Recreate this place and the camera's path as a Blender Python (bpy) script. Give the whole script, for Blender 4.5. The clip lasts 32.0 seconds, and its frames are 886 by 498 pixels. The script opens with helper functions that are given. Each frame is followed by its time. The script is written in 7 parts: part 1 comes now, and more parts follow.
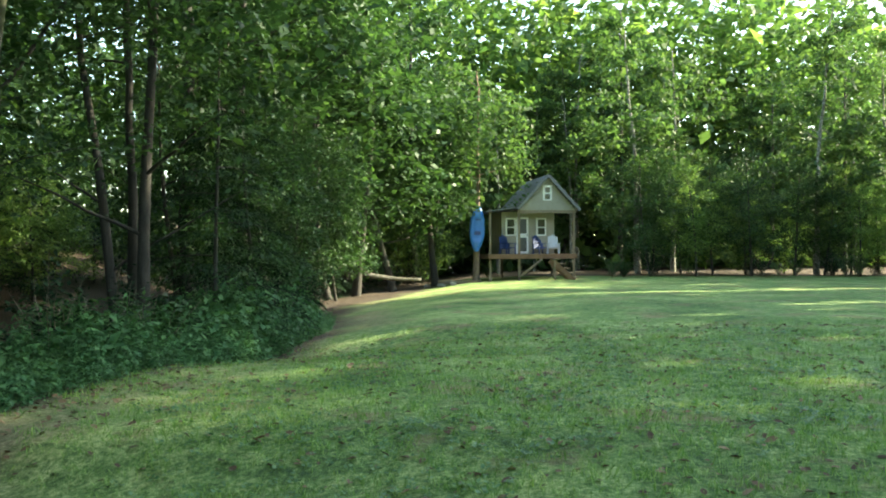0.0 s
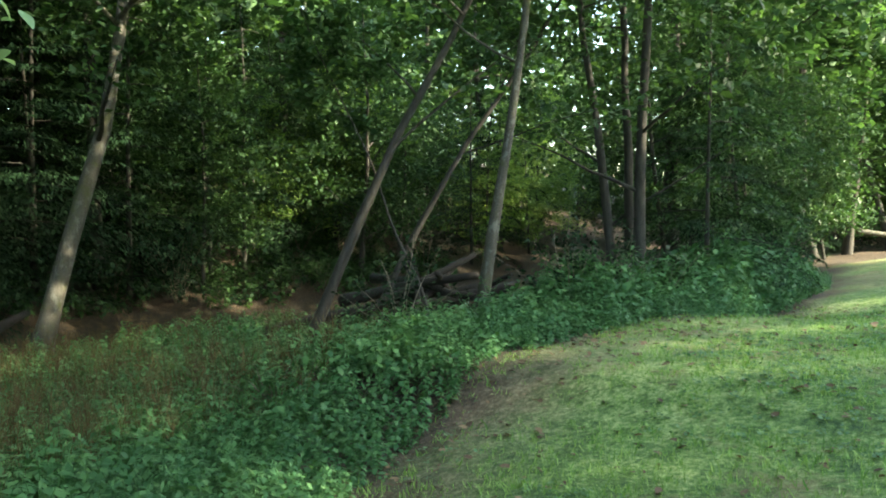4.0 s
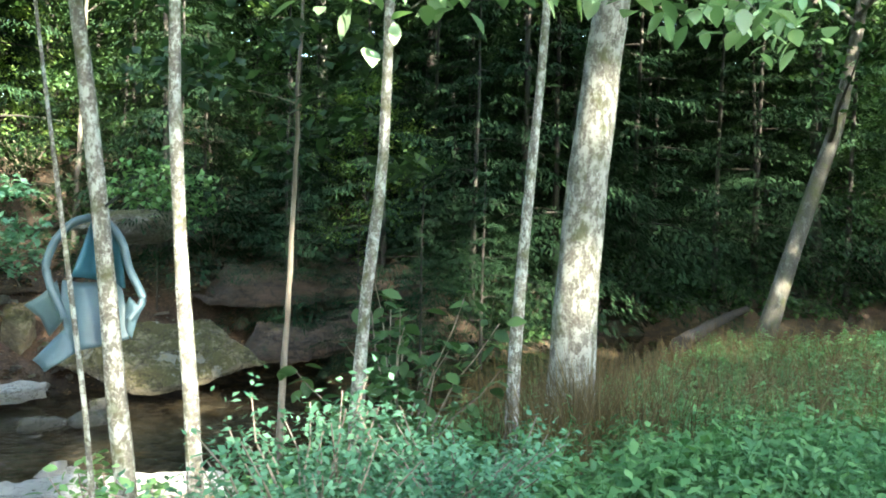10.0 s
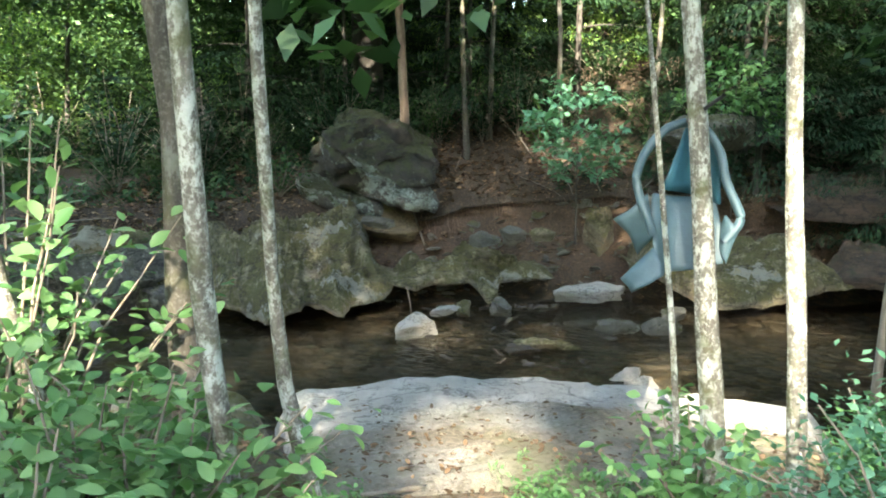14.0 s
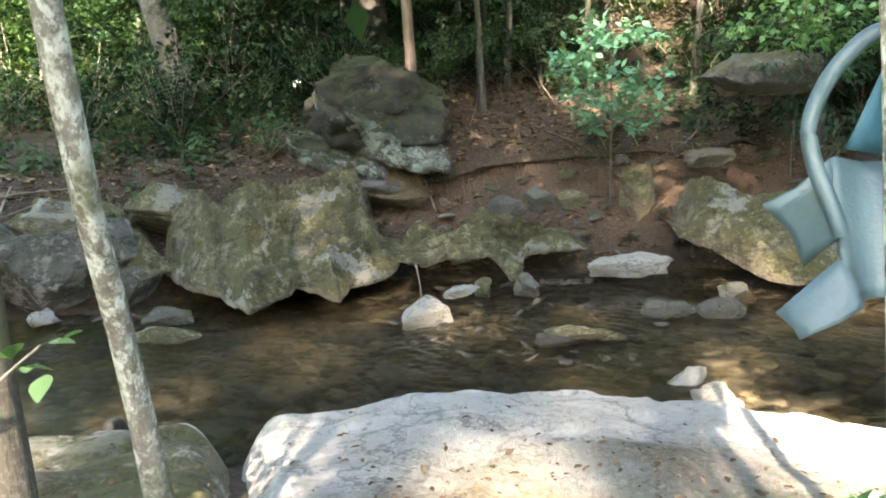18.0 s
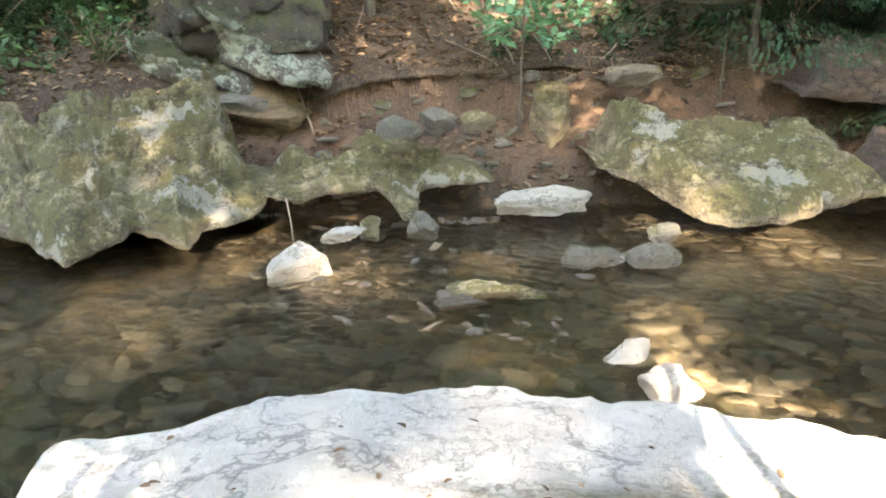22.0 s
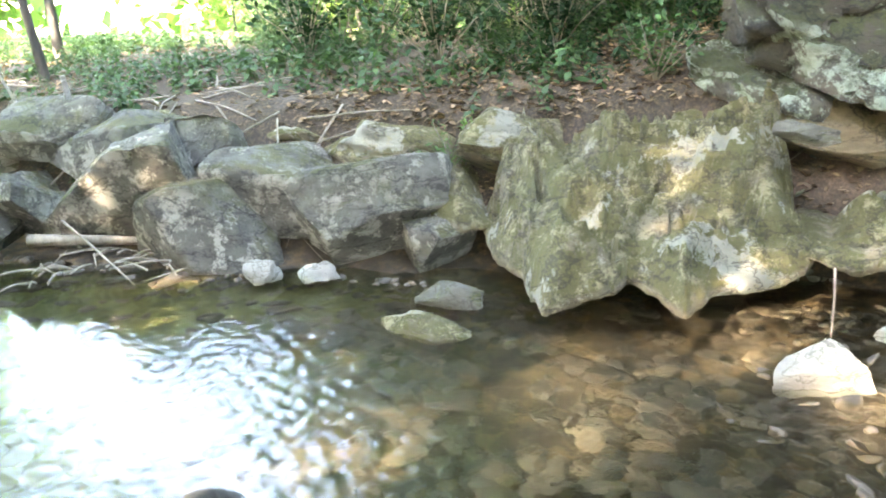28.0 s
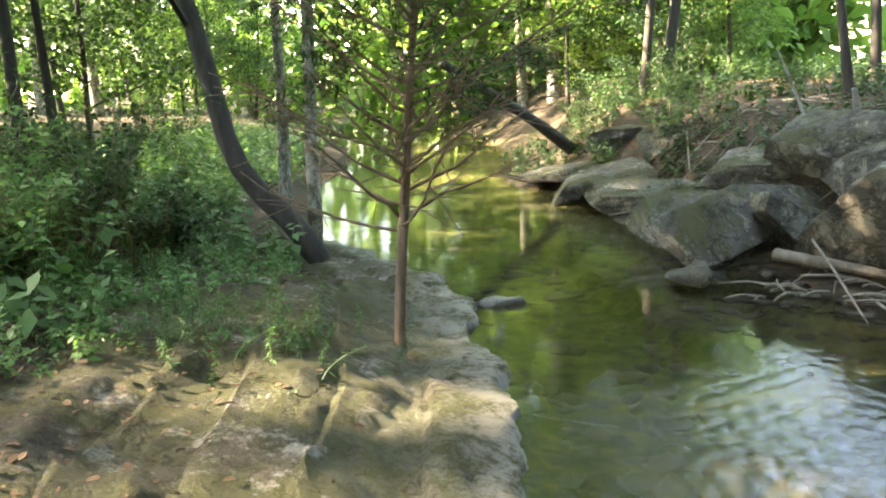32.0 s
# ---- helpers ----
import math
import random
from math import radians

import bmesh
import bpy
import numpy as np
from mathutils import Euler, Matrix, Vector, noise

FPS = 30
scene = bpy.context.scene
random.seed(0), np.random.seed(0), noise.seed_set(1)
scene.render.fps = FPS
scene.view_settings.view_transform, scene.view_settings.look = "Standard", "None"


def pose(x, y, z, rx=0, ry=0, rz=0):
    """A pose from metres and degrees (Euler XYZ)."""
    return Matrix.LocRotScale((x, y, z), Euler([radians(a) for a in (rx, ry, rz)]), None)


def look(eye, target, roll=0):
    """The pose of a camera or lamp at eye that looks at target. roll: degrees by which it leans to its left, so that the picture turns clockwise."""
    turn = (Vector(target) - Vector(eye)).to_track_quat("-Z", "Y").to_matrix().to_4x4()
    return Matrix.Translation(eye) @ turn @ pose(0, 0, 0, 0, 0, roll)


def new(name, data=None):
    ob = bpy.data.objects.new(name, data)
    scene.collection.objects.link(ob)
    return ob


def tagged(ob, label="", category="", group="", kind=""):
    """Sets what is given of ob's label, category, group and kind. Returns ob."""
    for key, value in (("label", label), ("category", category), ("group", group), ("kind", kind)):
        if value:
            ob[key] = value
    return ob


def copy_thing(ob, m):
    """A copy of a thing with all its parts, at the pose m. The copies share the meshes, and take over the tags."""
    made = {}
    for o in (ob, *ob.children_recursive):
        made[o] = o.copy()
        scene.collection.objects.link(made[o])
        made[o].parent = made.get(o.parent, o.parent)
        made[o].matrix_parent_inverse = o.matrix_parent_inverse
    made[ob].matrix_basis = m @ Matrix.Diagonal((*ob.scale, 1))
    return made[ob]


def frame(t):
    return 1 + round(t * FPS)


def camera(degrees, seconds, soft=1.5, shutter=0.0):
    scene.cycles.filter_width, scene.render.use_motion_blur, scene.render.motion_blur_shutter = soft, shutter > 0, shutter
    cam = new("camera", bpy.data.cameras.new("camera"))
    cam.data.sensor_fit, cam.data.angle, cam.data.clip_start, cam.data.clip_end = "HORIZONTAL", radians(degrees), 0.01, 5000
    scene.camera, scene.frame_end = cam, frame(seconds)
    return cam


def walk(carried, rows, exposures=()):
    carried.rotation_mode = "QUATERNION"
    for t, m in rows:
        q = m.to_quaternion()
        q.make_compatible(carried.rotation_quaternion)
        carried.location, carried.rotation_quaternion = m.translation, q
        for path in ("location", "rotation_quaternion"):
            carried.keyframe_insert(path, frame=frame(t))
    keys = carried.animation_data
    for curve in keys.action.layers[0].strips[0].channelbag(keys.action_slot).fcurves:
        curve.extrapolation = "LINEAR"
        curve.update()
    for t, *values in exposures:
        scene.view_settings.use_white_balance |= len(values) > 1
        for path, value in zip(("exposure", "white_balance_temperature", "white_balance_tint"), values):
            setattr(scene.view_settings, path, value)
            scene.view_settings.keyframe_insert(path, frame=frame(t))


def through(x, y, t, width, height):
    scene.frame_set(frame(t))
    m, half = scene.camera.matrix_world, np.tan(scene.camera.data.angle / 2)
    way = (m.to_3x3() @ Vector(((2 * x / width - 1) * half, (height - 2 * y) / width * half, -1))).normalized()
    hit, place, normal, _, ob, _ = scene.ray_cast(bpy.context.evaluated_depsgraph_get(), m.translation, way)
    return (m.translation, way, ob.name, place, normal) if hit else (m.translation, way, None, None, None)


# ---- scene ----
cam = camera(55.1, 32.0, soft=1.9)
PATH = [
    (0, (-0.484, -0.042, 1.402), (-0.584, 1.955, 1.403), -0.3),
    (0.5, (-0.496, -0.014, 1.398), (-0.626, 1.981, 1.382), -0.6),
    (1, (-0.507, -0.085, 1.392), (-0.695, 1.905, 1.37), -0.3),
    (1.5, (-0.556, -0.162, 1.391), (-0.849, 1.815, 1.357), -0.6),
    (2, (-0.604, -0.267, 1.381), (-1.022, 1.688, 1.34), -0.5),
    (2.5, (-0.709, -0.279, 1.366), (-1.258, 1.643, 1.322), -0.3),
    (3, (-0.797, -0.356, 1.356), (-1.509, 1.512, 1.302), -0.3),
    (3.5, (-0.898, -0.427, 1.356), (-1.802, 1.357, 1.298), -0.7),
    (4, (-0.921, -0.477, 1.353), (-2.023, 1.19, 1.267), -1.0),
    (4.5, (-0.877, -0.53, 1.348), (-2.116, 1.036, 1.244), 0.3),
    (6.5, (-0.657, -0.825, 1.239), (-2.189, 0.459, 1.32), -0.2),
    (7, (-0.665, -0.792, 1.228), (-2.223, 0.448, 1.418), 0.3),
    (7.5, (-0.675, -0.799, 1.221), (-2.255, 0.415, 1.401), 0.8),
    (8, (-0.671, -0.85, 1.209), (-2.337, 0.246, 1.365), 0.1),
    (8.5, (-0.656, -0.887, 1.202), (-2.413, 0.06, 1.331), -0.0),
    (9, (-0.675, -0.934, 1.188), (-2.508, -0.136, 1.25), 0.0),
    (9.5, (-0.749, -0.985, 1.149), (-2.643, -0.344, 1.153), -0.1),
    (10, (-0.821, -1.031, 1.13), (-2.779, -0.625, 1.081), 0.6),
    (10.5, (-0.86, -1.056, 1.119), (-2.854, -0.917, 1.053), 1.0),
    (11, (-0.946, -1.092, 1.122), (-2.94, -1.218, 1.05), 0.4),
    (11.5, (-1.006, -1.087, 1.126), (-2.965, -1.476, 1.012), -0.9),
    (12, (-1.086, -1.035, 1.126), (-2.979, -1.647, 0.924), 0.3),
    (12.5, (-1.129, -1.011, 1.132), (-2.967, -1.771, 0.925), 0.7),
    (13, (-1.21, -1.053, 1.129), (-3.009, -1.899, 0.907), 0.5),
    (13.5, (-1.337, -1.162, 1.131), (-3.13, -2.008, 0.873), 0.2),
    (15.5, (-1.914, -1.482, 1.106), (-3.68, -2.355, 0.759), -0.6),
    (16, (-2.123, -1.571, 1.085), (-3.838, -2.498, 0.636), -1.3),
    (16.5, (-2.335, -1.664, 1.067), (-4.024, -2.617, 0.576), 0.6),
    (17, (-2.546, -1.775, 1.053), (-4.305, -2.633, 0.641), 0.2),
    (17.5, (-2.744, -1.867, 1.049), (-4.53, -2.656, 0.616), -0.7),
    (18, (-2.949, -1.947, 1.051), (-4.712, -2.811, 0.671), -1.2),
    (18.5, (-3.153, -2.021, 1.038), (-4.893, -2.903, 0.598), -0.3),
    (19, (-3.355, -2.085, 1.018), (-5.069, -2.997, 0.539), -1.1),
    (19.5, (-3.564, -2.135, 0.993), (-5.292, -3.001, 0.479), 0.0),
    (20, (-3.762, -2.183, 0.964), (-5.539, -2.942, 0.448), 0.8),
    (20.5, (-3.939, -2.246, 0.936), (-5.745, -2.967, 0.468), 0.2),
    (21, (-4.105, -2.327, 0.905), (-5.902, -3.026, 0.376), 0.6),
    (21.5, (-4.275, -2.424, 0.878), (-6.069, -3.103, 0.309), 2.6),
    (22, (-4.439, -2.556, 0.85), (-6.259, -3.167, 0.287), 0.7),
    (22.5, (-4.588, -2.68, 0.842), (-6.362, -3.352, 0.207), -1.0),
    (23, (-4.777, -2.781, 0.83), (-6.555, -3.492, 0.252), -0.8),
    (23.5, (-4.963, -2.87, 0.833), (-6.757, -3.502, 0.211), -0.7),
    (24, (-5.151, -2.972, 0.862), (-6.953, -3.592, 0.255), -1.1),
    (24.5, (-5.3, -3.011, 0.876), (-7.065, -3.732, 0.271), -0.3),
    (26.5, (-5.93, -2.967, 0.849), (-7.571, -3.88, 0.16), -0.1),
    (27, (-5.993, -2.902, 0.857), (-7.509, -4.036, 0.213), 0.4),
    (27.5, (-6.032, -2.89, 0.877), (-7.318, -4.3, 0.279), -0.7),
    (28, (-6.066, -2.922, 0.882), (-7.027, -4.588, 0.334), -2.3),
    (28.5, (-6.16, -2.957, 0.863), (-6.709, -4.816, 0.367), -2.2),
    (29, (-6.237, -2.963, 0.852), (-6.484, -4.883, 0.352), -1.6),
    (29.5, (-6.294, -3.013, 0.827), (-6.371, -4.95, 0.331), -1.2),
    (30, (-6.348, -3.104, 0.803), (-6.148, -5.04, 0.344), 0.6),
    (30.5, (-6.425, -3.164, 0.778), (-5.976, -5.057, 0.312), -1.7),
    (31, (-6.518, -3.243, 0.764), (-5.83, -5.067, 0.32), -0.8),
    (31.5, (-6.561, -3.391, 0.715), (-5.851, -5.216, 0.311), -1.1),
    (32, (-6.6, -3.515, 0.63), (-5.86, -5.331, 0.234), -2.7),
]
walk(cam, [(t, look(eye, target, roll)) for t, eye, target, roll in PATH],
     [(0, 2.7, 7800, -3), (2, 2.75, 7800, -3), (4, 3.25, 7800, -1), (7, 4.45, 6200, -4), (9, 4.45, 6400, 1), (11, 4.25, 7300, 7), (13, 4.25, 7300, 7), (16, 4.25, 7400, 9), (18, 4.8, 7800, 15), (20, 5.15, 8000, 17), (23, 5.75, 8300, 18), (26.5, 6.25, 8000, 15), (28, 6.1, 8200, 16), (29, 5.25, 9500, 18), (30, 4.85, 9800, 17), (32, 4.5, 8900, 13)])

# ---- world, sun, exposure ----
SUN_AZ, SUN_EL = 72.0, 29.0          # degrees clockwise from +y, and above the horizon
world = bpy.data.worlds.new("sky")
scene.world = world
world.use_nodes = True
_n = world.node_tree.nodes
_sky = _n.new("ShaderNodeTexSky")
_sky.sky_type, _sky.sun_disc = "NISHITA", False
_sky.sun_elevation, _sky.sun_rotation = radians(SUN_EL), radians(SUN_AZ)
_n["Background"].inputs["Strength"].default_value = 0.15
world.node_tree.links.new(_sky.outputs[0], _n["Background"].inputs["Color"])
_sun = bpy.data.lights.new("sun", "SUN")
_sun.energy, _sun.angle, _sun.color = 4.2, radians(0.8), (1.0, 0.94, 0.83)
sun = new("sun", _sun)
_az, _el = radians(SUN_AZ), radians(SUN_EL)
sun.matrix_world = look((30 * math.sin(_az), 30 * math.cos(_az), 30), (30 * math.sin(_az) - math.sin(_az) * math.cos(_el), 30 * math.cos(_az) - math.cos(_az) * math.cos(_el), 30 - math.sin(_el)))


# ---- materials ----
def material(name):
    m = bpy.data.materials.new(name)
    m.use_nodes = True
    return m, m.node_tree.nodes, m.node_tree.links, m.node_tree.nodes["Principled BSDF"]


def noise_tex(m, scale, detail=5.0, rough=0.6, space="Object", stretch=(1, 1, 1)):
    n, l = m.node_tree.nodes, m.node_tree.links
    c, mp, t = n.new("ShaderNodeTexCoord"), n.new("ShaderNodeMapping"), n.new("ShaderNodeTexNoise")
    mp.inputs["Scale"].default_value = stretch
    t.inputs["Scale"].default_value, t.inputs["Detail"].default_value, t.inputs["Roughness"].default_value = scale, detail, rough
    l.new(c.outputs[space], mp.inputs[0])
    l.new(mp.outputs[0], t.inputs["Vector"])
    return t.outputs["Fac"]


def ramp(m, fac, stops, smooth=False):
    r = m.node_tree.nodes.new("ShaderNodeValToRGB")
    e = r.color_ramp.elements
    while len(e) < len(stops):
        e.new(0.5)
    for k, (p, c) in zip(e, stops):
        k.position, k.color = p, (*c, 1) if len(c) == 3 else c
    m.node_tree.links.new(fac, r.inputs[0])
    return r.outputs[0]


def mix(m, fac, a, b, kind="MIX"):
    x = m.node_tree.nodes.new("ShaderNodeMix")
    x.data_type, x.blend_type = "RGBA", kind
    l = m.node_tree.links
    for sock, v in ((x.inputs[0], fac), (x.inputs[6], a), (x.inputs[7], b)):
        if isinstance(v, (int, float)):
            sock.default_value = v
        elif isinstance(v, tuple):
            sock.default_value = (*v, 1)
        else:
            l.new(v, sock)
    return x.outputs[2]


def bump(m, height, strength, distance, bsdf):
    b = m.node_tree.nodes.new("ShaderNodeBump")
    b.inputs["Strength"].default_value, b.inputs["Distance"].default_value = strength, distance
    m.node_tree.links.new(height, b.inputs["Height"])
    m.node_tree.links.new(b.outputs[0], bsdf.inputs["Normal"])


def grey(v):
    return (v, v, v)


def plain(name, c, rough=0.7, metal=0.0, vary=0.25, scale=8.0):
    m, n, l, b = material(name)
    f = noise_tex(m, scale)
    lo, hi = tuple(x * (1 - vary) for x in c), tuple(min(1, x * (1 + vary)) for x in c)
    l.new(ramp(m, f, [(0.3, lo), (0.7, hi)]), b.inputs["Base Color"])
    b.inputs["Roughness"].default_value, b.inputs["Metallic"].default_value = rough, metal
    bump(m, noise_tex(m, scale * 12), 0.25, 0.01, b)
    return m


def leaf_material(name, dark, light, through=0.45, rough=0.55, gloss=0.25):
    """Leaves differ one from another and let light through."""
    m, n, l, b = material(name)
    g = n.new("ShaderNodeNewGeometry")
    o = n.new("ShaderNodeObjectInfo")
    col = ramp(m, g.outputs["Random Per Island"], [(0.0, dark), (0.75, tuple(0.5 * (a + c) for a, c in zip(dark, light))), (1.0, light)])
    hue = n.new("ShaderNodeHueSaturation")
    mr = n.new("ShaderNodeMapRange")
    mr.inputs["To Min"].default_value, mr.inputs["To Max"].default_value = 0.75, 1.25
    l.new(o.outputs["Random"], mr.inputs["Value"])
    l.new(mr.outputs[0], hue.inputs["Value"])
    l.new(col, hue.inputs["Color"])
    l.new(hue.outputs[0], b.inputs["Base Color"])
    b.inputs["Roughness"].default_value = rough
    b.inputs["Specular IOR Level"].default_value = gloss
    t = n.new("ShaderNodeBsdfTranslucent")
    warm = mix(m, 1.0, hue.outputs[0], (1.3, 1.38, 0.8), "MULTIPLY")
    l.new(warm, t.inputs["Color"])
    s = n.new("ShaderNodeMixShader")
    s.inputs[0].default_value = through
    l.new(b.outputs[0], s.inputs[1])
    l.new(t.outputs[0], s.inputs[2])
    l.new(s.outputs[0], n["Material Output"].inputs["Surface"])
    return m


def bark_material(name, dark, light, lichen=None, amount=0.5, scale=1.0):
    m, n, l, b = material(name)
    f = noise_tex(m, 14 * scale, 8, 0.7, stretch=(1, 1, 0.25))
    col = ramp(m, f, [(0.3, dark), (0.7, light)])
    h = f
    if lichen:
        p = noise_tex(m, 9 * scale, 7, 0.75, stretch=(1, 1, 0.6))
        e = 0.62 - 0.25 * amount
        col = mix(m, ramp(m, p, [(e - 0.03, grey(0)), (e + 0.03, grey(0.9))]), col, lichen)
        col = mix(m, ramp(m, noise_tex(m, 55, 4, 0.7), [(0.5, grey(0)), (0.68, grey(0.6))]), col, tuple(1.15 * x for x in lichen))
        col = mix(m, ramp(m, noise_tex(m, 24, 6, 0.75, stretch=(1, 1, 0.4)), [(0.55, grey(0)), (0.7, grey(0.75))]), col, dark)
        moss = noise_tex(m, 3.1 * scale, 4, 0.6)
        col = mix(m, ramp(m, moss, [(0.52, grey(0)), (0.66, grey(0.85))]), col, (0.07, 0.075, 0.028))
    l.new(col, b.inputs["Base Color"])
    b.inputs["Roughness"].default_value = 0.9
    bump(m, h, 0.7, 0.02, b)
    return m


def rock_material(name, base, light, moss=0.5, moss_col=(0.1, 0.1, 0.03), strata=0.4, pale=(0.45, 0.44, 0.39), pale_at=0.6, stain=None, lichen=None):
    m, n, l, b = material(name)
    f = noise_tex(m, 2.2, 9, 0.7, stretch=(1, 1, 1 + 3 * strata))
    col = ramp(m, f, [(0.3, base), (0.52, tuple(0.55 * (x + y) for x, y in zip(base, light))), (0.7, light)])
    p = noise_tex(m, 3.5, 8, 0.75)
    col = mix(m, ramp(m, p, [(pale_at, grey(0)), (pale_at + 0.05, grey(0.85))]), col, pale)
    if stain:
        col = mix(m, ramp(m, noise_tex(m, 6, 10, 0.8, stretch=(1, 0.45, 1)), [(0.56, grey(0)), (0.66, grey(0.75))]), col, stain)
    dark = noise_tex(m, 1.1, 8, 0.7)
    col = mix(m, ramp(m, dark, [(0.52, grey(0)), (0.64, grey(0.45))]), col, tuple(0.5 * x for x in base))
    if moss:
        q = noise_tex(m, 1.7, 8, 0.72)
        g = n.new("ShaderNodeNewGeometry")
        sep = n.new("ShaderNodeSeparateXYZ")
        l.new(g.outputs["Normal"], sep.inputs[0])
        up = ramp(m, sep.outputs["Z"], [(0.1 if not lichen else 0.0, grey(0.0)), (0.7 if not lichen else 0.35, grey(1.0))])
        e = 0.68 - 0.32 * moss
        k = mix(m, 1.0, ramp(m, q, [(e, grey(0)), (e + 0.08, grey(1))]), up, "MULTIPLY")
        fine = noise_tex(m, 28, 5, 0.7)
        mc = mix(m, fine, tuple(0.55 * x for x in moss_col), tuple(min(1, 1.5 * x) for x in moss_col))
        col = mix(m, k, col, mc)
        if lichen:
            patch = mix(m, 0.1, noise_tex(m, 1.7, 7, 0.62), fine)
            col = mix(m, ramp(m, patch, [(0.565, grey(0)), (0.59, grey(0.85))]), col, lichen)
            col = mix(m, ramp(m, noise_tex(m, 5.5, 8, 0.78), [(0.53, grey(0)), (0.6, grey(0.85))]), col, (0.34, 0.29, 0.16))
    for size, deep in ((1.3, 0.6), (3.1, 0.45)):
        crack = ramp(m, noise_tex(m, size, 5, 0.62, stretch=(1, 1, 1.8)), [(0.482, grey(0)), (0.497, grey(deep)), (0.503, grey(deep)), (0.518, grey(0))])
        col = mix(m, crack, col, tuple(0.22 * x for x in base))
    if stain:
        soil_n = noise_tex(m, 26, 7, 0.8)
        k = min(1.0, 5 * stain[0])
        soil = ramp(m, soil_n, [(0.32, (0.05 * k, 0.038 * k, 0.022 * k)), (0.5, (0.17 * k, 0.13 * k, 0.078 * k)), (0.66, (0.42 * k, 0.35 * k, 0.25 * k))])
        soil = mix(m, ramp(m, noise_tex(m, 2.1, 6, 0.7), [(0.48, grey(0)), (0.56, grey(0.8))]), soil, (0.14, 0.13, 0.045))
        col = mix(m, zone(m, "soil"), col, soil)
        edge = mix(m, 1.0, zone(m, "rim"), ramp(m, noise_tex(m, 4.5, 9, 0.78), [(0.43, grey(0.0)), (0.55, grey(0.85))]), "MULTIPLY")
        col = mix(m, edge, col, pale)
    l.new(col, b.inputs["Base Color"])
    b.inputs["Roughness"].default_value = 0.85
    d = mix(m, 0.45, noise_tex(m, 5, 10, 0.78, stretch=(1, 1, 2.5)), noise_tex(m, 38, 5, 0.75))
    bump(m, d, 1.0, 0.22, b)
    return m


def zone(m, name):
    a = m.node_tree.nodes.new("ShaderNodeAttribute")
    a.attribute_name = name
    return a.outputs["Fac"]


def ground_material():
    m, n, l, b = material("ground")
    g = noise_tex(m, 0.35, 6, 0.65)
    g2 = mix(m, 0.5, noise_tex(m, 5, 8, 0.8), noise_tex(m, 22, 6, 0.75))
    turf = ramp(m, mix(m, 0.72, g, g2), [(0.42, (0.03, 0.08, 0.016)), (0.5, (0.14, 0.25, 0.055)), (0.56, (0.38, 0.47, 0.17))])
    thin = noise_tex(m, 0.8, 7, 0.7)
    turf = mix(m, ramp(m, thin, [(0.52, grey(0)), (0.64, grey(0.8))]), turf, (0.27, 0.2, 0.1))
    turf = mix(m, ramp(m, noise_tex(m, 11, 7, 0.8), [(0.62, grey(0)), (0.68, grey(0.75))]), turf, (0.26, 0.22, 0.13))
    lit = noise_tex(m, 30, 6, 0.8)
    litter = ramp(m, lit, [(0.3, (0.01, 0.007, 0.004)), (0.5, (0.038, 0.025, 0.014)), (0.62, (0.12, 0.077, 0.043)), (0.74, (0.3, 0.2, 0.115))])
    earth_n = noise_tex(m, 3, 8, 0.7)
    earth = ramp(m, earth_n, [(0.3, (0.042, 0.025, 0.016)), (0.7, (0.17, 0.098, 0.055))])
    earth = mix(m, ramp(m, lit, [(0.42, grey(0)), (0.6, grey(0.8))]), mix(m, 0.55, earth, (0.02, 0.014, 0.009)), mix(m, 0.3, earth, (0.26, 0.17, 0.105)))
    bed_n = noise_tex(m, 5, 7, 0.7)
    bed = ramp(m, bed_n, [(0.3, (0.016, 0.012, 0.008)), (0.5, (0.045, 0.032, 0.018)), (0.68, (0.15, 0.098, 0.046))])
    pool = ramp(m, bed_n, [(0.3, (0.035, 0.045, 0.014)), (0.7, (0.17, 0.16, 0.05))])
    bed = mix(m, zone(m, "pool"), bed, pool)
    dirt_n = noise_tex(m, 22, 7, 0.75)
    dirt = ramp(m, dirt_n, [(0.3, (0.11, 0.08, 0.045)), (0.5, (0.24, 0.185, 0.11)), (0.66, (0.44, 0.36, 0.24))])
    col = mix(m, zone(m, "turf"), litter, turf)
    col = mix(m, mix(m, 1.0, zone(m, "dirt"), ramp(m, noise_tex(m, 5, 8, 0.8), [(0.4, grey(0.1)), (0.6, grey(1))]), "MULTIPLY"), col, dirt)
    col = mix(m, zone(m, "earth"), col, earth)
    col = mix(m, zone(m, "bed"), col, bed)
    l.new(col, b.inputs["Base Color"])
    b.inputs["Roughness"].default_value = 0.95
    bump(m, mix(m, 0.5, g2, lit), 1.0, 0.08, b)
    return m


def water_material():
    m, n, l, b = material("creek_water")
    b.inputs["Base Color"].default_value = (0.7, 0.74, 0.6, 1)
    b.inputs["Transmission Weight"].default_value = 1.0
    b.inputs["Roughness"].default_value = 0.0
    b.inputs["IOR"].default_value = 1.33
    big = noise_tex(m, 8.0, 3, 0.5, stretch=(1.5, 1, 1))
    fine = noise_tex(m, 20.0, 3, 0.5, stretch=(1, 1.4, 1))
    rip = mix(m, 0.45, big, fine)
    h = mix(m, zone(m, "riffle"), mix(m, 0.955, rip, (0.5, 0.5, 0.5)), rip)
    bump(m, h, 0.5, 0.026, b)
    return m


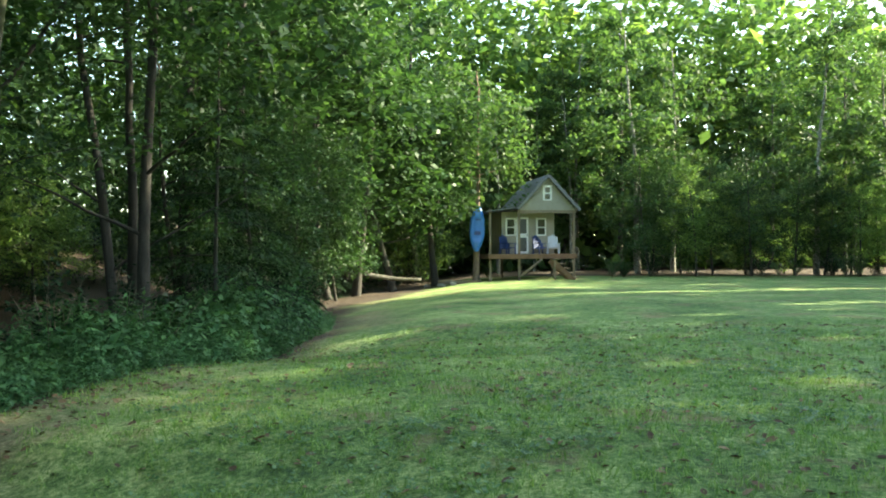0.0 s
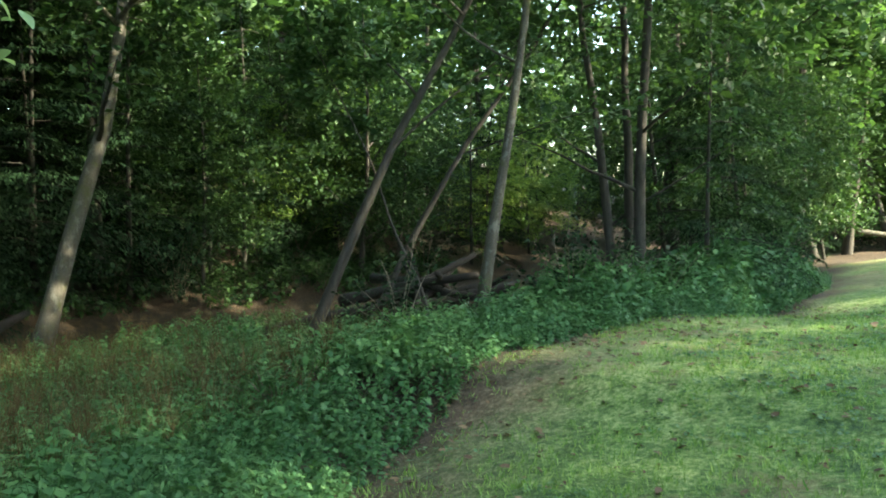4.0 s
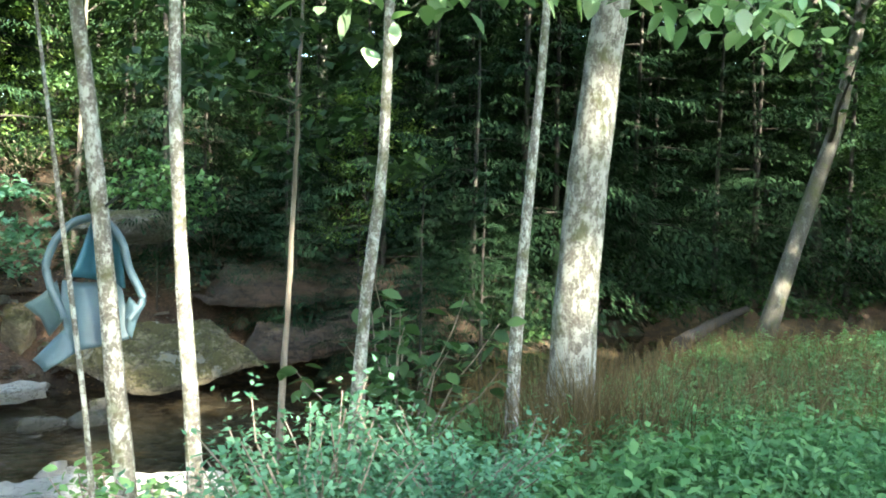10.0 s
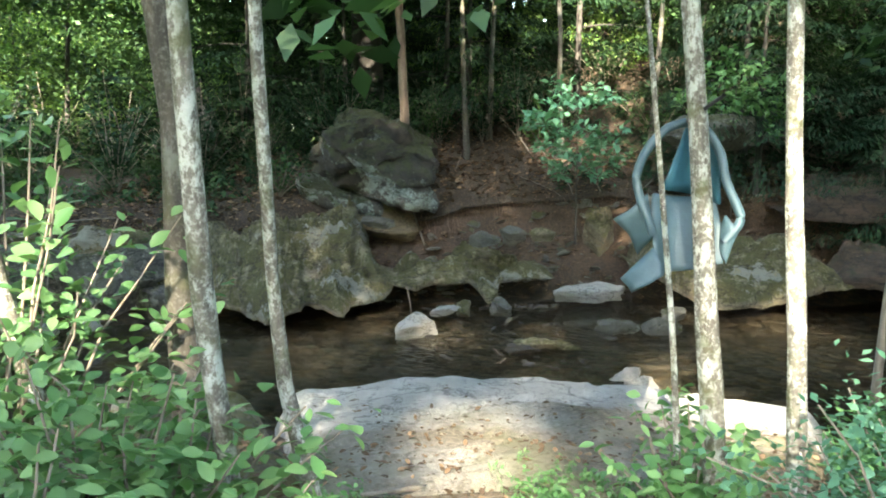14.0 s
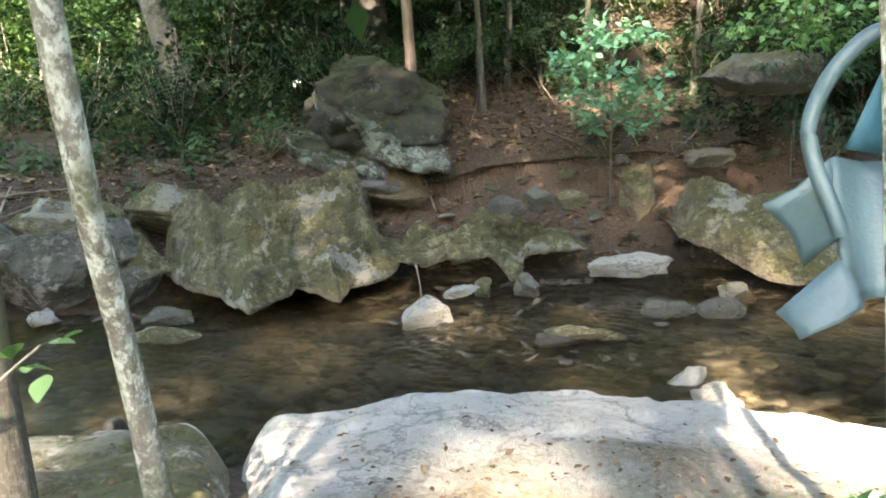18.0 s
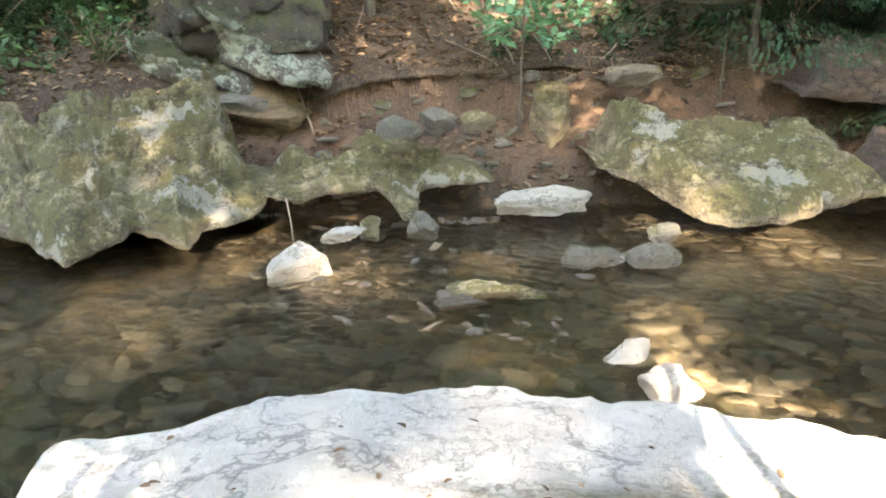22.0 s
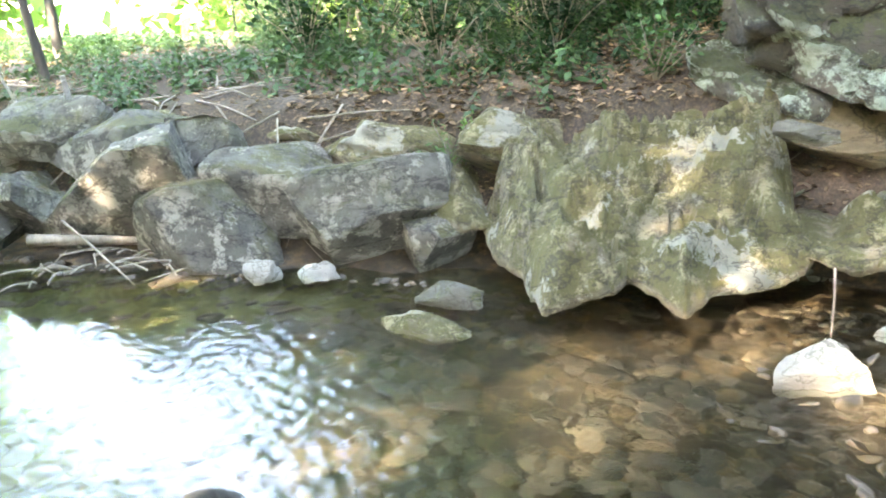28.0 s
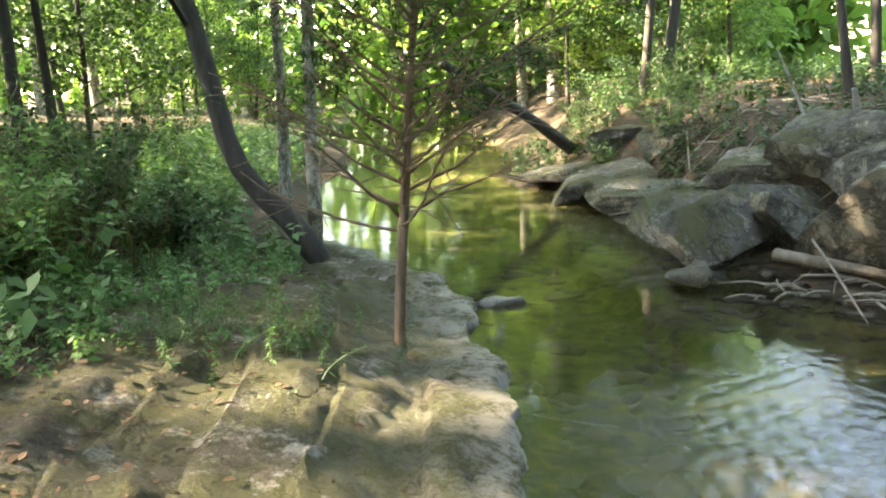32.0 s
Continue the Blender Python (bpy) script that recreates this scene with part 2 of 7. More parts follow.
M_GROUND, M_WATER = ground_material(), water_material()
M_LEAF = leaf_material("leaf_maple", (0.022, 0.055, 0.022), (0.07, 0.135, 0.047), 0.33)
# Hemlock green taken near black: deep shade is put into this leaf colour.
M_LEAF_DARK = leaf_material("leaf_hemlock_shade", (0.008, 0.022, 0.011), (0.028, 0.06, 0.027), 0.12, 0.75, 0.08)
# Brighter leaf copies: sunlight on the woods is put into their colour.
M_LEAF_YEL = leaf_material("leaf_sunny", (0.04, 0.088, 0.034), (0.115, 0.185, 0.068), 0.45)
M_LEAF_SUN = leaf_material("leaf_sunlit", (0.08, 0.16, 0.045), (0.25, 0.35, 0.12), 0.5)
M_WEED = leaf_material("leaf_weed", (0.045, 0.14, 0.055), (0.15, 0.31, 0.12), 0.3, 0.55)
M_PRIVET = leaf_material("leaf_privet", (0.06, 0.17, 0.1), (0.15, 0.31, 0.19), 0.3)
M_BROAD = leaf_material("leaf_broad", (0.14, 0.24, 0.125), (0.36, 0.47, 0.29), 0.4, 0.4)
M_BUSH = leaf_material("leaf_bush", (0.065, 0.16, 0.058), (0.2, 0.34, 0.145), 0.35, 0.4)
M_DRY = leaf_material("dry_grass", (0.06, 0.048, 0.024), (0.2, 0.15, 0.075), 0.3, 0.8)
M_GRASS = leaf_material("grass_blade", (0.1, 0.22, 0.045), (0.36, 0.5, 0.16), 0.3, 0.6)
M_FALLEN = leaf_material("fallen_leaf", (0.07, 0.045, 0.028), (0.3, 0.2, 0.12), 0.15, 0.8)
M_BARK = bark_material("bark_dark", (0.02, 0.0175, 0.0145), (0.062, 0.056, 0.047))
M_BARK_GREY = bark_material("bark_grey", (0.045, 0.04, 0.031), (0.17, 0.157, 0.125), (0.31, 0.315, 0.27), 0.45, 1.5)
M_BARK_PALE = bark_material("bark_lichen", (0.055, 0.048, 0.038), (0.19, 0.175, 0.14), (0.41, 0.425, 0.375), 0.36, 2.2)
M_BARK_CEDAR = bark_material("bark_cedar", (0.09, 0.06, 0.044), (0.3, 0.21, 0.15))
# Darker copy of the grey bark, with the woods' shade in its colour.
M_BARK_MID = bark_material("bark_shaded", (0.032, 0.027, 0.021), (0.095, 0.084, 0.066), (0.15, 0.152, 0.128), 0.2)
M_BARK_WET = bark_material("bark_wet", (0.01, 0.008, 0.006), (0.036, 0.03, 0.024))
M_TWIG = bark_material("dead_twig", (0.1, 0.08, 0.06), (0.28, 0.24, 0.19))
M_ROCK = rock_material("mossy_sandstone", (0.11, 0.085, 0.05), (0.36, 0.3, 0.19), 0.95, (0.115, 0.103, 0.032), 0.4, (0.48, 0.43, 0.33), 0.56, None, (0.37, 0.35, 0.28))
M_ROCK_GREY = rock_material("grey_sandstone", (0.1, 0.092, 0.074), (0.27, 0.25, 0.2), 0.7, (0.11, 0.11, 0.04), 0.4, (0.45, 0.44, 0.38), 0.57)
M_BLOCK = rock_material("grey_block_stone", (0.06, 0.054, 0.042), (0.26, 0.245, 0.2), 0.7, (0.085, 0.085, 0.028), 0.3, (0.5, 0.47, 0.39), 0.5)
M_ROCK_BROWN = rock_material("brown_sandstone", (0.024, 0.017, 0.011), (0.135, 0.086, 0.05), 0.45, (0.045, 0.05, 0.018), 1.6, (0.26, 0.18, 0.11), 0.6)
M_ROCK_DARK = rock_material("dark_mossy_rock", (0.035, 0.03, 0.022), (0.1, 0.083, 0.056), 0.9, (0.062, 0.07, 0.018), 0.3, (0.36, 0.4, 0.3), 0.58)
M_ROCK_LICHEN = rock_material("lichened_rock", (0.06, 0.055, 0.042), (0.17, 0.15, 0.11), 0.6, (0.05, 0.06, 0.016), 0.3, (0.44, 0.5, 0.4), 0.49)
M_TAWNY = rock_material("tawny_sandstone", (0.13, 0.09, 0.045), (0.34, 0.25, 0.13), 0.5, (0.09, 0.08, 0.025), 0.9, (0.4, 0.32, 0.19), 0.6)
M_SLAB = rock_material("pale_slab", (0.36, 0.355, 0.34), (0.57, 0.555, 0.52), 0.12, (0.17, 0.16, 0.06), 0.0, (0.62, 0.61, 0.57), 0.52, (0.2, 0.17, 0.12))
M_SHELF = rock_material("mossy_shelf", (0.075, 0.055, 0.034), (0.3, 0.25, 0.18), 0.85, (0.085, 0.088, 0.025), 0.0, (0.6, 0.57, 0.5), 0.52, (0.075, 0.05, 0.03))
M_PALE = rock_material("pale_stone", (0.36, 0.33, 0.28), (0.6, 0.57, 0.5), 0.0)
M_WET = rock_material("wet_brown_stone", (0.045, 0.035, 0.025), (0.16, 0.115, 0.068), 0.0)


def bed_material():
    m, n, l, b = material("creek_bed_stone")
    g = n.new("ShaderNodeNewGeometry")
    col = ramp(m, g.outputs["Random Per Island"], [(0.0, (0.026, 0.02, 0.014)), (0.5, (0.05, 0.036, 0.022)), (0.8, (0.068, 0.05, 0.032)), (0.95, (0.095, 0.062, 0.032)), (1.0, (0.13, 0.1, 0.065))])
    col = mix(m, ramp(m, noise_tex(m, 9, 8, 0.75), [(0.4, grey(0)), (0.65, grey(0.7))]), col, (0.06, 0.045, 0.03))
    l.new(col, b.inputs["Base Color"])
    b.inputs["Roughness"].default_value = 0.6
    bump(m, noise_tex(m, 30, 6, 0.7), 0.6, 0.03, b)
    return m


M_BED = bed_material()


# ---- mesh helpers ----
def mesh_of(name, verts, faces, mat, smooth=True):
    me = bpy.data.meshes.new(name)
    verts = np.asarray(verts, np.float32).reshape(-1, 3)
    if isinstance(faces, np.ndarray):
        k = faces.shape[1]
        me.vertices.add(len(verts))
        me.vertices.foreach_set("co", verts.ravel())
        me.loops.add(faces.size)
        me.loops.foreach_set("vertex_index", faces.astype(np.int32).ravel())
        me.polygons.add(len(faces))
        me.polygons.foreach_set("loop_start", np.arange(0, faces.size, k, dtype=np.int32))
        me.update(calc_edges=True)
        me.validate()
    else:
        me.from_pydata(verts.tolist(), [], faces)
    if smooth:
        me.polygons.foreach_set("use_smooth", np.ones(len(me.polygons), bool))
    me.materials.append(mat)
    return me


def bm_mesh(name, bm, mat, smooth=False):
    me = bpy.data.meshes.new(name)
    bmesh.ops.recalc_face_normals(bm, faces=bm.faces)
    bm.to_mesh(me)
    bm.free()
    if smooth:
        me.polygons.foreach_set("use_smooth", np.ones(len(me.polygons), bool))
    me.materials.append(mat)
    return me


def part(name, data, parent, label="", at=None, mat=None, smooth=False):
    """Links a mesh or a bmesh as one mesh object under a thing or a part."""
    if isinstance(data, bmesh.types.BMesh):
        data = bm_mesh(name, data, mat, smooth)
    ob = new(name, data)
    ob.parent = parent
    if at is not None:
        ob.matrix_basis = at
    return tagged(ob, label)


def box(bm, x0, x1, y0, y1, z0, z1, bevel=0.0, m=None):
    r = bmesh.ops.create_cube(bm, size=1.0)
    vs = r["verts"]
    bmesh.ops.transform(bm, verts=vs, matrix=Matrix.Translation(((x0 + x1) / 2, (y0 + y1) / 2, (z0 + z1) / 2)) @ Matrix.Diagonal((x1 - x0, y1 - y0, z1 - z0, 1)))
    if bevel:
        es = list({e for v in vs for e in v.link_edges})
        out = bmesh.ops.bevel(bm, geom=es, offset=bevel, segments=2, affect="EDGES")
        vs = list({v for f in out["faces"] for v in f.verts} | {v for v in vs if v.is_valid})
    if m is not None:
        bmesh.ops.transform(bm, verts=vs, matrix=m)
    return bm


def boxed(*a, **k):
    return box(bmesh.new(), *a, **k)


def tube(points, radii, sides=10, rough=0.0, seed=0, cap=True):
    """Verts and quads of a tapered tube along points."""
    pts = np.array(points, float)
    n = len(pts)
    tan = np.gradient(pts, axis=0)
    tan /= np.linalg.norm(tan, axis=1)[:, None] + 1e-9
    ref = np.array([1.0, 0.13, 0.0]) if abs(tan[0][2]) > 0.5 else np.array([0.0, 0.1, 1.0])
    u = np.cross(tan, ref)
    u /= np.linalg.norm(u, axis=1)[:, None]
    w = np.cross(tan, u)
    a = np.linspace(0, 2 * np.pi, sides, endpoint=False)
    rng = np.random.default_rng(seed)
    r = np.array(radii, float)[:, None] * (1 + rough * rng.normal(size=(n, sides)))
    v = pts[:, None] + r[..., None] * (np.cos(a)[None, :, None] * u[:, None] + np.sin(a)[None, :, None] * w[:, None])
    i, j = np.meshgrid(np.arange(n - 1), np.arange(sides), indexing="ij")
    k = (j + 1) % sides
    f = np.stack([i * sides + j, i * sides + k, (i + 1) * sides + k, (i + 1) * sides + j], -1).reshape(-1, 4)
    return v.reshape(-1, 3), f


def join(pieces):
    vs, fs, o = [], [], 0
    for v, f in pieces:
        vs.append(np.asarray(v, float)), fs.append(np.asarray(f) + o)
        o += len(v)
    return np.concatenate(vs), np.concatenate(fs)


def spin(n, rng, tilt=0.6):
    """n random turns: any way round, leaning by about tilt."""
    yaw, t, roll = rng.uniform(0, 2 * np.pi, n), rng.normal(0, tilt, n), rng.normal(0, tilt, n)
    cy, sy, ct, st, cr, sr = np.cos(yaw), np.sin(yaw), np.cos(t), np.sin(t), np.cos(roll), np.sin(roll)
    z, o = np.zeros(n), np.ones(n)
    rz = np.stack([cy, -sy, z, sy, cy, z, z, z, o], -1).reshape(n, 3, 3)
    rx = np.stack([o, z, z, z, ct, -st, z, st, ct], -1).reshape(n, 3, 3)
    ry = np.stack([cr, z, sr, z, o, z, -sr, z, cr], -1).reshape(n, 3, 3)
    return rz @ rx @ ry


def strew(proto, places, turns, sizes):
    """Copies of one small shape (verts, faces) laid at places."""
    v, f = np.asarray(proto[0], float), np.asarray(proto[1])
    n = len(places)
    out = np.einsum("nij,kj->nki", turns, v) * np.asarray(sizes)[:, None, None] + np.asarray(places)[:, None]
    return out.reshape(-1, 3), (f[None] + (np.arange(n) * len(v))[:, None, None]).reshape(-1, f.shape[1])


# leaf shapes one unit long, stem at the origin, along +y
LEAF4 = (np.array([(0, 0, 0), (0.28, 0.45, 0.06), (0, 1, -0.05), (-0.28, 0.45, 0.06)]), np.array([(0, 1, 2, 3)]))
LEAF_NARROW = (np.array([(0, 0, 0), (0.13, 0.4, 0.04), (0, 1, -0.12), (-0.13, 0.4, 0.04)]), np.array([(0, 1, 2, 3)]))
_rows = [(0.02, 0.0), (0.17, 0.14), (0.3, 0.38), (0.28, 0.62), (0.13, 0.87), (0.015, 1.0)]
LEAF_BIG = (np.array([(x * w, y, 0.25 * abs(x) * w - 0.12 * y * y) for w, y in _rows for x in (-1, 0, 1)]),
            np.array([(3 * r + c, 3 * r + c + 1, 3 * r + c + 4, 3 * r + c + 3) for r in range(5) for c in range(2)]))


# ---- the lie of the land ----
WATER_Z = -1.2
NEAR = np.array([(-11, 60), (-11, 25), (-11, 16), (-14.5, 11), (-14.5, 6.5), (-10.6, 2.5), (-8.9, -0.5), (-8.15, -1.5), (-8.0, -2.8), (-7.7, -4.0), (-6.8, -5.2), (-5.7, -6.5), (-5.1, -7.9), (-4.2, -9.5), (-2.2, -11.2), (-0.8, -13), (0.6, -16), (3, -22), (8, -30), (16, -40)])
FAR = np.array([(-15, 60), (-15, 25), (-15, 17), (-18.2, 12), (-18.2, 7), (-15, 2.5), (-13.9, -0.5), (-13.1, -2.2), (-12.6, -3.6), (-11.8, -5.3), (-10.7, -6.7), (-9.7, -7.7), (-8.6, -8.9), (-7.3, -10.1), (-6.4, -11.2), (-5.4, -13), (-3.6, -15.5), (-2.2, -17.5), (0, -24), (4, -32), (11, -42)])


def bank(line, x, y):
    """How far x, y lies to the lawn's side of a bank line."""
    ys, xs = line[::-1, 1], line[::-1, 0]
    at = np.interp(y, ys, xs)
    slope = (np.interp(y + 0.7, ys, xs) - np.interp(y - 0.7, ys, xs)) / 1.4
    return (x - at) / np.sqrt(1 + slope**2)


def lump(x, y, scale, seed):
    """Smooth uneven ground, about -1 to 1."""
    rng = np.random.default_rng(seed)
    out = 0
    for k in range(7):
        a, p, q = rng.uniform(0, 2 * np.pi), rng.uniform(0, 7), scale * rng.uniform(0.6, 1.7)
        out = out + np.sin((x * np.cos(a) + y * np.sin(a)) / q * 2 + p)
    return out / 4


def land(x, y):
    """The ground's height."""
    x, y = np.asarray(x, float), np.asarray(y, float)
    n, f = bank(NEAR, x, y), -bank(FAR, x, y)
    lawn = np.interp(n, [-1.2, -0.3, 0.05, 0.4, 1.3, 2.2, 3.3, 4.4, 7, 9, 14], [-1.55, -1.42, -1.2, -1.05, -0.86, -0.68, -0.52, -0.38, -0.22, -0.08, 0])
    bar = np.interp(n, [-1.2, -0.3, 0.1, 1.0, 4, 6, 8, 9.6, 13], [-1.6, -1.45, -1.2, -0.95, -0.8, -0.6, -0.32, -0.12, 0])
    w = np.clip((y - 1.0) / 3.5, 0, 1)
    near = lawn * (1 - w) + bar * w
    near = near - 0.1 * np.clip((y + 6.0) / 0.6, 0, 1) * np.clip((-0.7 - y) / 0.6, 0, 1) * np.clip((3.1 - n) / 0.6, 0, 1) * np.clip(n / 0.3, 0, 1)
    near = near - 0.35 * np.clip((-7.5 - y) / 2.5, 0, 1) * np.clip(-n / 0.5, 0, 1)
    hill = np.interp(f, [-1.2, -0.3, 0.0, 0.25, 0.7, 1.3, 1.5, 1.66, 2.3, 3.2, 5, 9, 20, 45, 100], [-1.5, -1.42, -1.27, -1.24, -1.2, -0.52, -0.36, 0.04, 0.35, 0.75, 1.7, 3.6, 8, 13, 15])
    low = np.interp(f, [-1.2, -0.3, 0.0, 0.5, 0.9, 1.4, 2.0, 4, 8, 20, 100], [-1.5, -1.4, -1.2, -1.14, -0.95, -0.42, 0.0, 0.3, 0.4, 0.25, 0.2])
    flat = np.interp(f, [-1.2, -0.3, 0.0, 0.5, 1.5, 3.0, 6, 12, 30, 100], [-1.5, -1.4, -1.15, -1.0, -0.6, -0.3, 0.4, 2.0, 6, 10])
    ws, wn = np.clip((-7.5 - y) / 4.0, 0, 1), np.clip((y - 3) / 6.0, 0, 1)
    far = hill * (1 - ws) * (1 - wn) + low * ws + flat * wn * (1 - ws)
    z = np.where(f > -1.2, np.where(n > -1.2, np.minimum(near, far), far), near)
    rough = np.clip((9.5 - n) / 5, 0.15, 1)
    return z + rough * (0.05 * lump(x, y, 1.3, 1) + 0.025 * lump(x, y, 0.4, 2)) + 0.06 * lump(x, y, 9, 3) * (n > 6) - 0.2 * np.clip((y - 22) / 16, 0, 1) * np.clip((n - 5) / 3, 0, 1)


LAWN_EDGE = np.array([(-2.3, -9.5), (-1.6, -4), (-2.2, -2), (-3.0, 0.5), (-4.0, 2.5), (-4.95, 4.6), (-5.15, 6.5), (-4.65, 10), (-4.2, 15.5), (-4.0, 19), (-5.8, 31), (-4.4, 36.5), (-3.6, 40)])


def lawn_in(x, y):
    """Metres inside the mown lawn."""
    west = np.interp(y, LAWN_EDGE[:, 1], LAWN_EDGE[:, 0])
    return np.minimum(np.minimum(np.minimum(x - west, 49.5 - y + 0.15 * lump(x, y, 2, 5)), 24 - x), y + 5.5)


def bare(x, y):
    """How bare the lawn is worn along its edge, 0 to 1."""
    return np.exp(-((lawn_in(x, y) - 0.6 - 0.45 * np.clip((y - 6) / 4, 0, 1)) / 0.65) ** 2) * np.clip(0.7 + 0.6 * lump(x, y, 1.6, 4), 0, 1) * (y > 2) * (y < 38)


def steps(*runs):
    out = []
    for a, b, d in runs:
        out.append(np.arange(a, b, d))
    return np.unique(np.concatenate(out).round(4))


_gx = steps((-400, -60, 40), (-60, -24, 3), (-24, -15, 0.5), (-15, 0.5, 0.13), (0.5, 14, 0.6), (14, 60, 3), (60, 420, 40))
_gy = steps((-400, -60, 40), (-60, -24, 3), (-24, -17, 0.5), (-17, 4, 0.14), (4, 20, 0.4), (20, 60, 1.5), (60, 420, 40))
_X, _Y = np.meshgrid(_gx, _gy, indexing="ij")
_Z = land(_X, _Y)
_ny = len(_gy)
_i, _j = np.meshgrid(np.arange(len(_gx) - 1), np.arange(_ny - 1), indexing="ij")
_F = np.stack([_i * _ny + _j, (_i + 1) * _ny + _j, (_i + 1) * _ny + _j + 1, _i * _ny + _j + 1], -1).reshape(-1, 4)
_me = mesh_of("ground", np.stack([_X, _Y, _Z], -1), _F, M_GROUND)


def paint(me, name, values):
    a = me.attributes.new(name, "FLOAT", "POINT")
    a.data.foreach_set("value", np.asarray(values, np.float32).ravel())


_in = lawn_in(_X, _Y)
_n, _f = bank(NEAR, _X, _Y), -bank(FAR, _X, _Y)
_turf = np.clip((_in + 0.35 * lump(_X, _Y, 0.7, 8)) / 0.9, 0, 1)
_bright = np.clip((-22 - _Y) / 3, 0, 1) * (_f > 9)
paint(_me, "turf", np.maximum(_turf, _bright))
_edge = bare(_X, _Y)
_track = np.exp(-(((_X + 4.9) * 0.45 + (_Y + 2.6) * 0.9) / 0.75) ** 2) * (_X < -2.6) * (_n > 0.2)
_track = np.maximum(_track, np.exp(-((_n - 2.4) / 0.9) ** 2) * (_Y < -0.6) * (_Y > -6))
paint(_me, "dirt", np.clip(np.maximum(0.95 * _edge, _track), 0, 1))
paint(_me, "earth", np.clip(1.3 - np.abs(_f - 1.35) / 0.5, 0, 1) * np.clip((_Y + 8.4) / 1.2, 0, 1) * (_Y < 2) * (_f > 0))
paint(_me, "pool", np.clip((-7.0 - _Y) / 2.0, 0, 1) * np.clip((WATER_Z - _Z) / 0.08, 0, 1))
paint(_me, "bed", np.clip((WATER_Z + 0.12 + 0.14 * (_f > -0.6) - _Z) / 0.15, 0, 1))
ground = tagged(new("ground", _me), "mown lawn, leaf litter and creek bed", "ground", kind="structure")

# water: one sheet between the banks, rippled where it runs shallow
_wx, _wy = steps((-20, -13.4, 0.2), (-13.4, -4.0, 0.026), (-4.0, 9, 0.2)), steps((-36, -11, 0.25), (-11, -1.2, 0.026), (-1.2, 58, 0.25))
_WX, _WY = np.meshgrid(_wx, _wy, indexing="ij")
_wz = land(_WX, _WY) < WATER_Z + 0.12
_wn = len(_wy)
_i, _j = np.meshgrid(np.arange(len(_wx) - 1), np.arange(_wn - 1), indexing="ij")
_keep = _wz[:-1, :-1] | _wz[1:, :-1] | _wz[:-1, 1:] | _wz[1:, 1:]
_F = np.stack([_i * _wn + _j, (_i + 1) * _wn + _j, (_i + 1) * _wn + _j + 1, _i * _wn + _j + 1], -1)[_keep]
_rif = np.clip(1.35 - np.hypot(_WX + 9.0, (_WY + 4.9) * 0.8) / 3.2, 0.06, 1)
_rif = _rif + 0.6 * np.clip(1.2 - np.hypot(_WX + 9.0, _WY + 6.3) / 1.3, 0, 1) + 0.5 * np.clip(1.2 - np.hypot(_WX + 10.0, _WY + 5.0) / 1.1, 0, 1)
_rif = _rif + 0.9 * np.clip(1.2 - np.hypot(_WX + 10.3, (_WY + 5.2) * 0.9) / 0.8, 0, 1)
_rif = np.maximum(_rif, 1.05 * np.clip(1.35 - np.hypot(_WX + 7.7, _WY + 7.2) / 1.9, 0, 1))


def waves(x, y, seed):
    """Chop of the running water, about -1 to 1."""
    rng = np.random.default_rng(seed)
    out = 0
    for k in range(16):
        a, q, p = rng.normal(0.95, 1.3), rng.uniform(0.07, 0.15), rng.uniform(0, 7)
        bent = 0.25 * np.sin(1.7 * x + 2.3 * y + k)
        out = out + np.sin(2 * np.pi * (x * np.cos(a) - y * np.sin(a) + bent * 0.3) / q + p) * q
    return out


_me = mesh_of("creek_water", np.stack([_WX, _WY, WATER_Z + 0.0068 * _rif * waves(_WX, _WY, 6)], -1), _F, M_WATER)
paint(_me, "riffle", _rif)
_b = bmesh.new()
_b.from_mesh(_me)
bmesh.ops.delete(_b, geom=[v for v in _b.verts if not v.link_faces], context="VERTS")
_b.to_mesh(_me)
_b.free()
water = tagged(new("water", _me), "clear shallow creek water running over brown stones", "water", kind="structure")
water.visible_shadow = False


# ---- rocks ----
_ico = {}


def ico(sub):
    if sub not in _ico:
        b = bmesh.new()
        bmesh.ops.create_icosphere(b, subdivisions=sub, radius=1)
        v = np.array([x.co[:] for x in b.verts])
        f = np.array([[x.index for x in g.verts] for g in b.faces])
        b.free()
        _ico[sub] = (v / np.linalg.norm(v, axis=1)[:, None], f)
    return _ico[sub]


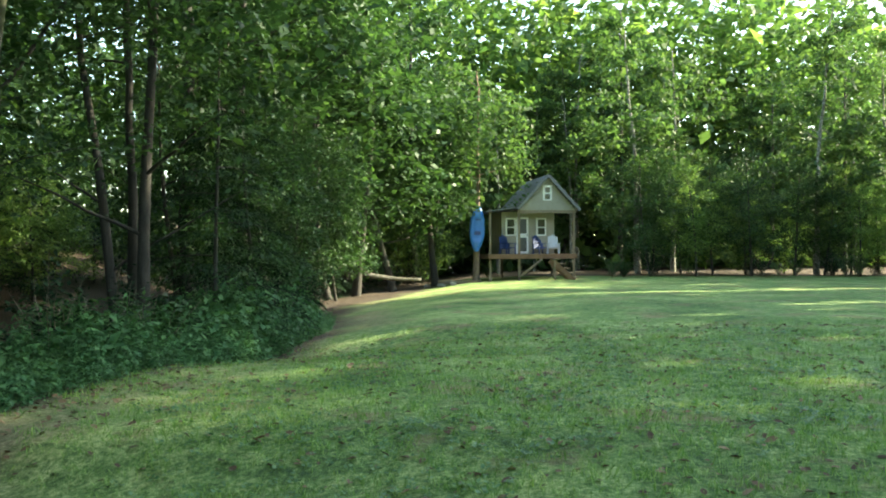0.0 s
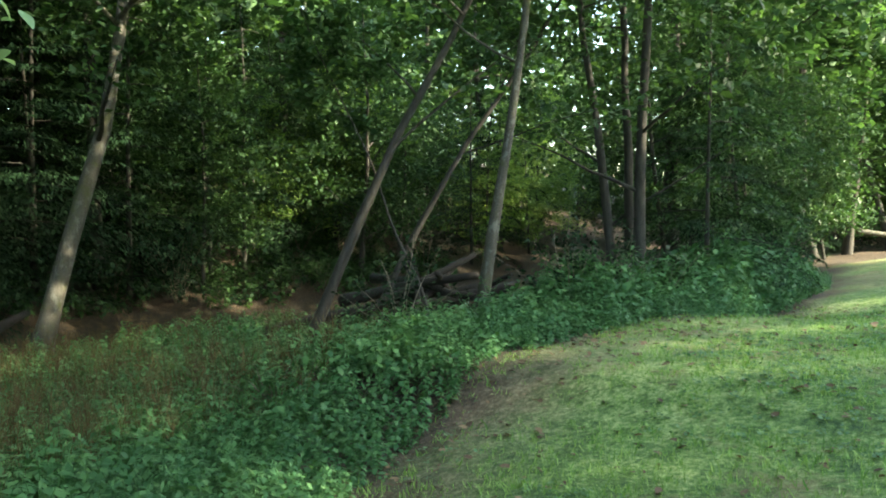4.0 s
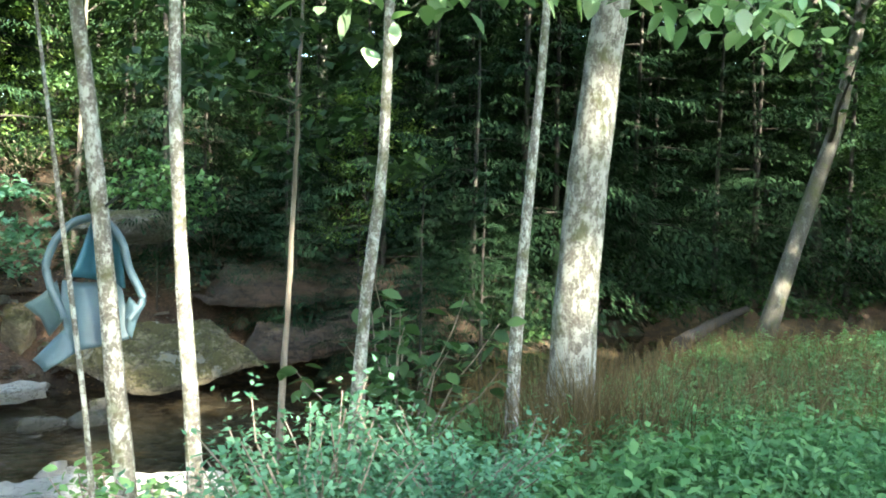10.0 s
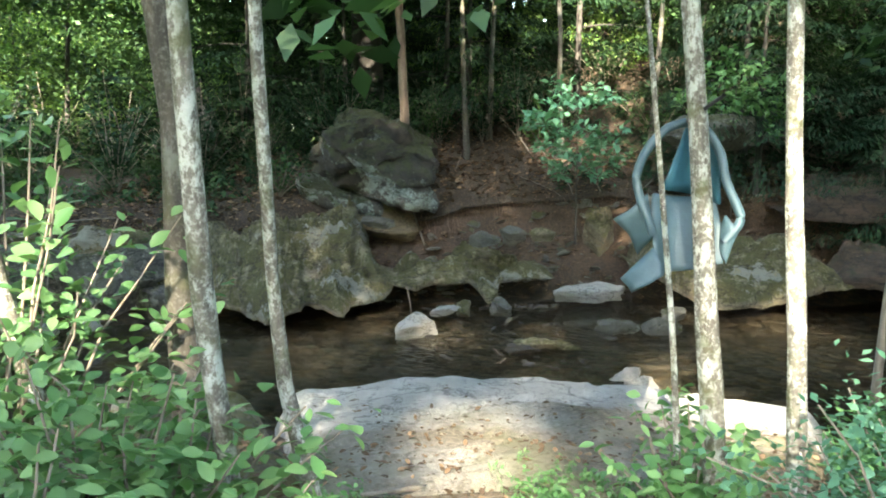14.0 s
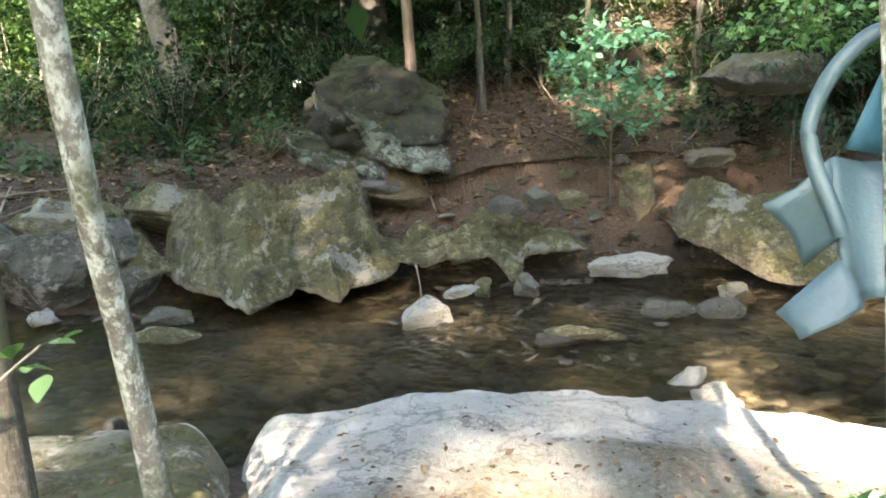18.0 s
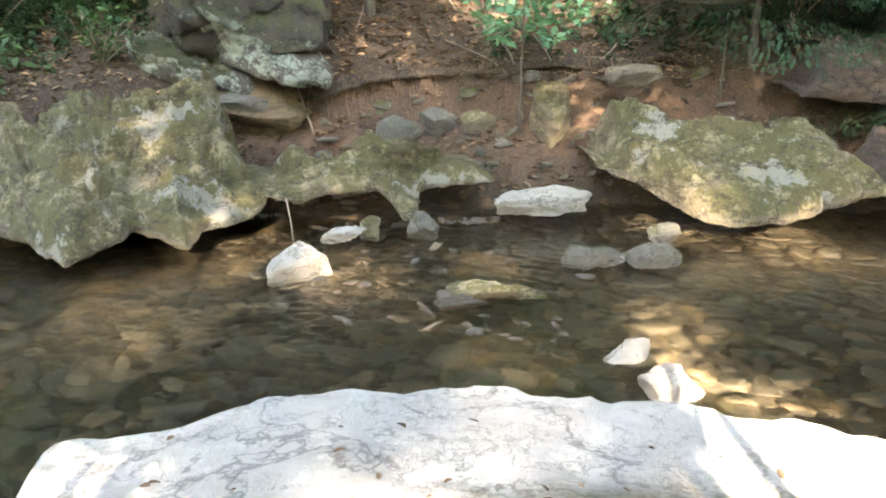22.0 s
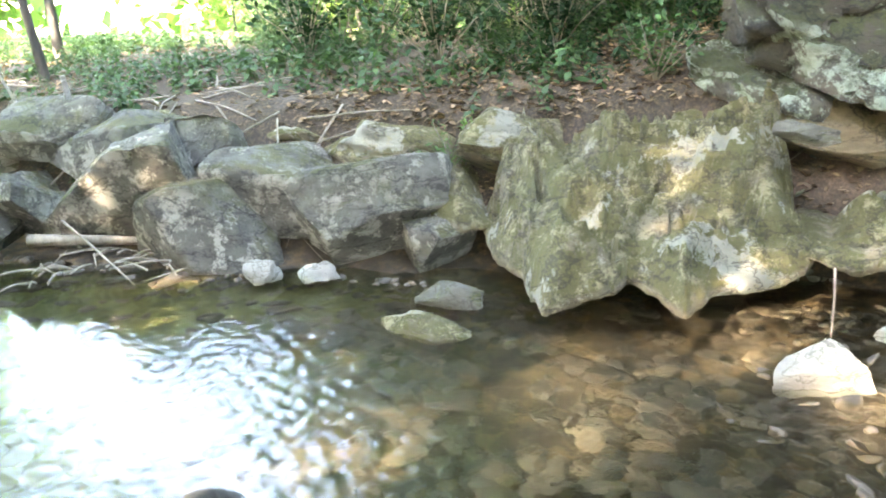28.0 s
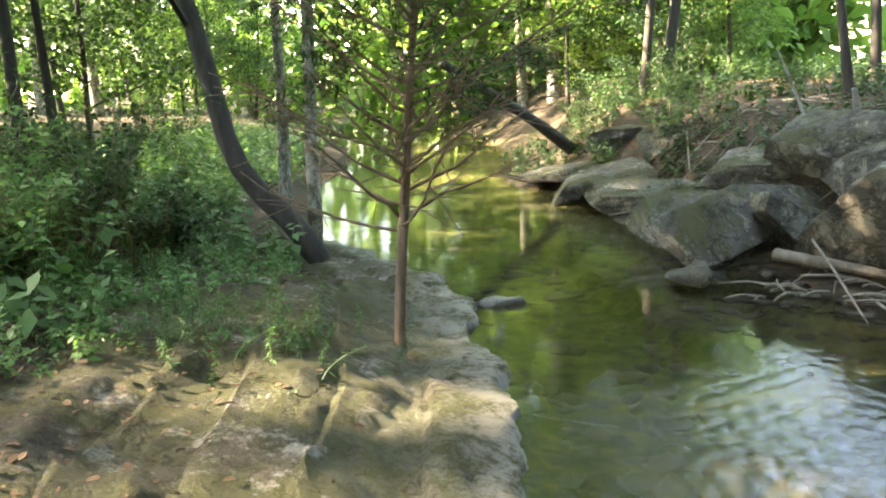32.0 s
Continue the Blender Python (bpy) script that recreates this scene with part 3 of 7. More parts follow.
def rock_mesh(size, seed, mat, sub=4, block=4.0, rough=0.1, cuts=11, layers=0.0, under=0.0, cut=(0.62, 0.95)):
    """A weathered block: facets cut off a rounded box, then broken relief, with beds of stone if layers, and hollowed below if under."""
    v, f = ico(sub)
    rng = np.random.default_rng(seed)
    p = v / (np.abs(v) ** block).sum(1)[:, None] ** (1 / block)
    for _ in range(cuts * 2):
        d = rng.normal(size=3)
        d /= np.linalg.norm(d)
        reach = (p @ d).max() * rng.uniform(*cut)
        p = p - np.maximum(p @ d - reach, 0)[:, None] * d * 0.97
    off = Vector(rng.uniform(-50, 50, 3))
    s = np.array(size) / 2
    big = max(size)
    q = p * s
    rel = np.array([noise.fractal(Vector(w) * (2.6 / big) + off, 0.8, 2.1, 7) for w in q])
    chip = []
    for w in q:
        ds = noise.voronoi(Vector((w[0], w[1], w[2] * 1.6)) * (3.2 / big) + off)[0]
        chip.append(min(1.0, (ds[1] - ds[0]) * 7))
    rel = rel + 0.55 * (np.array(chip) - 1)
    fine = np.array([noise.noise(Vector(w) * 11 + off) for w in q])
    out = q + v * (rel * rough * big * 0.36 + fine * 0.012)[:, None]
    if layers:
        z = out[:, 2] + 0.05 * np.array([noise.noise(Vector((w[0], w[1], 0)) * 1.5 + off) for w in q])
        step = np.array([noise.noise(Vector((0, 0, c / (0.11 * layers))) + off) for c in z])
        side = np.sqrt(np.clip(1 - v[:, 2] ** 2, 0, 1))
        out[:, :2] *= (1 + 0.075 * step * side)[:, None]
    if under:
        low = np.clip(-out[:, 2] / s[2] - 0.25, 0, 1)
        out[:, :2] *= (1 - under * low)[:, None]
    me = mesh_of("rock", out, f, mat)
    me.set_sharp_from_angle(angle=radians(30))
    return me


def boulder(name, at, size, turn, seed, mat, label, rx=0, ry=0, category="boulder", group="", **k):
    ob = new(name, rock_mesh(size, seed, mat, **k))
    ob.matrix_world = pose(*at, rx, ry, turn)
    return tagged(ob, label, category, group)


BANK = "boulders along the far creek bank"


def overhang(name, lip, inn, depth, rise, power, mat, label, seed, relief=0.08, front=0.1, category="boulder", ends=0.6):
    """Rock that hangs out over the water behind a broken lip (x, y, z), and swells up away from it along inn."""
    e = np.array(lip, float)
    t = np.r_[0, np.cumsum(np.linalg.norm(np.diff(e, axis=0), axis=1))]
    u = np.arange(0, t[-1], 0.035)
    line = np.stack([np.interp(u, t, e[:, k]) for k in range(3)], -1)
    line[1:-1] = (line[:-2] + 2 * line[1:-1] + line[2:]) / 4
    way = np.array(inn, float) / np.hypot(*inn)
    rag = np.array([noise.fractal(Vector((a * 2.6, seed, 0)), 0.9, 2.0, 6) for a in u])
    deep = np.stack([np.convolve(np.pad(line[:, k], 25, "edge"), np.ones(51) / 51, "valid") for k in range(3)], -1)
    line[:, :2] += way * (0.09 * rag)[:, None]
    line[:, 2] += 0.035 * np.array([noise.fractal(Vector((a * 3.5, seed, 9)), 0.9, 2.0, 6) for a in u])
    end = np.sin(np.pi / 2 * np.clip(np.minimum(u, u[-1] - u) / ends, 0, 1)) ** 0.7
    rows = [(1.3, 0.1), (0.8, 0.09), (0.4, 0.07), (0.15, 0.03), (0.03, 0.005), (0.0, 0.0), (-0.02, 0.3 * front), (-0.01, 0.7 * front), (0.03, front)]
    v = []
    for d, up in rows:
        w = line.copy()
        w[:, :2] += way * d
        w[:, 2] += up * (end if d < 0.1 else 1)
        v.append(w)
    for d in np.arange(0.08, depth, 0.045):
        s = d / depth
        w = line + (deep - line) * min(1.0, d / 0.5)
        w[:, :2] += way * d + 0.05 * np.array([[noise.noise(Vector((a * 2, d * 2, seed + c))) for c in (3, 7)] for a in u]) * min(1.0, d / 0.3)
        h = np.array([noise.fractal(Vector((a * 0.9, d * 1.6, seed * 3.7)), 0.85, 2.1, 7) for a in u])
        chip = np.array([noise.noise(Vector((a * 2.4, d * 3.2, seed))) for a in u])
        tall = front + rise * min(1.0, s / 0.7) ** power * (1 - 0.35 * max(0.0, (s - 0.7) / 0.3) ** 2) + relief * min(1, d / 0.25) * (0.8 * h + 0.9 * np.floor(h * 3.5) / 3.5 - 0.45 * (chip > 0.22))
        w[:, 2] = w[:, 2] * (1 - s) + line[:, 2].mean() * s + tall * end - 0.5 * max(0, (d - depth + 0.3) / 0.3) ** 2
        v.append(w)
    nr, nc = len(v), len(u)
    i, j = np.meshgrid(np.arange(nr - 1), np.arange(nc - 1), indexing="ij")
    f = np.stack([i * nc + j, i * nc + j + 1, (i + 1) * nc + j + 1, (i + 1) * nc + j], -1).reshape(-1, 4)
    me = mesh_of(name, np.concatenate(v), f, mat)
    me.set_sharp_from_angle(angle=radians(38))
    return tagged(new(name, me), label, category, BANK)


overhang("boulder", [(-9.9, -8.9, -0.9), (-9.7, -8.5, -0.98), (-9.55, -8.2, -1.0), (-9.4, -7.6, -1.02), (-9.2, -7.1, -1.08), (-9.5, -7.0, -1.02), (-9.88, -7.02, -0.97), (-9.85, -6.5, -1.06), (-10.15, -6.55, -1.0), (-10.6, -6.42, -1.0), (-10.95, -6.4, -0.92), (-11.2, -6.55, -0.85)], (-0.74, -0.67), 2.1, 0.8, 0.75, M_ROCK, "broad moss-covered sandstone boulder overhanging the creek water", 11, 0.21, 0.12)
overhang("rock_ledge", [(-10.85, -6.5, -0.86), (-10.98, -6.15, -0.9), (-11.3, -6.0, -0.88), (-11.6, -5.62, -0.88), (-11.5, -5.42, -0.95), (-11.4, -5.28, -1.08), (-11.55, -5.2, -1.05), (-11.85, -5.28, -0.88), (-12.1, -4.95, -0.86), (-12.35, -4.65, -0.84)], (-0.8, -0.6), 1.0, 0.2, 0.6, M_ROCK, "layered mossy sandstone ledge above a dark undercut", 13, 0.15, 0.12, "rock ledge")
overhang("boulder", [(-12.85, -3.75, -0.74), (-12.6, -3.3, -0.84), (-12.3, -2.95, -0.95), (-12.05, -2.65, -1.02), (-12.05, -2.2, -1.0), (-12.35, -1.8, -0.95), (-12.75, -1.4, -0.85), (-13.1, -1.0, -0.8)], (-0.9, -0.42), 1.45, 0.5, 0.55, M_ROCK, "long rounded mossy boulder undercut by the creek", 12, 0.11, 0.16)
overhang("boulder", [(-9.0, -9.75, -0.85), (-9.2, -9.35, -0.9), (-9.4, -9.0, -0.9), (-9.5, -8.6, -0.9), (-9.8, -8.5, -0.85)], (-0.74, -0.67), 1.5, 0.4, 0.7, M_ROCK, "mossy rock beside the broad boulder", 19, 0.15, 0.2)
_ys = np.linspace(-7.3, -3.0, 14)
_xs = np.interp(_ys, FAR[::-1, 1], FAR[::-1, 0]) - 1.6 * 1.27
overhang("soil_overhang", [(x, y, float(land(x - 0.1, y)) - 0.02 + 0.05 * np.sin(5 * y) + 0.04 * np.sin(13 * y + 1)) for x, y in zip(_xs, _ys)], (-0.85, -0.5), 0.7, 0.16, 0.7, M_GROUND, "overhanging edge of root-bound soil above the clay bank", 21, 0.12, 0.05, "bank edge")
ball = tagged(new("ball_rock"), "dark mossy round rock with pale lichen on the wooded bank", "boulder", BANK)
ball.matrix_world = pose(-12.85, -7.75, 0.55, 0, 0, 20)
for _nm, _at, _sz, _sd, _mt, _lb in (
        ("cap_rock", pose(0.05, 0, 0.34, -6, 5, 0), (2.2, 2.0, 1.05), 15, M_ROCK_DARK, "dark moss-capped upper bed"),
        ("middle_bed", pose(0.1, 0.1, -0.02, -14, 10, 10), (2.05, 1.85, 0.8), 151, M_ROCK_LICHEN, ""),
        ("lower_bed", pose(0.05, -0.12, -0.38, -15, 9, -8), (1.95, 1.7, 0.6), 152, M_ROCK_LICHEN, "lower bed with pale green lichen")):
    part(_nm, rock_mesh(_sz, _sd, _mt, 5, 4.5, 0.2, 9), ball, _lb, at=_at)
boulder("rock_pedestal", (-12.4, -7.3, -0.2), (1.5, 1.1, 0.8), 10, 16, M_TAWNY, "tawny sandstone base below a round mossy rock", group=BANK, layers=0.9, rough=0.08, under=0.25)
boulder("boulder", (-14.1, -3.1, 1.05), (1.7, 1.0, 0.62), -60, 17, M_ROCK_GREY, "pale grey weathered rock jutting from the hillside", group=BANK, layers=0.8, under=0.2)
boulder("flat_stone", (-12.4, -4.25, -1.03), (0.95, 0.5, 0.24), -50, 18, M_PALE, "flat pale layered stone at the water's edge", category="stone", block=8, cuts=4, layers=0.3, rough=0.13)
for _k, (_x, _y, _z, _a, _b, _c, _t, _p, _q) in enumerate([
        (-7.45, -11.4, -0.78, 1.9, 1.4, 1.35, -38, -14, 10), (-8.2, -10.4, -0.86, 1.6, 1.3, 1.15, -30, 16, -12),
        (-8.3, -11.2, -0.5, 1.15, 1.0, 0.9, -50, 24, 18), (-8.85, -10.3, -0.84, 1.55, 1.3, 1.1, -42, -10, -8),
        (-9.2, -9.5, -0.86, 1.4, 1.2, 0.95, -36, 12, 6), (-8.75, -11.5, -0.35, 1.4, 1.1, 0.75, -20, -12, 8),
        (-7.7, -12.0, -0.4, 1.25, 1.1, 0.8, 30, 10, 20), (-6.75, -11.75, -0.95, 1.0, 0.9, 0.6, 15, 8, -20),
        (-9.4, -8.85, -0.95, 0.9, 0.75, 0.6, 20, 0, 15)]):
    boulder("boulder", (_x, _y, _z), (_a, _b, _c), _t, 30 + _k, M_BLOCK, "grey angular sandstone block on the creek bank", _p, _q, group=BANK, sub=5, block=16, cuts=6, rough=0.05, cut=(0.45, 0.8))
for _k, (_x, _y, _z, _a, _b, _c, _t) in enumerate([(-9.75, -10.2, -0.55, 1.7, 1.4, 0.75, -45), (-9.1, -11.2, -0.42, 1.7, 1.3, 0.7, -40), (-10.6, -9.2, -0.45, 1.6, 1.4, 0.75, -40), (-8.2, -12.3, -0.3, 1.5, 1.1, 0.6, -50)]):
    boulder("boulder", (_x, _y, _z), (_a, _b, _c), _t, 130 + _k, M_ROCK, "mossy sandstone outcrop on the creek bank", 6, -8, group=BANK, sub=5, block=7, cuts=10, rough=0.09, layers=0.5, cut=(0.55, 0.9))
for _k, (_x, _y, _z, _a, _b, _c, _t, _r) in enumerate([(-6.35, -12.0, -0.78, 2.3, 1.0, 0.4, 62, -34), (-5.65, -12.5, -0.98, 1.05, 0.85, 0.32, 50, -24), (-5.6, -13.2, -0.95, 1.5, 0.8, 0.25, 10, -14), (-4.9, -14.5, -0.95, 1.8, 0.9, 0.3, -10, -10), (-4.2, -15.4, -0.9, 1.6, 1.0, 0.35, 5, -12), (-6.3, -14.0, -0.5, 1.4, 1.0, 0.5, -30, -15), (-5.4, -16.0, -0.35, 1.5, 1.1, 0.5, 20, 0), (-3.4, -16.6, -0.95, 1.7, 0.9, 0.3, -15, 0), (-4.5, -17.3, -0.4, 1.6, 1.2, 0.5, 0, 0), (-7.1, -12.9, -0.2, 1.3, 1.0, 0.6, -40, -20)]):
    boulder("fallen_slab", (_x, _y, _z), (_a, _b, _c), _t, 50 + _k, M_BLOCK, "tilted grey stone slab fallen on the creek bank", _r, 6, "stone slab", "stone slabs down the far bank", layers=0.5, block=12, rough=0.04, cuts=8, cut=(0.55, 0.9))
for _k, (_x, _y, _z, _a, _b, _c, _t, _m, _l) in enumerate([
        (-10.0, -5.66, -1.13, 0.6, 0.46, 0.42, -40, M_PALE, "white wedge of stone standing in the riffle"),
        (-10.75, -5.55, -1.06, 0.42, 0.24, 0.14, -40, M_PALE, "small flat pale stone"),
        (-10.1, -4.0, -1.17, 0.8, 0.34, 0.16, -70, M_ROCK, "long low mossy stone in the water"),
        (-9.8, -4.25, -1.2, 0.45, 0.3, 0.14, -50, M_WET, "wet dark stone in the water"),
        (-11.0, -3.5, -1.13, 0.55, 0.26, 0.2, -60, M_ROCK_GREY, "low grey stone at the water's edge"),
        (-11.3, -3.05, -1.12, 0.48, 0.3, 0.2, -60, M_ROCK_GREY, "low grey stone at the water's edge"),
        (-8.85, -2.75, -1.14, 0.38, 0.3, 0.22, -60, M_PALE, "rounded pale stone beside the slab"),
        (-11.3, -5.05, -1.08, 0.3, 0.26, 0.28, 10, M_ROCK_GREY, "rounded grey stone below the ledge"),
        (-11.1, -5.45, -1.1, 0.3, 0.22, 0.18, 10, M_ROCK, "small mossy stone below the ledge"),
        (-9.0, -8.0, -1.15, 0.55, 0.35, 0.22, -30, M_ROCK_GREY, "low grey stone in the shallows"),
        (-8.6, -7.6, -1.18, 0.6, 0.4, 0.18, -30, M_ROCK, "mossy stone in the shallows"),
        (-5.92, -10.85, -1.12, 0.48, 0.36, 0.26, -30, M_ROCK_GREY, "rounded grey stone at the waterline"),
        (-4.46, -9.9, -1.2, 0.42, 0.2, 0.1, 40, M_PALE, "flat pale stone breaking the water"),
        (-9.3, -3.0, -1.17, 0.35, 0.2, 0.14, -30, M_PALE, "small pale stone beside the slab"),
        (-11.9, -3.0, -1.1, 0.4, 0.3, 0.2, 0, M_ROCK_GREY, "grey stone under the boulder"),
        (-8.05, -9.3, -1.12, 0.34, 0.26, 0.2, 0, M_PALE, "small pale stone at the waterline"),
        (-8.45, -9.0, -1.12, 0.36, 0.3, 0.18, 30, M_PALE, "small pale stone at the waterline"),
        (-12.0, -5.6, -0.32, 0.5, 0.35, 0.2, -50, M_ROCK_GREY, "loose grey stone on the ledge"),
        (-12.3, -5.3, -0.28, 0.42, 0.35, 0.3, -20, M_ROCK_GREY, "loose grey stone on the ledge"),
        (-12.55, -4.95, -0.3, 0.45, 0.3, 0.22, -60, M_ROCK, "mossy stone on the ledge"),
        (-11.4, -6.9, -0.1, 0.5, 0.3, 0.18, -50, M_ROCK_GREY, "flat grey stone under the round rock"),
        (-13.9, -3.6, 0.1, 0.6, 0.4, 0.3, -60, M_ROCK_GREY, "grey stone in the clay bank"),
        (-13.6, -4.4, -0.35, 0.4, 0.5, 0.75, -50, M_ROCK, "upright mossy stone in the bank")]):
    boulder("stone", (_x, _y, _z), (_a, _b, _c), _t, 70 + _k, _m, _l, 0, 0, "stone", "stones in and beside the creek", sub=4, block=8, rough=0.14, cuts=8, cut=(0.5, 0.9))
overhang("rock_ledge", [(-13.05, -1.3, -0.8), (-13.3, -0.6, -0.85), (-13.8, 0.2, -0.8), (-14.3, 1.1, -0.85), (-14.8, 2.0, -0.8), (-15.3, 2.8, -0.85)], (-0.92, -0.35), 1.1, 0.3, 0.6, M_ROCK_BROWN, "brown layered sandstone ledge in the shaded bank", 121, 0.14, 0.22, "rock ledge")
overhang("rock_ledge", [(-13.9, -1.9, -0.05), (-14.15, -1.1, -0.12), (-14.6, -0.1, -0.08), (-15.1, 1.0, -0.12), (-15.7, 2.1, -0.1)], (-0.92, -0.35), 1.2, 0.35, 0.6, M_ROCK_BROWN, "upper brown sandstone ledge in the shaded bank", 122, 0.14, 0.25, "rock ledge")


SHELF_TOPS = []


def shelf_z(x, y):
    """The height of the rock shelves, or of the ground where there is none."""
    out = land(x, y)
    for top in SHELF_TOPS:
        for k in range(len(out)):
            d = (top[:, 0] - x[k]) ** 2 + (top[:, 1] - y[k]) ** 2
            i = int(d.argmin())
            if d[i] < 0.006:
                out[k] = max(out[k], top[i, 2])
    return out


def shelf(name, edge, depth, rise, mat, label, seed, relief=0.0, soil_from=1.5, ridge=0.012):
    """A bedrock shelf behind a ragged edge over the water: top, broken face and hollow below."""
    e = np.array(edge, float)
    t = np.r_[0, np.cumsum(np.linalg.norm(np.diff(e, axis=0), axis=1))]
    u = np.arange(0, t[-1], 0.05)
    line = np.stack([np.interp(u, t, e[:, 0]), np.interp(u, t, e[:, 1])], -1)
    rng = np.random.default_rng(seed)
    tan = np.gradient(np.stack([np.convolve(np.pad(line[:, k], 12, "edge"), np.ones(25) / 25, "valid") for k in (0, 1)], -1), axis=0)
    tan /= np.linalg.norm(tan, axis=1)[:, None]
    inn = np.stack([-tan[:, 1], tan[:, 0]], -1)
    if (inn[len(inn) // 2] @ (np.array((-2.0, -3.0)) - line[len(inn) // 2])) < 0:
        inn = -inn
    rag = np.array([noise.fractal(Vector((a * 1.6, seed, 0)), 1.0, 2.0, 5) for a in u]) * 0.16
    rows = [(0.5, -1.6), (0.3, -1.25), (0.16, -1.1), (0.05, -1.02), (0.0, -0.97), (0.015, -0.93)] + [(d, None) for d in np.r_[0.06, np.arange(0.1, depth, 0.042)]]
    v = []
    for d, z in rows:
        w = line + inn * (d + rag * np.exp(-d / 0.5))[:, None]
        if z is None:
            zz = -0.915 + rise * d / depth
            zz = zz + np.array([0.05 * noise.fractal(Vector((a[0] * 0.9, a[1] * 0.9, seed)), 1.0, 2.0, 5) - 0.02 * (noise.noise(Vector((a[0] * 3.5, a[1] * 3.5, seed))) > 0.25) for a in w])
            if relief:
                h = np.array([noise.fractal(Vector((b * 0.55, d * 1.7, seed * 3.1)), 0.9, 2.0, 6) for b in u])
                zz = zz + relief * (0.6 * h + 0.5 * np.floor(h * 3) / 3) * min(1.0, d / 0.4)
            saw = (d * 2.3 + 0.35 * np.array([noise.fractal(Vector((b * 0.5, d * 0.6, seed * 5.3)), 0.9, 2.0, 4) for b in u])) % 1.0
            zz = zz + ridge * (saw - 0.5) * min(1.0, d / 0.3)
            fade = np.clip((d - depth + 0.5) / 0.5, 0, 1)
            zz = zz - 0.25 * fade**2
        else:
            zz = np.full(len(w), z) + 0.02 * np.sin(u * 9)
        end = np.minimum(np.arange(len(u)), np.arange(len(u))[::-1]) * 0.05
        zz = zz - 0.3 * np.clip(1 - end / 0.25, 0, 1) ** 2
        v.append(np.column_stack([w, zz]))
    nr, nc = len(rows), len(u)
    i, j = np.meshgrid(np.arange(nr - 1), np.arange(nc - 1), indexing="ij")
    f = np.stack([i * nc + j, i * nc + j + 1, (i + 1) * nc + j + 1, (i + 1) * nc + j], -1).reshape(-1, 4)
    SHELF_TOPS.append(np.concatenate(v[6:]))
    me = mesh_of(name, np.concatenate(v), f, mat)
    me.set_sharp_from_angle(angle=radians(32))
    deep = np.concatenate([np.full(len(u), d if z is None else 0.0) for d, z in rows])
    xy = np.concatenate(v)[:, :2]
    uneven = lump(xy[:, 0], xy[:, 1], 0.8, seed) + 0.6 * lump(xy[:, 0], xy[:, 1], 0.25, seed + 1)
    paint(me, "soil", np.clip((deep - soil_from + 0.45 * uneven) / 0.35, 0, 1) * np.clip(0.75 + 0.5 * lump(xy[:, 0], xy[:, 1], 0.5, seed + 2), 0, 1))
    paint(me, "rim", np.exp(-deep / 0.26) + 0.3 * np.clip(uneven, 0, 1) * np.exp(-deep / 1.2))
    return tagged(new(name, me), label, "rock shelf")


shelf("rock_slab", [(-8.15, -1.2), (-8.12, -2.1), (-8.13, -2.9), (-8.08, -3.4), (-7.96, -3.85), (-7.68, -4.3), (-7.2, -4.65), (-6.75, -5.25)], 3.0, 0.34, M_SLAB, "broad pale sunlit sandstone slab at the creek's edge", 3, 0.035, 1.0)
mossy = shelf("mossy_rock_shelf", [(-6.75, -5.35), (-6.2, -5.9), (-5.7, -6.5), (-5.45, -7.2), (-5.05, -7.95), (-4.6, -8.9), (-4.1, -9.6), (-3.3, -10.2), (-2.3, -11.0)], 2.9, 0.42, M_SHELF, "mossy sloping bedrock shelf along the creek", 4, 0.06, 1.9, 0.045)


# ---- trees ----
def stem(base, tip, r0, r1, bend=(0, 0), wob=0.03, seed=0, n=14, sides=10, flare=1.35):
    """A tapered trunk from base to tip that bows by bend in its middle."""
    b, t = np.array(base, float), np.array(tip, float)
    s = np.linspace(0, 1, n)
    rng = np.random.default_rng(seed)
    p = b + (t - b) * s[:, None]
    p[:, 0] += bend[0] * np.sin(np.pi * s) + wob * np.cumsum(rng.normal(0, 0.4, n)) * s
    p[:, 1] += bend[1] * np.sin(np.pi * s) + wob * np.cumsum(rng.normal(0, 0.4, n)) * s
    r = (r0 + (r1 - r0) * s) * (1 + 0.07 * np.convolve(rng.normal(0, 1, n + 2), np.ones(3) / 3, "valid"))
    r = r * (1 + (flare - 1) * np.exp(-s * 14))
    p[0, 2] -= 0.25
    return p, r, tube(p, r, sides, 0.03, seed)


def limb(at, way, length, r, rng, n=6, droop=0.0):
    s = np.linspace(0, 1, n)[:, None]
    p = np.array(at) + np.array(way) * length * s + np.cumsum(rng.normal(0, 0.04 * length / n * 2, (n, 3)), 0) - np.array([0, 0, droop]) * s**2 * length
    return p, tube(p, np.linspace(r, r * 0.2, n), 5, 0, 1)


def clump_leaves(centres, radii, per, size, rng, proto=LEAF4, tilt=0.55, flat=0.6):
    """Leaves in loose sprays round the centres."""
    c = np.repeat(np.asarray(centres), per, 0)
    r = np.repeat(np.asarray(radii), per)
    d = rng.normal(size=(len(c), 3))
    d /= np.linalg.norm(d, axis=1)[:, None]
    pl = c + d * (r * rng.uniform(0.15, 1, len(c)) ** 0.6)[:, None] * np.array([1, 1, flat])
    return strew(proto, pl, spin(len(c), rng, tilt), size * rng.uniform(0.6, 1.35, len(c)))


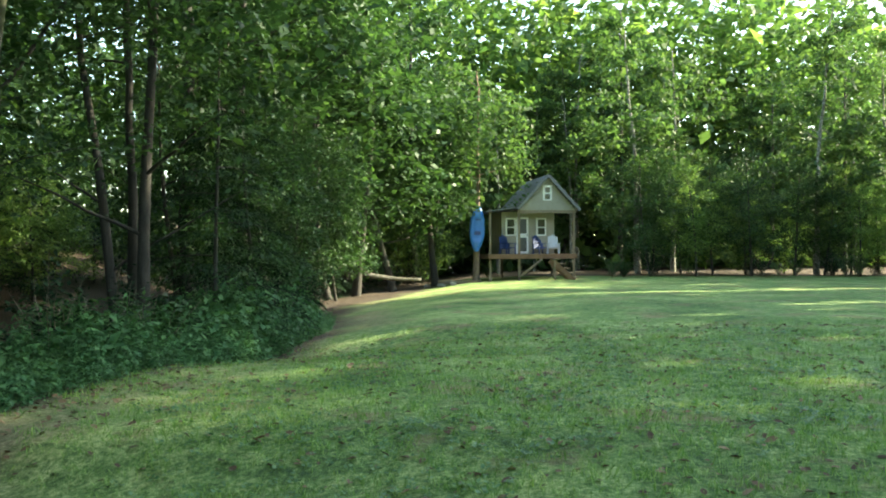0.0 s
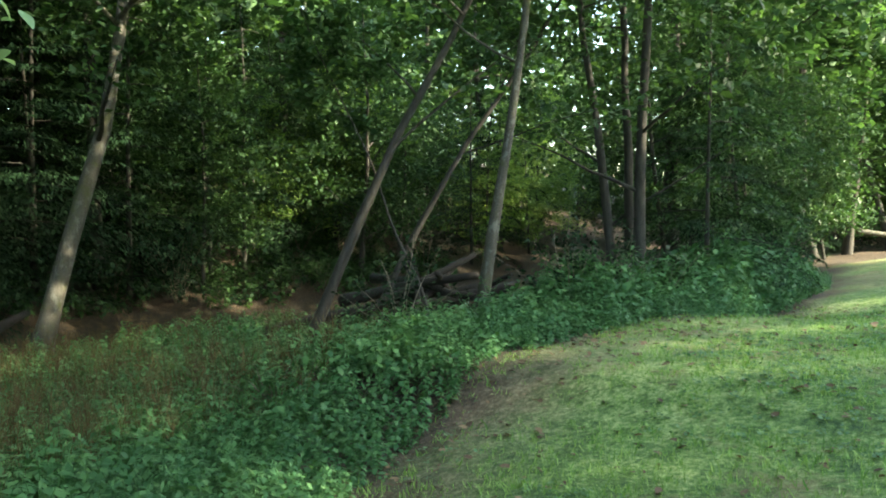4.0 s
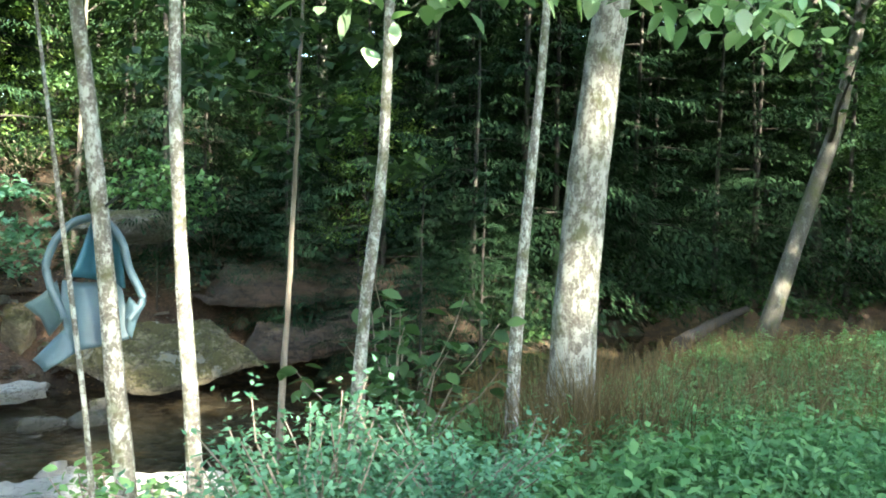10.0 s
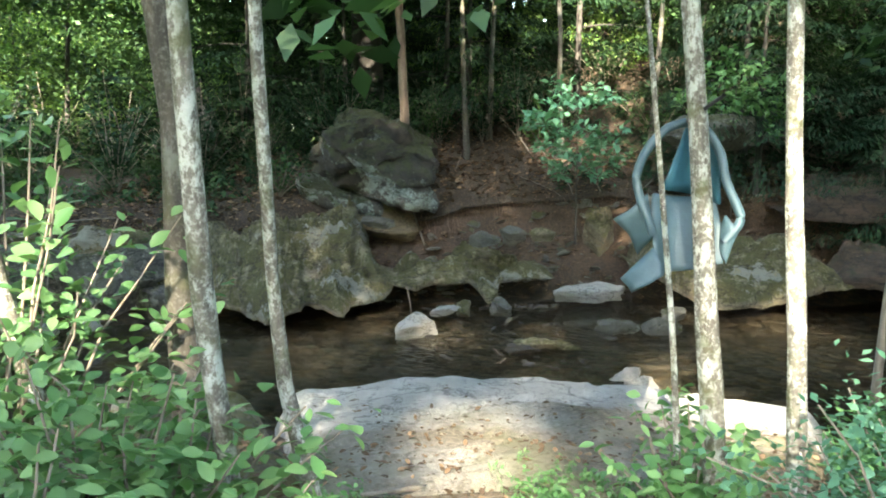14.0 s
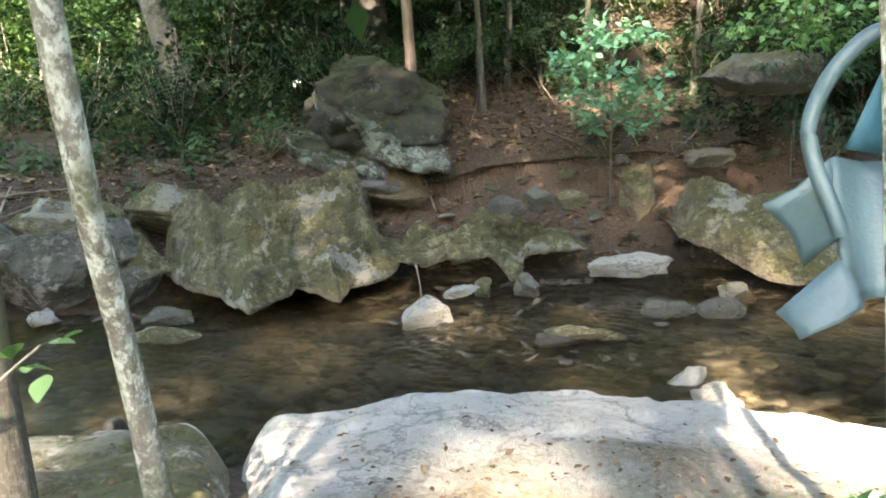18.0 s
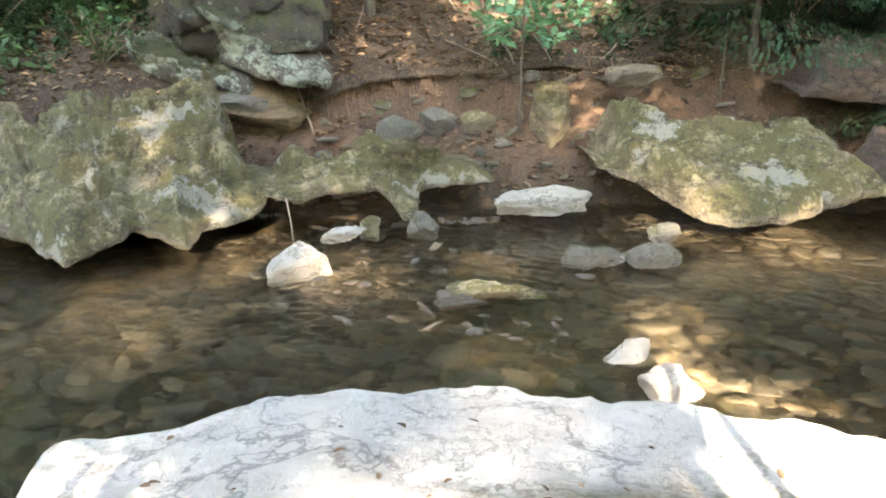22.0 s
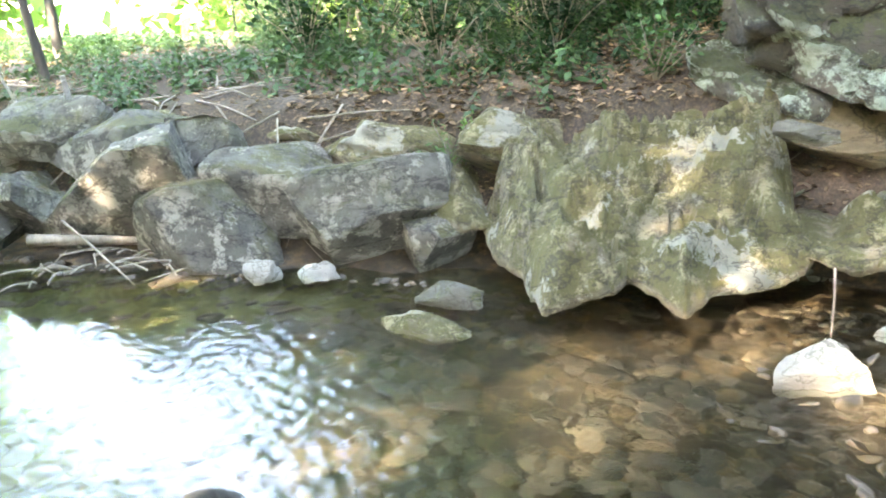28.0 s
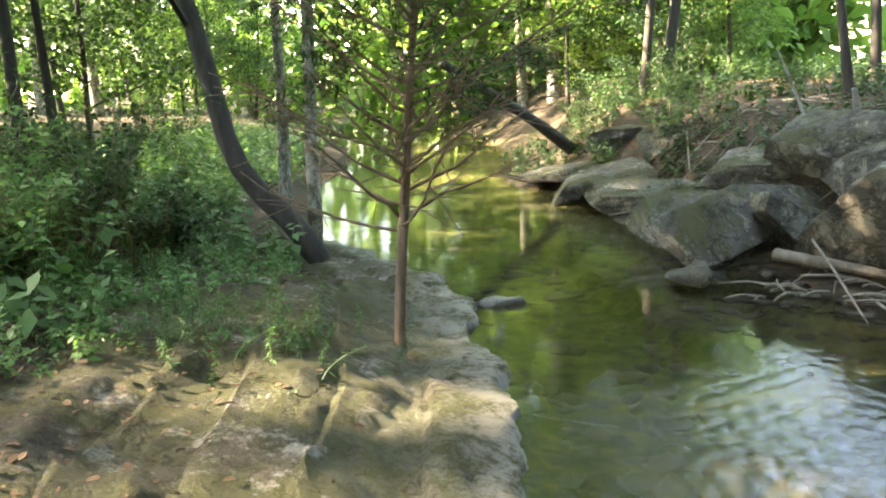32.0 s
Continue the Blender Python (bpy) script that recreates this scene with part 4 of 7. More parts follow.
def crown_shape(rng, centre, spread, tall, count, clump):
    """Centres of clumps through a crown's outer half, with gaps."""
    d = rng.normal(size=(count, 3))
    d /= np.linalg.norm(d, axis=1)[:, None]
    r = rng.uniform(0.35, 1, count) ** 0.7
    c = np.array(centre) + d * r[:, None] * np.array([spread, spread, tall])
    return c, clump * rng.uniform(0.55, 1.3, count)


def tree_parts(seed, height, r0, spread, crown_from, clumps, per, leaf, size, lean=(0, 0), bend=(0, 0), limbs=8, bark=None, sides=9, proto=LEAF4, flat=0.6, tilt=0.55, clump=None, limb_from=None, elbow=None, droop=0.0, end_leaves=True, via=None):
    """Meshes of a trunk, its limbs and the crown of one tree at the origin. lean: how far the top stands off; elbow: a bend near the foot."""
    rng = np.random.default_rng(seed)
    p, r, t = stem((0, 0, 0), (lean[0], lean[1], height), r0, r0 * 0.22, bend, 0.09 * height / 10, seed, 26, sides)
    if via is not None:
        p[:, 2] = np.linspace(0, 1, 26) ** 1.5 * height
        p[0, 2] -= 0.25
    if elbow:
        k = 1 - np.exp(-np.linspace(0, 1, 26) * height / elbow[2])
        p[:, 0] += elbow[0] * k
        p[:, 1] += elbow[1] * k
        t = tube(p, r, sides, 0.03, seed)
    if via is not None:
        w = np.array(via, float)
        for k in (0, 1):
            slope = 0.7 * (w[-1, k] - w[-2, k]) / (w[-1, 2] - w[-2, 2])
            wob = p[:, k] - lean[k] * np.linspace(0, 1, 26)
            p[:, k] = np.interp(p[:, 2], w[:, 2], w[:, k]) + slope * np.maximum(p[:, 2] - w[-1, 2], 0) + wob * np.clip((p[:, 2] - w[-1, 2]) / 3, 0, 1)
        t = tube(p, r, sides, 0.03, seed)
    trunk = mesh_of("trunk", *t, bark)
    mid, tall = (crown_from + height * 1.04) / 2, (height * 1.04 - crown_from) / 2
    ls, ends = [], []
    for k in range(limbs):
        h = rng.uniform(limb_from or crown_from * 0.9, height * 0.92)
        s = h / height * 25
        i = min(int(s), 24)
        at = p[i] + (p[i + 1] - p[i]) * (s - i)
        a = k * 2.4 + rng.uniform(-0.5, 0.5)
        up = rng.uniform(0.15, 0.8) - droop
        L = spread * rng.uniform(0.6, 1.05) * (1.1 - 0.5 * max(0, (h - crown_from) / max(height - crown_from, 0.1)))
        way = np.array([np.cos(a), np.sin(a), up])
        q, tb = limb(at, way / np.linalg.norm(way), L, r0 * 0.32 * (1.15 - s / 25 * 0.7), rng)
        ls.append(mesh_of("limb", *tb, bark))
        ends += [q[-1], q[-2], q[-3]]
    top = p[np.searchsorted(p[:, 2], mid).clip(0, 25)]
    c, rad = crown_shape(rng, (top[0], top[1], mid), spread, tall, clumps, clump or spread * 0.3)
    if ends and end_leaves:
        c = np.concatenate([c, np.array(ends)])
        rad = np.r_[rad, np.full(len(ends), (clump or spread * 0.3) * 0.9)]
    crown = mesh_of("crown", *clump_leaves(c, rad, per, size, rng, proto, tilt, flat), leaf, False)
    return trunk, ls, crown


def plant_tree(meshes, at, label, group="", turn=0, scale=1.0, name="tree", category="tree"):
    root = new(name)
    root.matrix_world = Matrix.LocRotScale(Vector(at), Euler((0, 0, radians(turn))), Vector((scale,) * 3))
    part("trunk", meshes[0], root)
    for me in meshes[1]:
        part("limb", me, root)
    part("crown", meshes[2], root)
    return tagged(root, label, category, group)


def on_land(x, y, sink=0.05):
    return (x, y, float(land(x, y)) - sink)


def near_tree(x, y, height, r, slope, bark, label, seed, crown_from, spread, clumps, leaf=None, size=0.15, per=55, limbs=6, group="trees along the near bank", via=None, **k):
    if via:
        x, y = via[0][:2]
        foot = on_land(x, y)
        k["via"] = [(a - x, b - y, c - foot[2]) for a, b, c in via]
    m = tree_parts(seed, height, r, spread, crown_from, clumps, per, leaf or M_LEAF, size, (slope[0] * height, slope[1] * height), (0, 0), limbs, bark, **k)
    return plant_tree(m, on_land(x, y), label, group)


# how some of the trunks bend on their way up
BENDS = {
    0: [(-7.57, 1.47, -0.9), (-7.63, 1.52, 0.3), (-7.66, 1.6, 1.2), (-7.68, 1.75, 2.4), (-7.68, 1.94, 3.8)],
    1: [(-7.08, 0.8, -0.9), (-7.12, 0.86, 0.3), (-7.15, 0.94, 1.2), (-7.17, 1.06, 2.4), (-7.18, 1.13, 3.4)],
    2: [(-6.15, -0.48, -0.8), (-6.15, -0.47, 0.0), (-6.14, -0.42, 0.7), (-6.12, -0.32, 1.5), (-6.12, -0.29, 2.4)],
    3: [(-4.87, -1.32, -0.7), (-4.88, -1.37, 0.3), (-4.89, -1.42, 1.0), (-4.9, -1.45, 1.7), (-4.91, -1.45, 2.4)],
    4: [(-5.0, -1.62, -0.7), (-5.03, -1.72, 0.3), (-5.05, -1.78, 1.0), (-5.05, -1.85, 1.7), (-5.04, -1.93, 2.4)],
    5: [(-5.0, -1.78, -0.7), (-4.92, -1.84, 0.3), (-4.83, -1.9, 1.0), (-4.78, -1.97, 1.7)],
    6: [(-3.62, -3.0, -0.6), (-3.5, -2.95, 0.0), (-3.37, -2.92, 0.6), (-3.26, -2.86, 1.2), (-3.14, -2.8, 2.0)],
    7: [(-4.3, -3.1, -0.7), (-4.25, -3.17, -0.3), (-4.19, -3.23, 0.1), (-4.15, -3.25, 0.5), (-3.98, -3.14, 0.9), (-3.89, -3.1, 1.4), (-3.8, -3.04, 2.0)],
    9: [(-4.2, -3.73, -0.6), (-4.19, -3.74, 0.0), (-4.18, -3.76, 0.6), (-4.2, -3.76, 1.2), (-4.15, -3.84, 2.0)],
    11: [(-14.2, 7.49, -0.8), (-14.11, 8.04, 1.0), (-13.97, 8.69, 3.0), (-13.95, 9.11, 5.0)],
    12: [(-7.34, 10.13, -0.5), (-7.14, 10.23, 1.0), (-6.9, 10.37, 2.5), (-6.71, 10.5, 4.0)],
    13: [(-9.72, 9.1, -0.6), (-9.14, 9.48, 1.0), (-8.55, 9.86, 2.5), (-7.87, 10.4, 4.0), (-7.32, 10.89, 5.5)],
    14: [(-9.83, 10.96, -0.3), (-9.29, 11.33, 1.0), (-8.56, 11.84, 2.5), (-7.67, 12.49, 4.0)],
    15: [(-7.6, 9.4, -0.4), (-8.1, 9.75, 0.3), (-8.75, 10.0, 1.1), (-9.15, 9.97, 2.2), (-9.81, 9.46, 4.0)],
    16: [(-7.66, 16.13, -0.2), (-7.8, 16.07, 1.5), (-7.93, 16.01, 3.0), (-8.21, 15.89, 5.0)],
    17: [(-7.01, 15.84, -0.2), (-6.97, 15.78, 1.5), (-6.9, 15.75, 3.0), (-6.76, 15.74, 5.0)]}
# trees that stand near the walk: foot, height, girth, lean per metre, bark, crown
for _k, (_x, _y, _h, _r, _ln, _bk, _cf, _sp, _cl, _lb) in enumerate([
        (-7.35, 1.48, 13, 0.225, (0.028, 0.075), M_BARK_GREY, 5.5, 3.8, 50, "big grey-barked tree with mossy streaks beside the creek"),
        (-6.9, 0.76, 8, 0.058, (0.025, 0.085), M_BARK_PALE, 3.6, 2.4, 44, "slender pale lichened tree beside the big grey tree"),
        (-6.15, -0.45, 8, 0.055, (0.0, 0.05), M_BARK_PALE, 3.2, 2.5, 46, "slender lichen-spotted tree above the creek"),
        (-4.85, -1.36, 8, 0.045, (0.005, -0.04), M_BARK_PALE, 3.4, 2.4, 44, "straight pale lichened tree beside the slab"),
        (-5.02, -1.64, 8.5, 0.055, (0.016, -0.094), M_BARK_PALE, 3.4, 2.4, 44, "pale lichened tree with ivy up its trunk"),
        (-5.15, -1.82, 4.6, 0.018, (0.03, -0.13), M_BARK_PALE, 3.4, 0.7, 6, "thin whip of a sapling beside the lichened trees"),
        (-3.97, -3.36, 8, 0.04, (0.03, -0.04), M_BARK_PALE, 3.6, 2.2, 38, "slender white-barked tree leaning over the bank"),
        (-4.5, -3.33, 8, 0.036, (0.045, -0.07), M_BARK_PALE, 3.6, 2.2, 38, "slender white-barked tree bent near its foot"),
        (-3.75, -3.9, 7, 0.04, (0.17, -0.13), M_BARK_PALE, 3.6, 1.7, 20, "grey spotted sapling leaning out of the bushes"),
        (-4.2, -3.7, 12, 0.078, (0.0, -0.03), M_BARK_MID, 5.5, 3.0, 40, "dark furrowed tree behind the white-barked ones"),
        (-8.8, -0.93, 6, 0.035, (0.0, 0.05), M_TWIG, 2.6, 1.6, 14, "thin bare-stemmed sapling at the creek's edge"),
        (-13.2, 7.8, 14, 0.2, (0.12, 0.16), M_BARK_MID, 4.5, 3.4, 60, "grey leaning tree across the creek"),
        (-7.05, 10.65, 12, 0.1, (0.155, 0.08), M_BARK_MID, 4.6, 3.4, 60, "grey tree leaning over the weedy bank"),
        (-9.6, 10.5, 10, 0.1, (0.4, 0.27), M_BARK, 4.5, 3.0, 50, "dark tree leaning far over the creek"),
        (-9.2, 11.45, 9, 0.07, (0.47, 0.28), M_BARK, 4.5, 2.6, 40, "thin dark leaning tree over the logs"),
        (-7.25, 9.72, 5, 0.03, (-0.36, -0.26), M_BARK, 4.0, 1.0, 6, "thin dead sapling leaning across the creek"),
        (-7.5, 17.9, 14, 0.12, (-0.14, -0.055), M_BARK, 4.0, 3.6, 75, "dark leaning tree at the wood's edge"),
        (-6.45, 16.13, 15, 0.15, (0.04, 0.01), M_BARK, 4.0, 4.2, 85, "stout dark tree at the wood's edge"),
        (-7.35, 16.2, 14, 0.11, (-0.01, 0.0), M_BARK, 5.0, 3.6, 60, "second dark stem beside the stout tree"),
        (-2.75, -9.95, 9, 0.06, (0.06, -0.18), M_BARK_GREY, 3.5, 2.2, 40, "grey straight stem beside a curved tree"),
        (-0.15, -13.6, 10, 0.08, (-0.03, -0.02), M_BARK_GREY, 3.2, 2.6, 50, "slim grey tree beside the pool"),
        (2.3, -11.5, 10, 0.085, (0.0, 0.0), M_BARK, 3.0, 3.0, 60, "dark slim tree in the undergrowth"),
        (2.83, -12.6, 9, 0.075, (0.01, 0.01), M_BARK, 2.8, 2.6, 50, "dark slim tree in the undergrowth"),
        (-4.2, -19.3, 11, 0.085, (-0.07, 0.0), M_BARK, 4.5, 1.6, 16, "dark slim tree behind the fallen slabs"),
        (-4.55, -19.5, 11, 0.1, (-0.1, -0.01), M_BARK, 4.5, 1.6, 16, "dark slim tree leaning behind the fallen slabs"),
        (-7.35, -15.5, 9, 0.06, (0.14, 0.0), M_BARK, 7.5, 1.2, 5, "thin dark tree on the low bank"),
        (-7.8, -17.5, 10, 0.07, (0.04, 0.0), M_BARK, 8.5, 1.2, 5, "thin dark tree on the low bank")]):
    _tree = near_tree(_x, _y, _h, _r, _ln, _bk, _lb, 200 + _k, _cf, _sp, _cl, via=BENDS.get(_k), limb_from=min(_cf + 0.9, 0.8 * _h) if _k < 11 else None, **(dict(size=0.085, per=80, proto=LEAF_BIG) if 2 <= _k <= 8 else {}))
    if _k == 1:
        slender_tree = _tree
near_tree(-2.89, -9.62, 8, 0.115, (0.1, 0.02), M_BARK, "dark curved tree sweeping up from the rock shelf", 240, 3.4, 2.4, 50, via=[(-2.95, -9.62, -0.75), (-2.72, -9.58, -0.46), (-2.41, -9.53, -0.17), (-2.24, -9.53, 0.14), (-2.11, -9.57, 0.57), (-1.95, -9.62, 1.09), (-1.85, -9.64, 1.4)])
near_tree(-15.4, -9.3, 15, 0.3, (0.0, -0.03), M_BARK, "stout dark hillside tree above the round rock", 250, 6.0, 3.6, 60, group="trees on the hillside")
near_tree(-12.7, -10.75, 12, 0.19, (-0.01, -0.36), M_BARK_MID, "dark tree leaning back on the hillside", 251, 5.0, 3.2, 50, group="trees on the hillside")
for _k, (_x, _y, _lx, _ly) in enumerate([(-13.55, -7.55, 0.0, -0.03), (-14.6, -6.95, -0.03, -0.06), (-15.3, -6.85, -0.02, 0.02), (-15.5, -5.6, 0.03, -0.02), (-16.0, -4.2, 0.0, 0.05), (-14.9, -9.9, 0.02, -0.05)]):
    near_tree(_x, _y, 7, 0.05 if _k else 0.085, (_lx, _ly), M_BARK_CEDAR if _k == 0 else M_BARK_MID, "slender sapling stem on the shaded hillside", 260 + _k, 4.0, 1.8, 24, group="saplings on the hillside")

def hemlock_parts(seed, height, r0, spread, boughs, per, leaf, size, bark):
    """Meshes of a hemlock: a straight trunk and level boughs that carry flat sprays, drooping at their ends."""
    rng = np.random.default_rng(seed)
    p, r, t = stem((0, 0, 0), (0.15, 0.1, height), r0, r0 * 0.15, (0, 0), 0.05, seed, 20, 7)
    ls, pos, turn = [], [], []
    for k in range(boughs):
        h = 0.5 + (height - 0.9) * (k + rng.uniform(0, 0.8)) / boughs
        a = k * 2.4 + rng.uniform(-0.35, 0.35)
        L = spread * (1 - 0.82 * h / height) * rng.uniform(0.75, 1.15)
        way = np.array([np.cos(a), np.sin(a), 0])
        side = np.array([-way[1], way[0], 0])
        at = np.array([np.interp(h, p[:, 2], p[:, j]) for j in range(3)])
        if k % 4 == 0:
            q = at + way * L * np.linspace(0, 0.95, 6)[:, None] + np.array([0, 0, 1]) * (L * (0.12 * np.linspace(0, 1, 6) - 0.3 * np.linspace(0, 1, 6) ** 2))[:, None]
            ls.append(mesh_of("limb", *tube(q, np.linspace(0.26 * r0, 0.05 * r0, 6), 4), bark))
        n = int(per * max(L / spread, 0.25))
        u = rng.uniform(0.12, 1, n) ** 0.8
        w = rng.uniform(-1, 1, n)
        fan = L * 0.42 * np.sin(np.pi * np.clip(u, 0, 0.97)) ** 0.6
        pos.append(at + way * (L * u)[:, None] + side * (fan * w)[:, None] + np.array([0, 0, 1]) * (L * (0.12 * u - 0.3 * u**2) - 0.06 * L * w**2 + rng.normal(0, 0.025, n))[:, None])
        yaw = a - np.pi / 2 + w * 0.9 + rng.normal(0, 0.25, n)
        dip = -0.25 - 0.3 * u + rng.normal(0, 0.18, n)
        c, q2, d, e, o = np.cos(yaw), np.sin(yaw), np.cos(dip), np.sin(dip), np.zeros(n)
        turn.append(np.stack([c, -q2, o, q2, c, o, o, o, o + 1], -1).reshape(-1, 3, 3) @ np.stack([o + 1, o, o, o, d, -e, o, e, d], -1).reshape(-1, 3, 3))
    pos, turn = np.concatenate(pos), np.concatenate(turn)
    crown = mesh_of("crown", *strew(LEAF_NARROW, pos, turn, size * rng.uniform(0.7, 1.35, len(pos))), leaf, False)
    return mesh_of("trunk", *t, bark), ls, crown


# woods: a handful of trees grown once, then planted many times
WOODS = [
    tree_parts(301, 17, 0.2, 4.4, 3.5, 64, 58, M_LEAF, 0.33, (0.6, 0.2), (0.2, 0.1), 6, M_BARK, 7, clump=0.95, flat=0.5),
    tree_parts(302, 20, 0.23, 4.8, 5.0, 68, 58, M_LEAF, 0.34, (-0.8, 0.4), (0.1, -0.3), 6, M_BARK, 7, clump=1.05, flat=0.5),
    tree_parts(303, 15, 0.16, 3.8, 2.5, 64, 58, M_LEAF_YEL, 0.31, (0.5, -0.6), (-0.2, 0.1), 6, M_BARK_GREY, 7, clump=0.85, flat=0.5),
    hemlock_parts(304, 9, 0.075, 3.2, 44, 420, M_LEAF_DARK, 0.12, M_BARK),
    tree_parts(305, 7, 0.07, 2.3, 0.6, 80, 75, M_LEAF, 0.135, (0.4, 0.3), (0.1, 0.2), 7, M_BARK, 6, limb_from=0.8),
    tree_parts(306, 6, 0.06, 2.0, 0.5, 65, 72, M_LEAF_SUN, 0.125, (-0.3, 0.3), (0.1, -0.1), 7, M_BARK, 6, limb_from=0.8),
]
_made = {}


def wood(k, x, y, turn, scale, label, group):
    if k not in _made:
        _made[k] = plant_tree(WOODS[k], on_land(x, y, 0.15), label, group, turn, scale)
        return _made[k]
    ob = copy_thing(_made[k], Matrix.Identity(4))
    ob.matrix_basis = Matrix.LocRotScale(Vector(on_land(x, y, 0.15)), Euler((0, 0, radians(turn))), Vector((scale,) * 3))
    return tagged(ob, label, "tree", group)


LABELS = ["tall dark-trunked leafy forest tree", "tall slender forest tree with a high crown", "sunlit yellow-green forest tree", "dark hemlock with drooping flat sprays", "small leafy understorey tree", "small understorey tree in the sunlit leaf colour"]
_rng = np.random.default_rng(9)


def field_view(x, y):
    """The open strip through which the sunny field shows past the low bank."""
    return y < -11 and -182 < math.degrees(math.atan2(x + 6.3, y + 3.0)) % -360 < -164


def belt(count, x0, x1, y0, y1, kinds, group, gap=2.2, clear=None, s0=0.8, s1=1.15):
    put, tries = [], 0
    while len(put) < count and tries < count * 40:
        tries += 1
        x, y = _rng.uniform(x0, x1), _rng.uniform(y0, y1)
        if any((x - a) ** 2 + (y - b) ** 2 < gap**2 for a, b in put) or (clear and clear(x, y)) or field_view(x, y):
            continue
        put.append((x, y))
        k = kinds[_rng.integers(len(kinds))]
        wood(k, x, y, _rng.uniform(0, 360), _rng.uniform(s0, s1), LABELS[k], group)


def in_creek(x, y):
    return bool(bank(NEAR, x, y) < 1.0 and bank(FAR, x, y) > -1.2)


# behind the lawn and the playhouse, along its sides, and behind the walk
belt(30, -14, 32, 50, 74, (2, 2, 0, 2), "trees behind the lawn", 2.8)
belt(26, -16, 30, 48, 53, (4, 4, 5), "undergrowth behind the lawn", 1.6, lambda x, y: -3 < x < 8)
belt(9, -11.5, -7.5, 20, 46, (0, 1), "trees between lawn and creek", 2.6, in_creek)
belt(16, -11.5, -6.0, 17, 44, (4, 4, 3), "undergrowth between lawn and creek", 1.8, lambda x, y: in_creek(x, y) or lawn_in(x, y) > -1.6)
# across the creek
belt(8, -34, -20, 14, 46, (2, 2, 0), "trees across the creek", 2.6, in_creek)
belt(12, -27, -15.5, 2, 14, (0, 1, 0), "trees across the creek", 2.2, lambda x, y: bank(FAR, x, y) > -1.8, 0.7, 1.0)
belt(26, -24, -14.5, 2, 13, (3, 3), "hemlocks across the creek", 1.5, lambda x, y: bank(FAR, x, y) > -0.5, 0.8, 1.3)
belt(12, -17.5, -14.0, -2.5, 3, (3, 3), "hemlocks across the creek", 1.1, lambda x, y: bank(FAR, x, y) > -1.0, 0.45, 0.8)
belt(7, -18, -13.5, -11, -5, (3, 3), "hemlocks on the hillside", 1.6, lambda x, y: bank(FAR, x, y) > -3.6, 0.55, 0.85)
belt(24, -25, -15.0, 1.5, 30, (3, 4, 4), "undergrowth across the creek", 1.7, lambda x, y: in_creek(x, y) or bank(FAR, x, y) > -1.5)
belt(7, -36, -20, -11, 2, (0, 1, 2), "trees on the hillside", 3.2)
belt(24, -28, -15.5, -13, 1.5, (4, 3, 5), "undergrowth on the hillside", 1.7, s0=0.5, s1=0.9)
belt(20, -23, -11.5, 15, 42, (5, 5, 4), "undergrowth across the creek", 1.7, in_creek)
# round the pool downstream
belt(22, -28, -10.5, -26, -11.5, (4, 5, 4), "trees on the low bank", 1.8, lambda x, y: bank(FAR, x, y) > -3.5 or x > -12.5 + 0.16 * (y + 11.5))
belt(18, -1, 20, -44, -26, (2, 5, 5, 4), "trees beyond the pool", 2.2, in_creek)
belt(14, -0.5, 16, -30, -9.5, (4, 5, 2, 4), "trees on the near bank of the pool", 2.0, lambda x, y: in_creek(x, y) or bank(NEAR, x, y) < 2.6 or abs(y - 0.32 * x + 7.8) < 2.0)


belt(12, -6.5, -1, -36, -25, (5, 5, 4), "trees beyond the pool", 1.8, lambda x, y: in_creek(x, y) or bank(FAR, x, y) > -1.5 or abs((x + 6.3) + 0.155 * -(y + 3.1)) < 1.6)
belt(14, -24, -15, -34, -22, (4, 5, 5), "trees on the low bank", 2.0)


for _x, _y, _s in ((-13.7, 1.3, 0.4), (-13.3, 0.3, 0.34), (-14.3, 2.4, 0.45), (-14.9, -0.6, 0.4)):
    wood(3, _x, _y, 70 * _x, _s, "young hemlock drooping over the ledges", "hemlocks across the creek")


# far woods: sprays of leaves past counting
def far_woods(name, path, half, low, high, count, size, mat, seed):
    rng = np.random.default_rng(seed)
    e = np.array(path, float)
    t = np.r_[0, np.cumsum(np.linalg.norm(np.diff(e, axis=0), axis=1))]
    u = rng.uniform(0, t[-1], count)
    x, y = np.interp(u, t, e[:, 0]) + rng.normal(0, half, count), np.interp(u, t, e[:, 1]) + rng.normal(0, half, count)
    top = high * (0.78 + 0.22 * np.sin(u * 0.45) + 0.12 * np.sin(u * 1.3 + 1))
    z = land(x, y) + low + (top - low) * rng.uniform(0, 1, count) ** 0.9
    me = mesh_of(name, *strew(LEAF4, np.stack([x, y, z], -1), spin(count, rng, 0.7), size * rng.uniform(0.6, 1.4, count)), mat, False)
    return tagged(new(name, me), "dense green leaves of the far woods", "woods", kind="stuff")


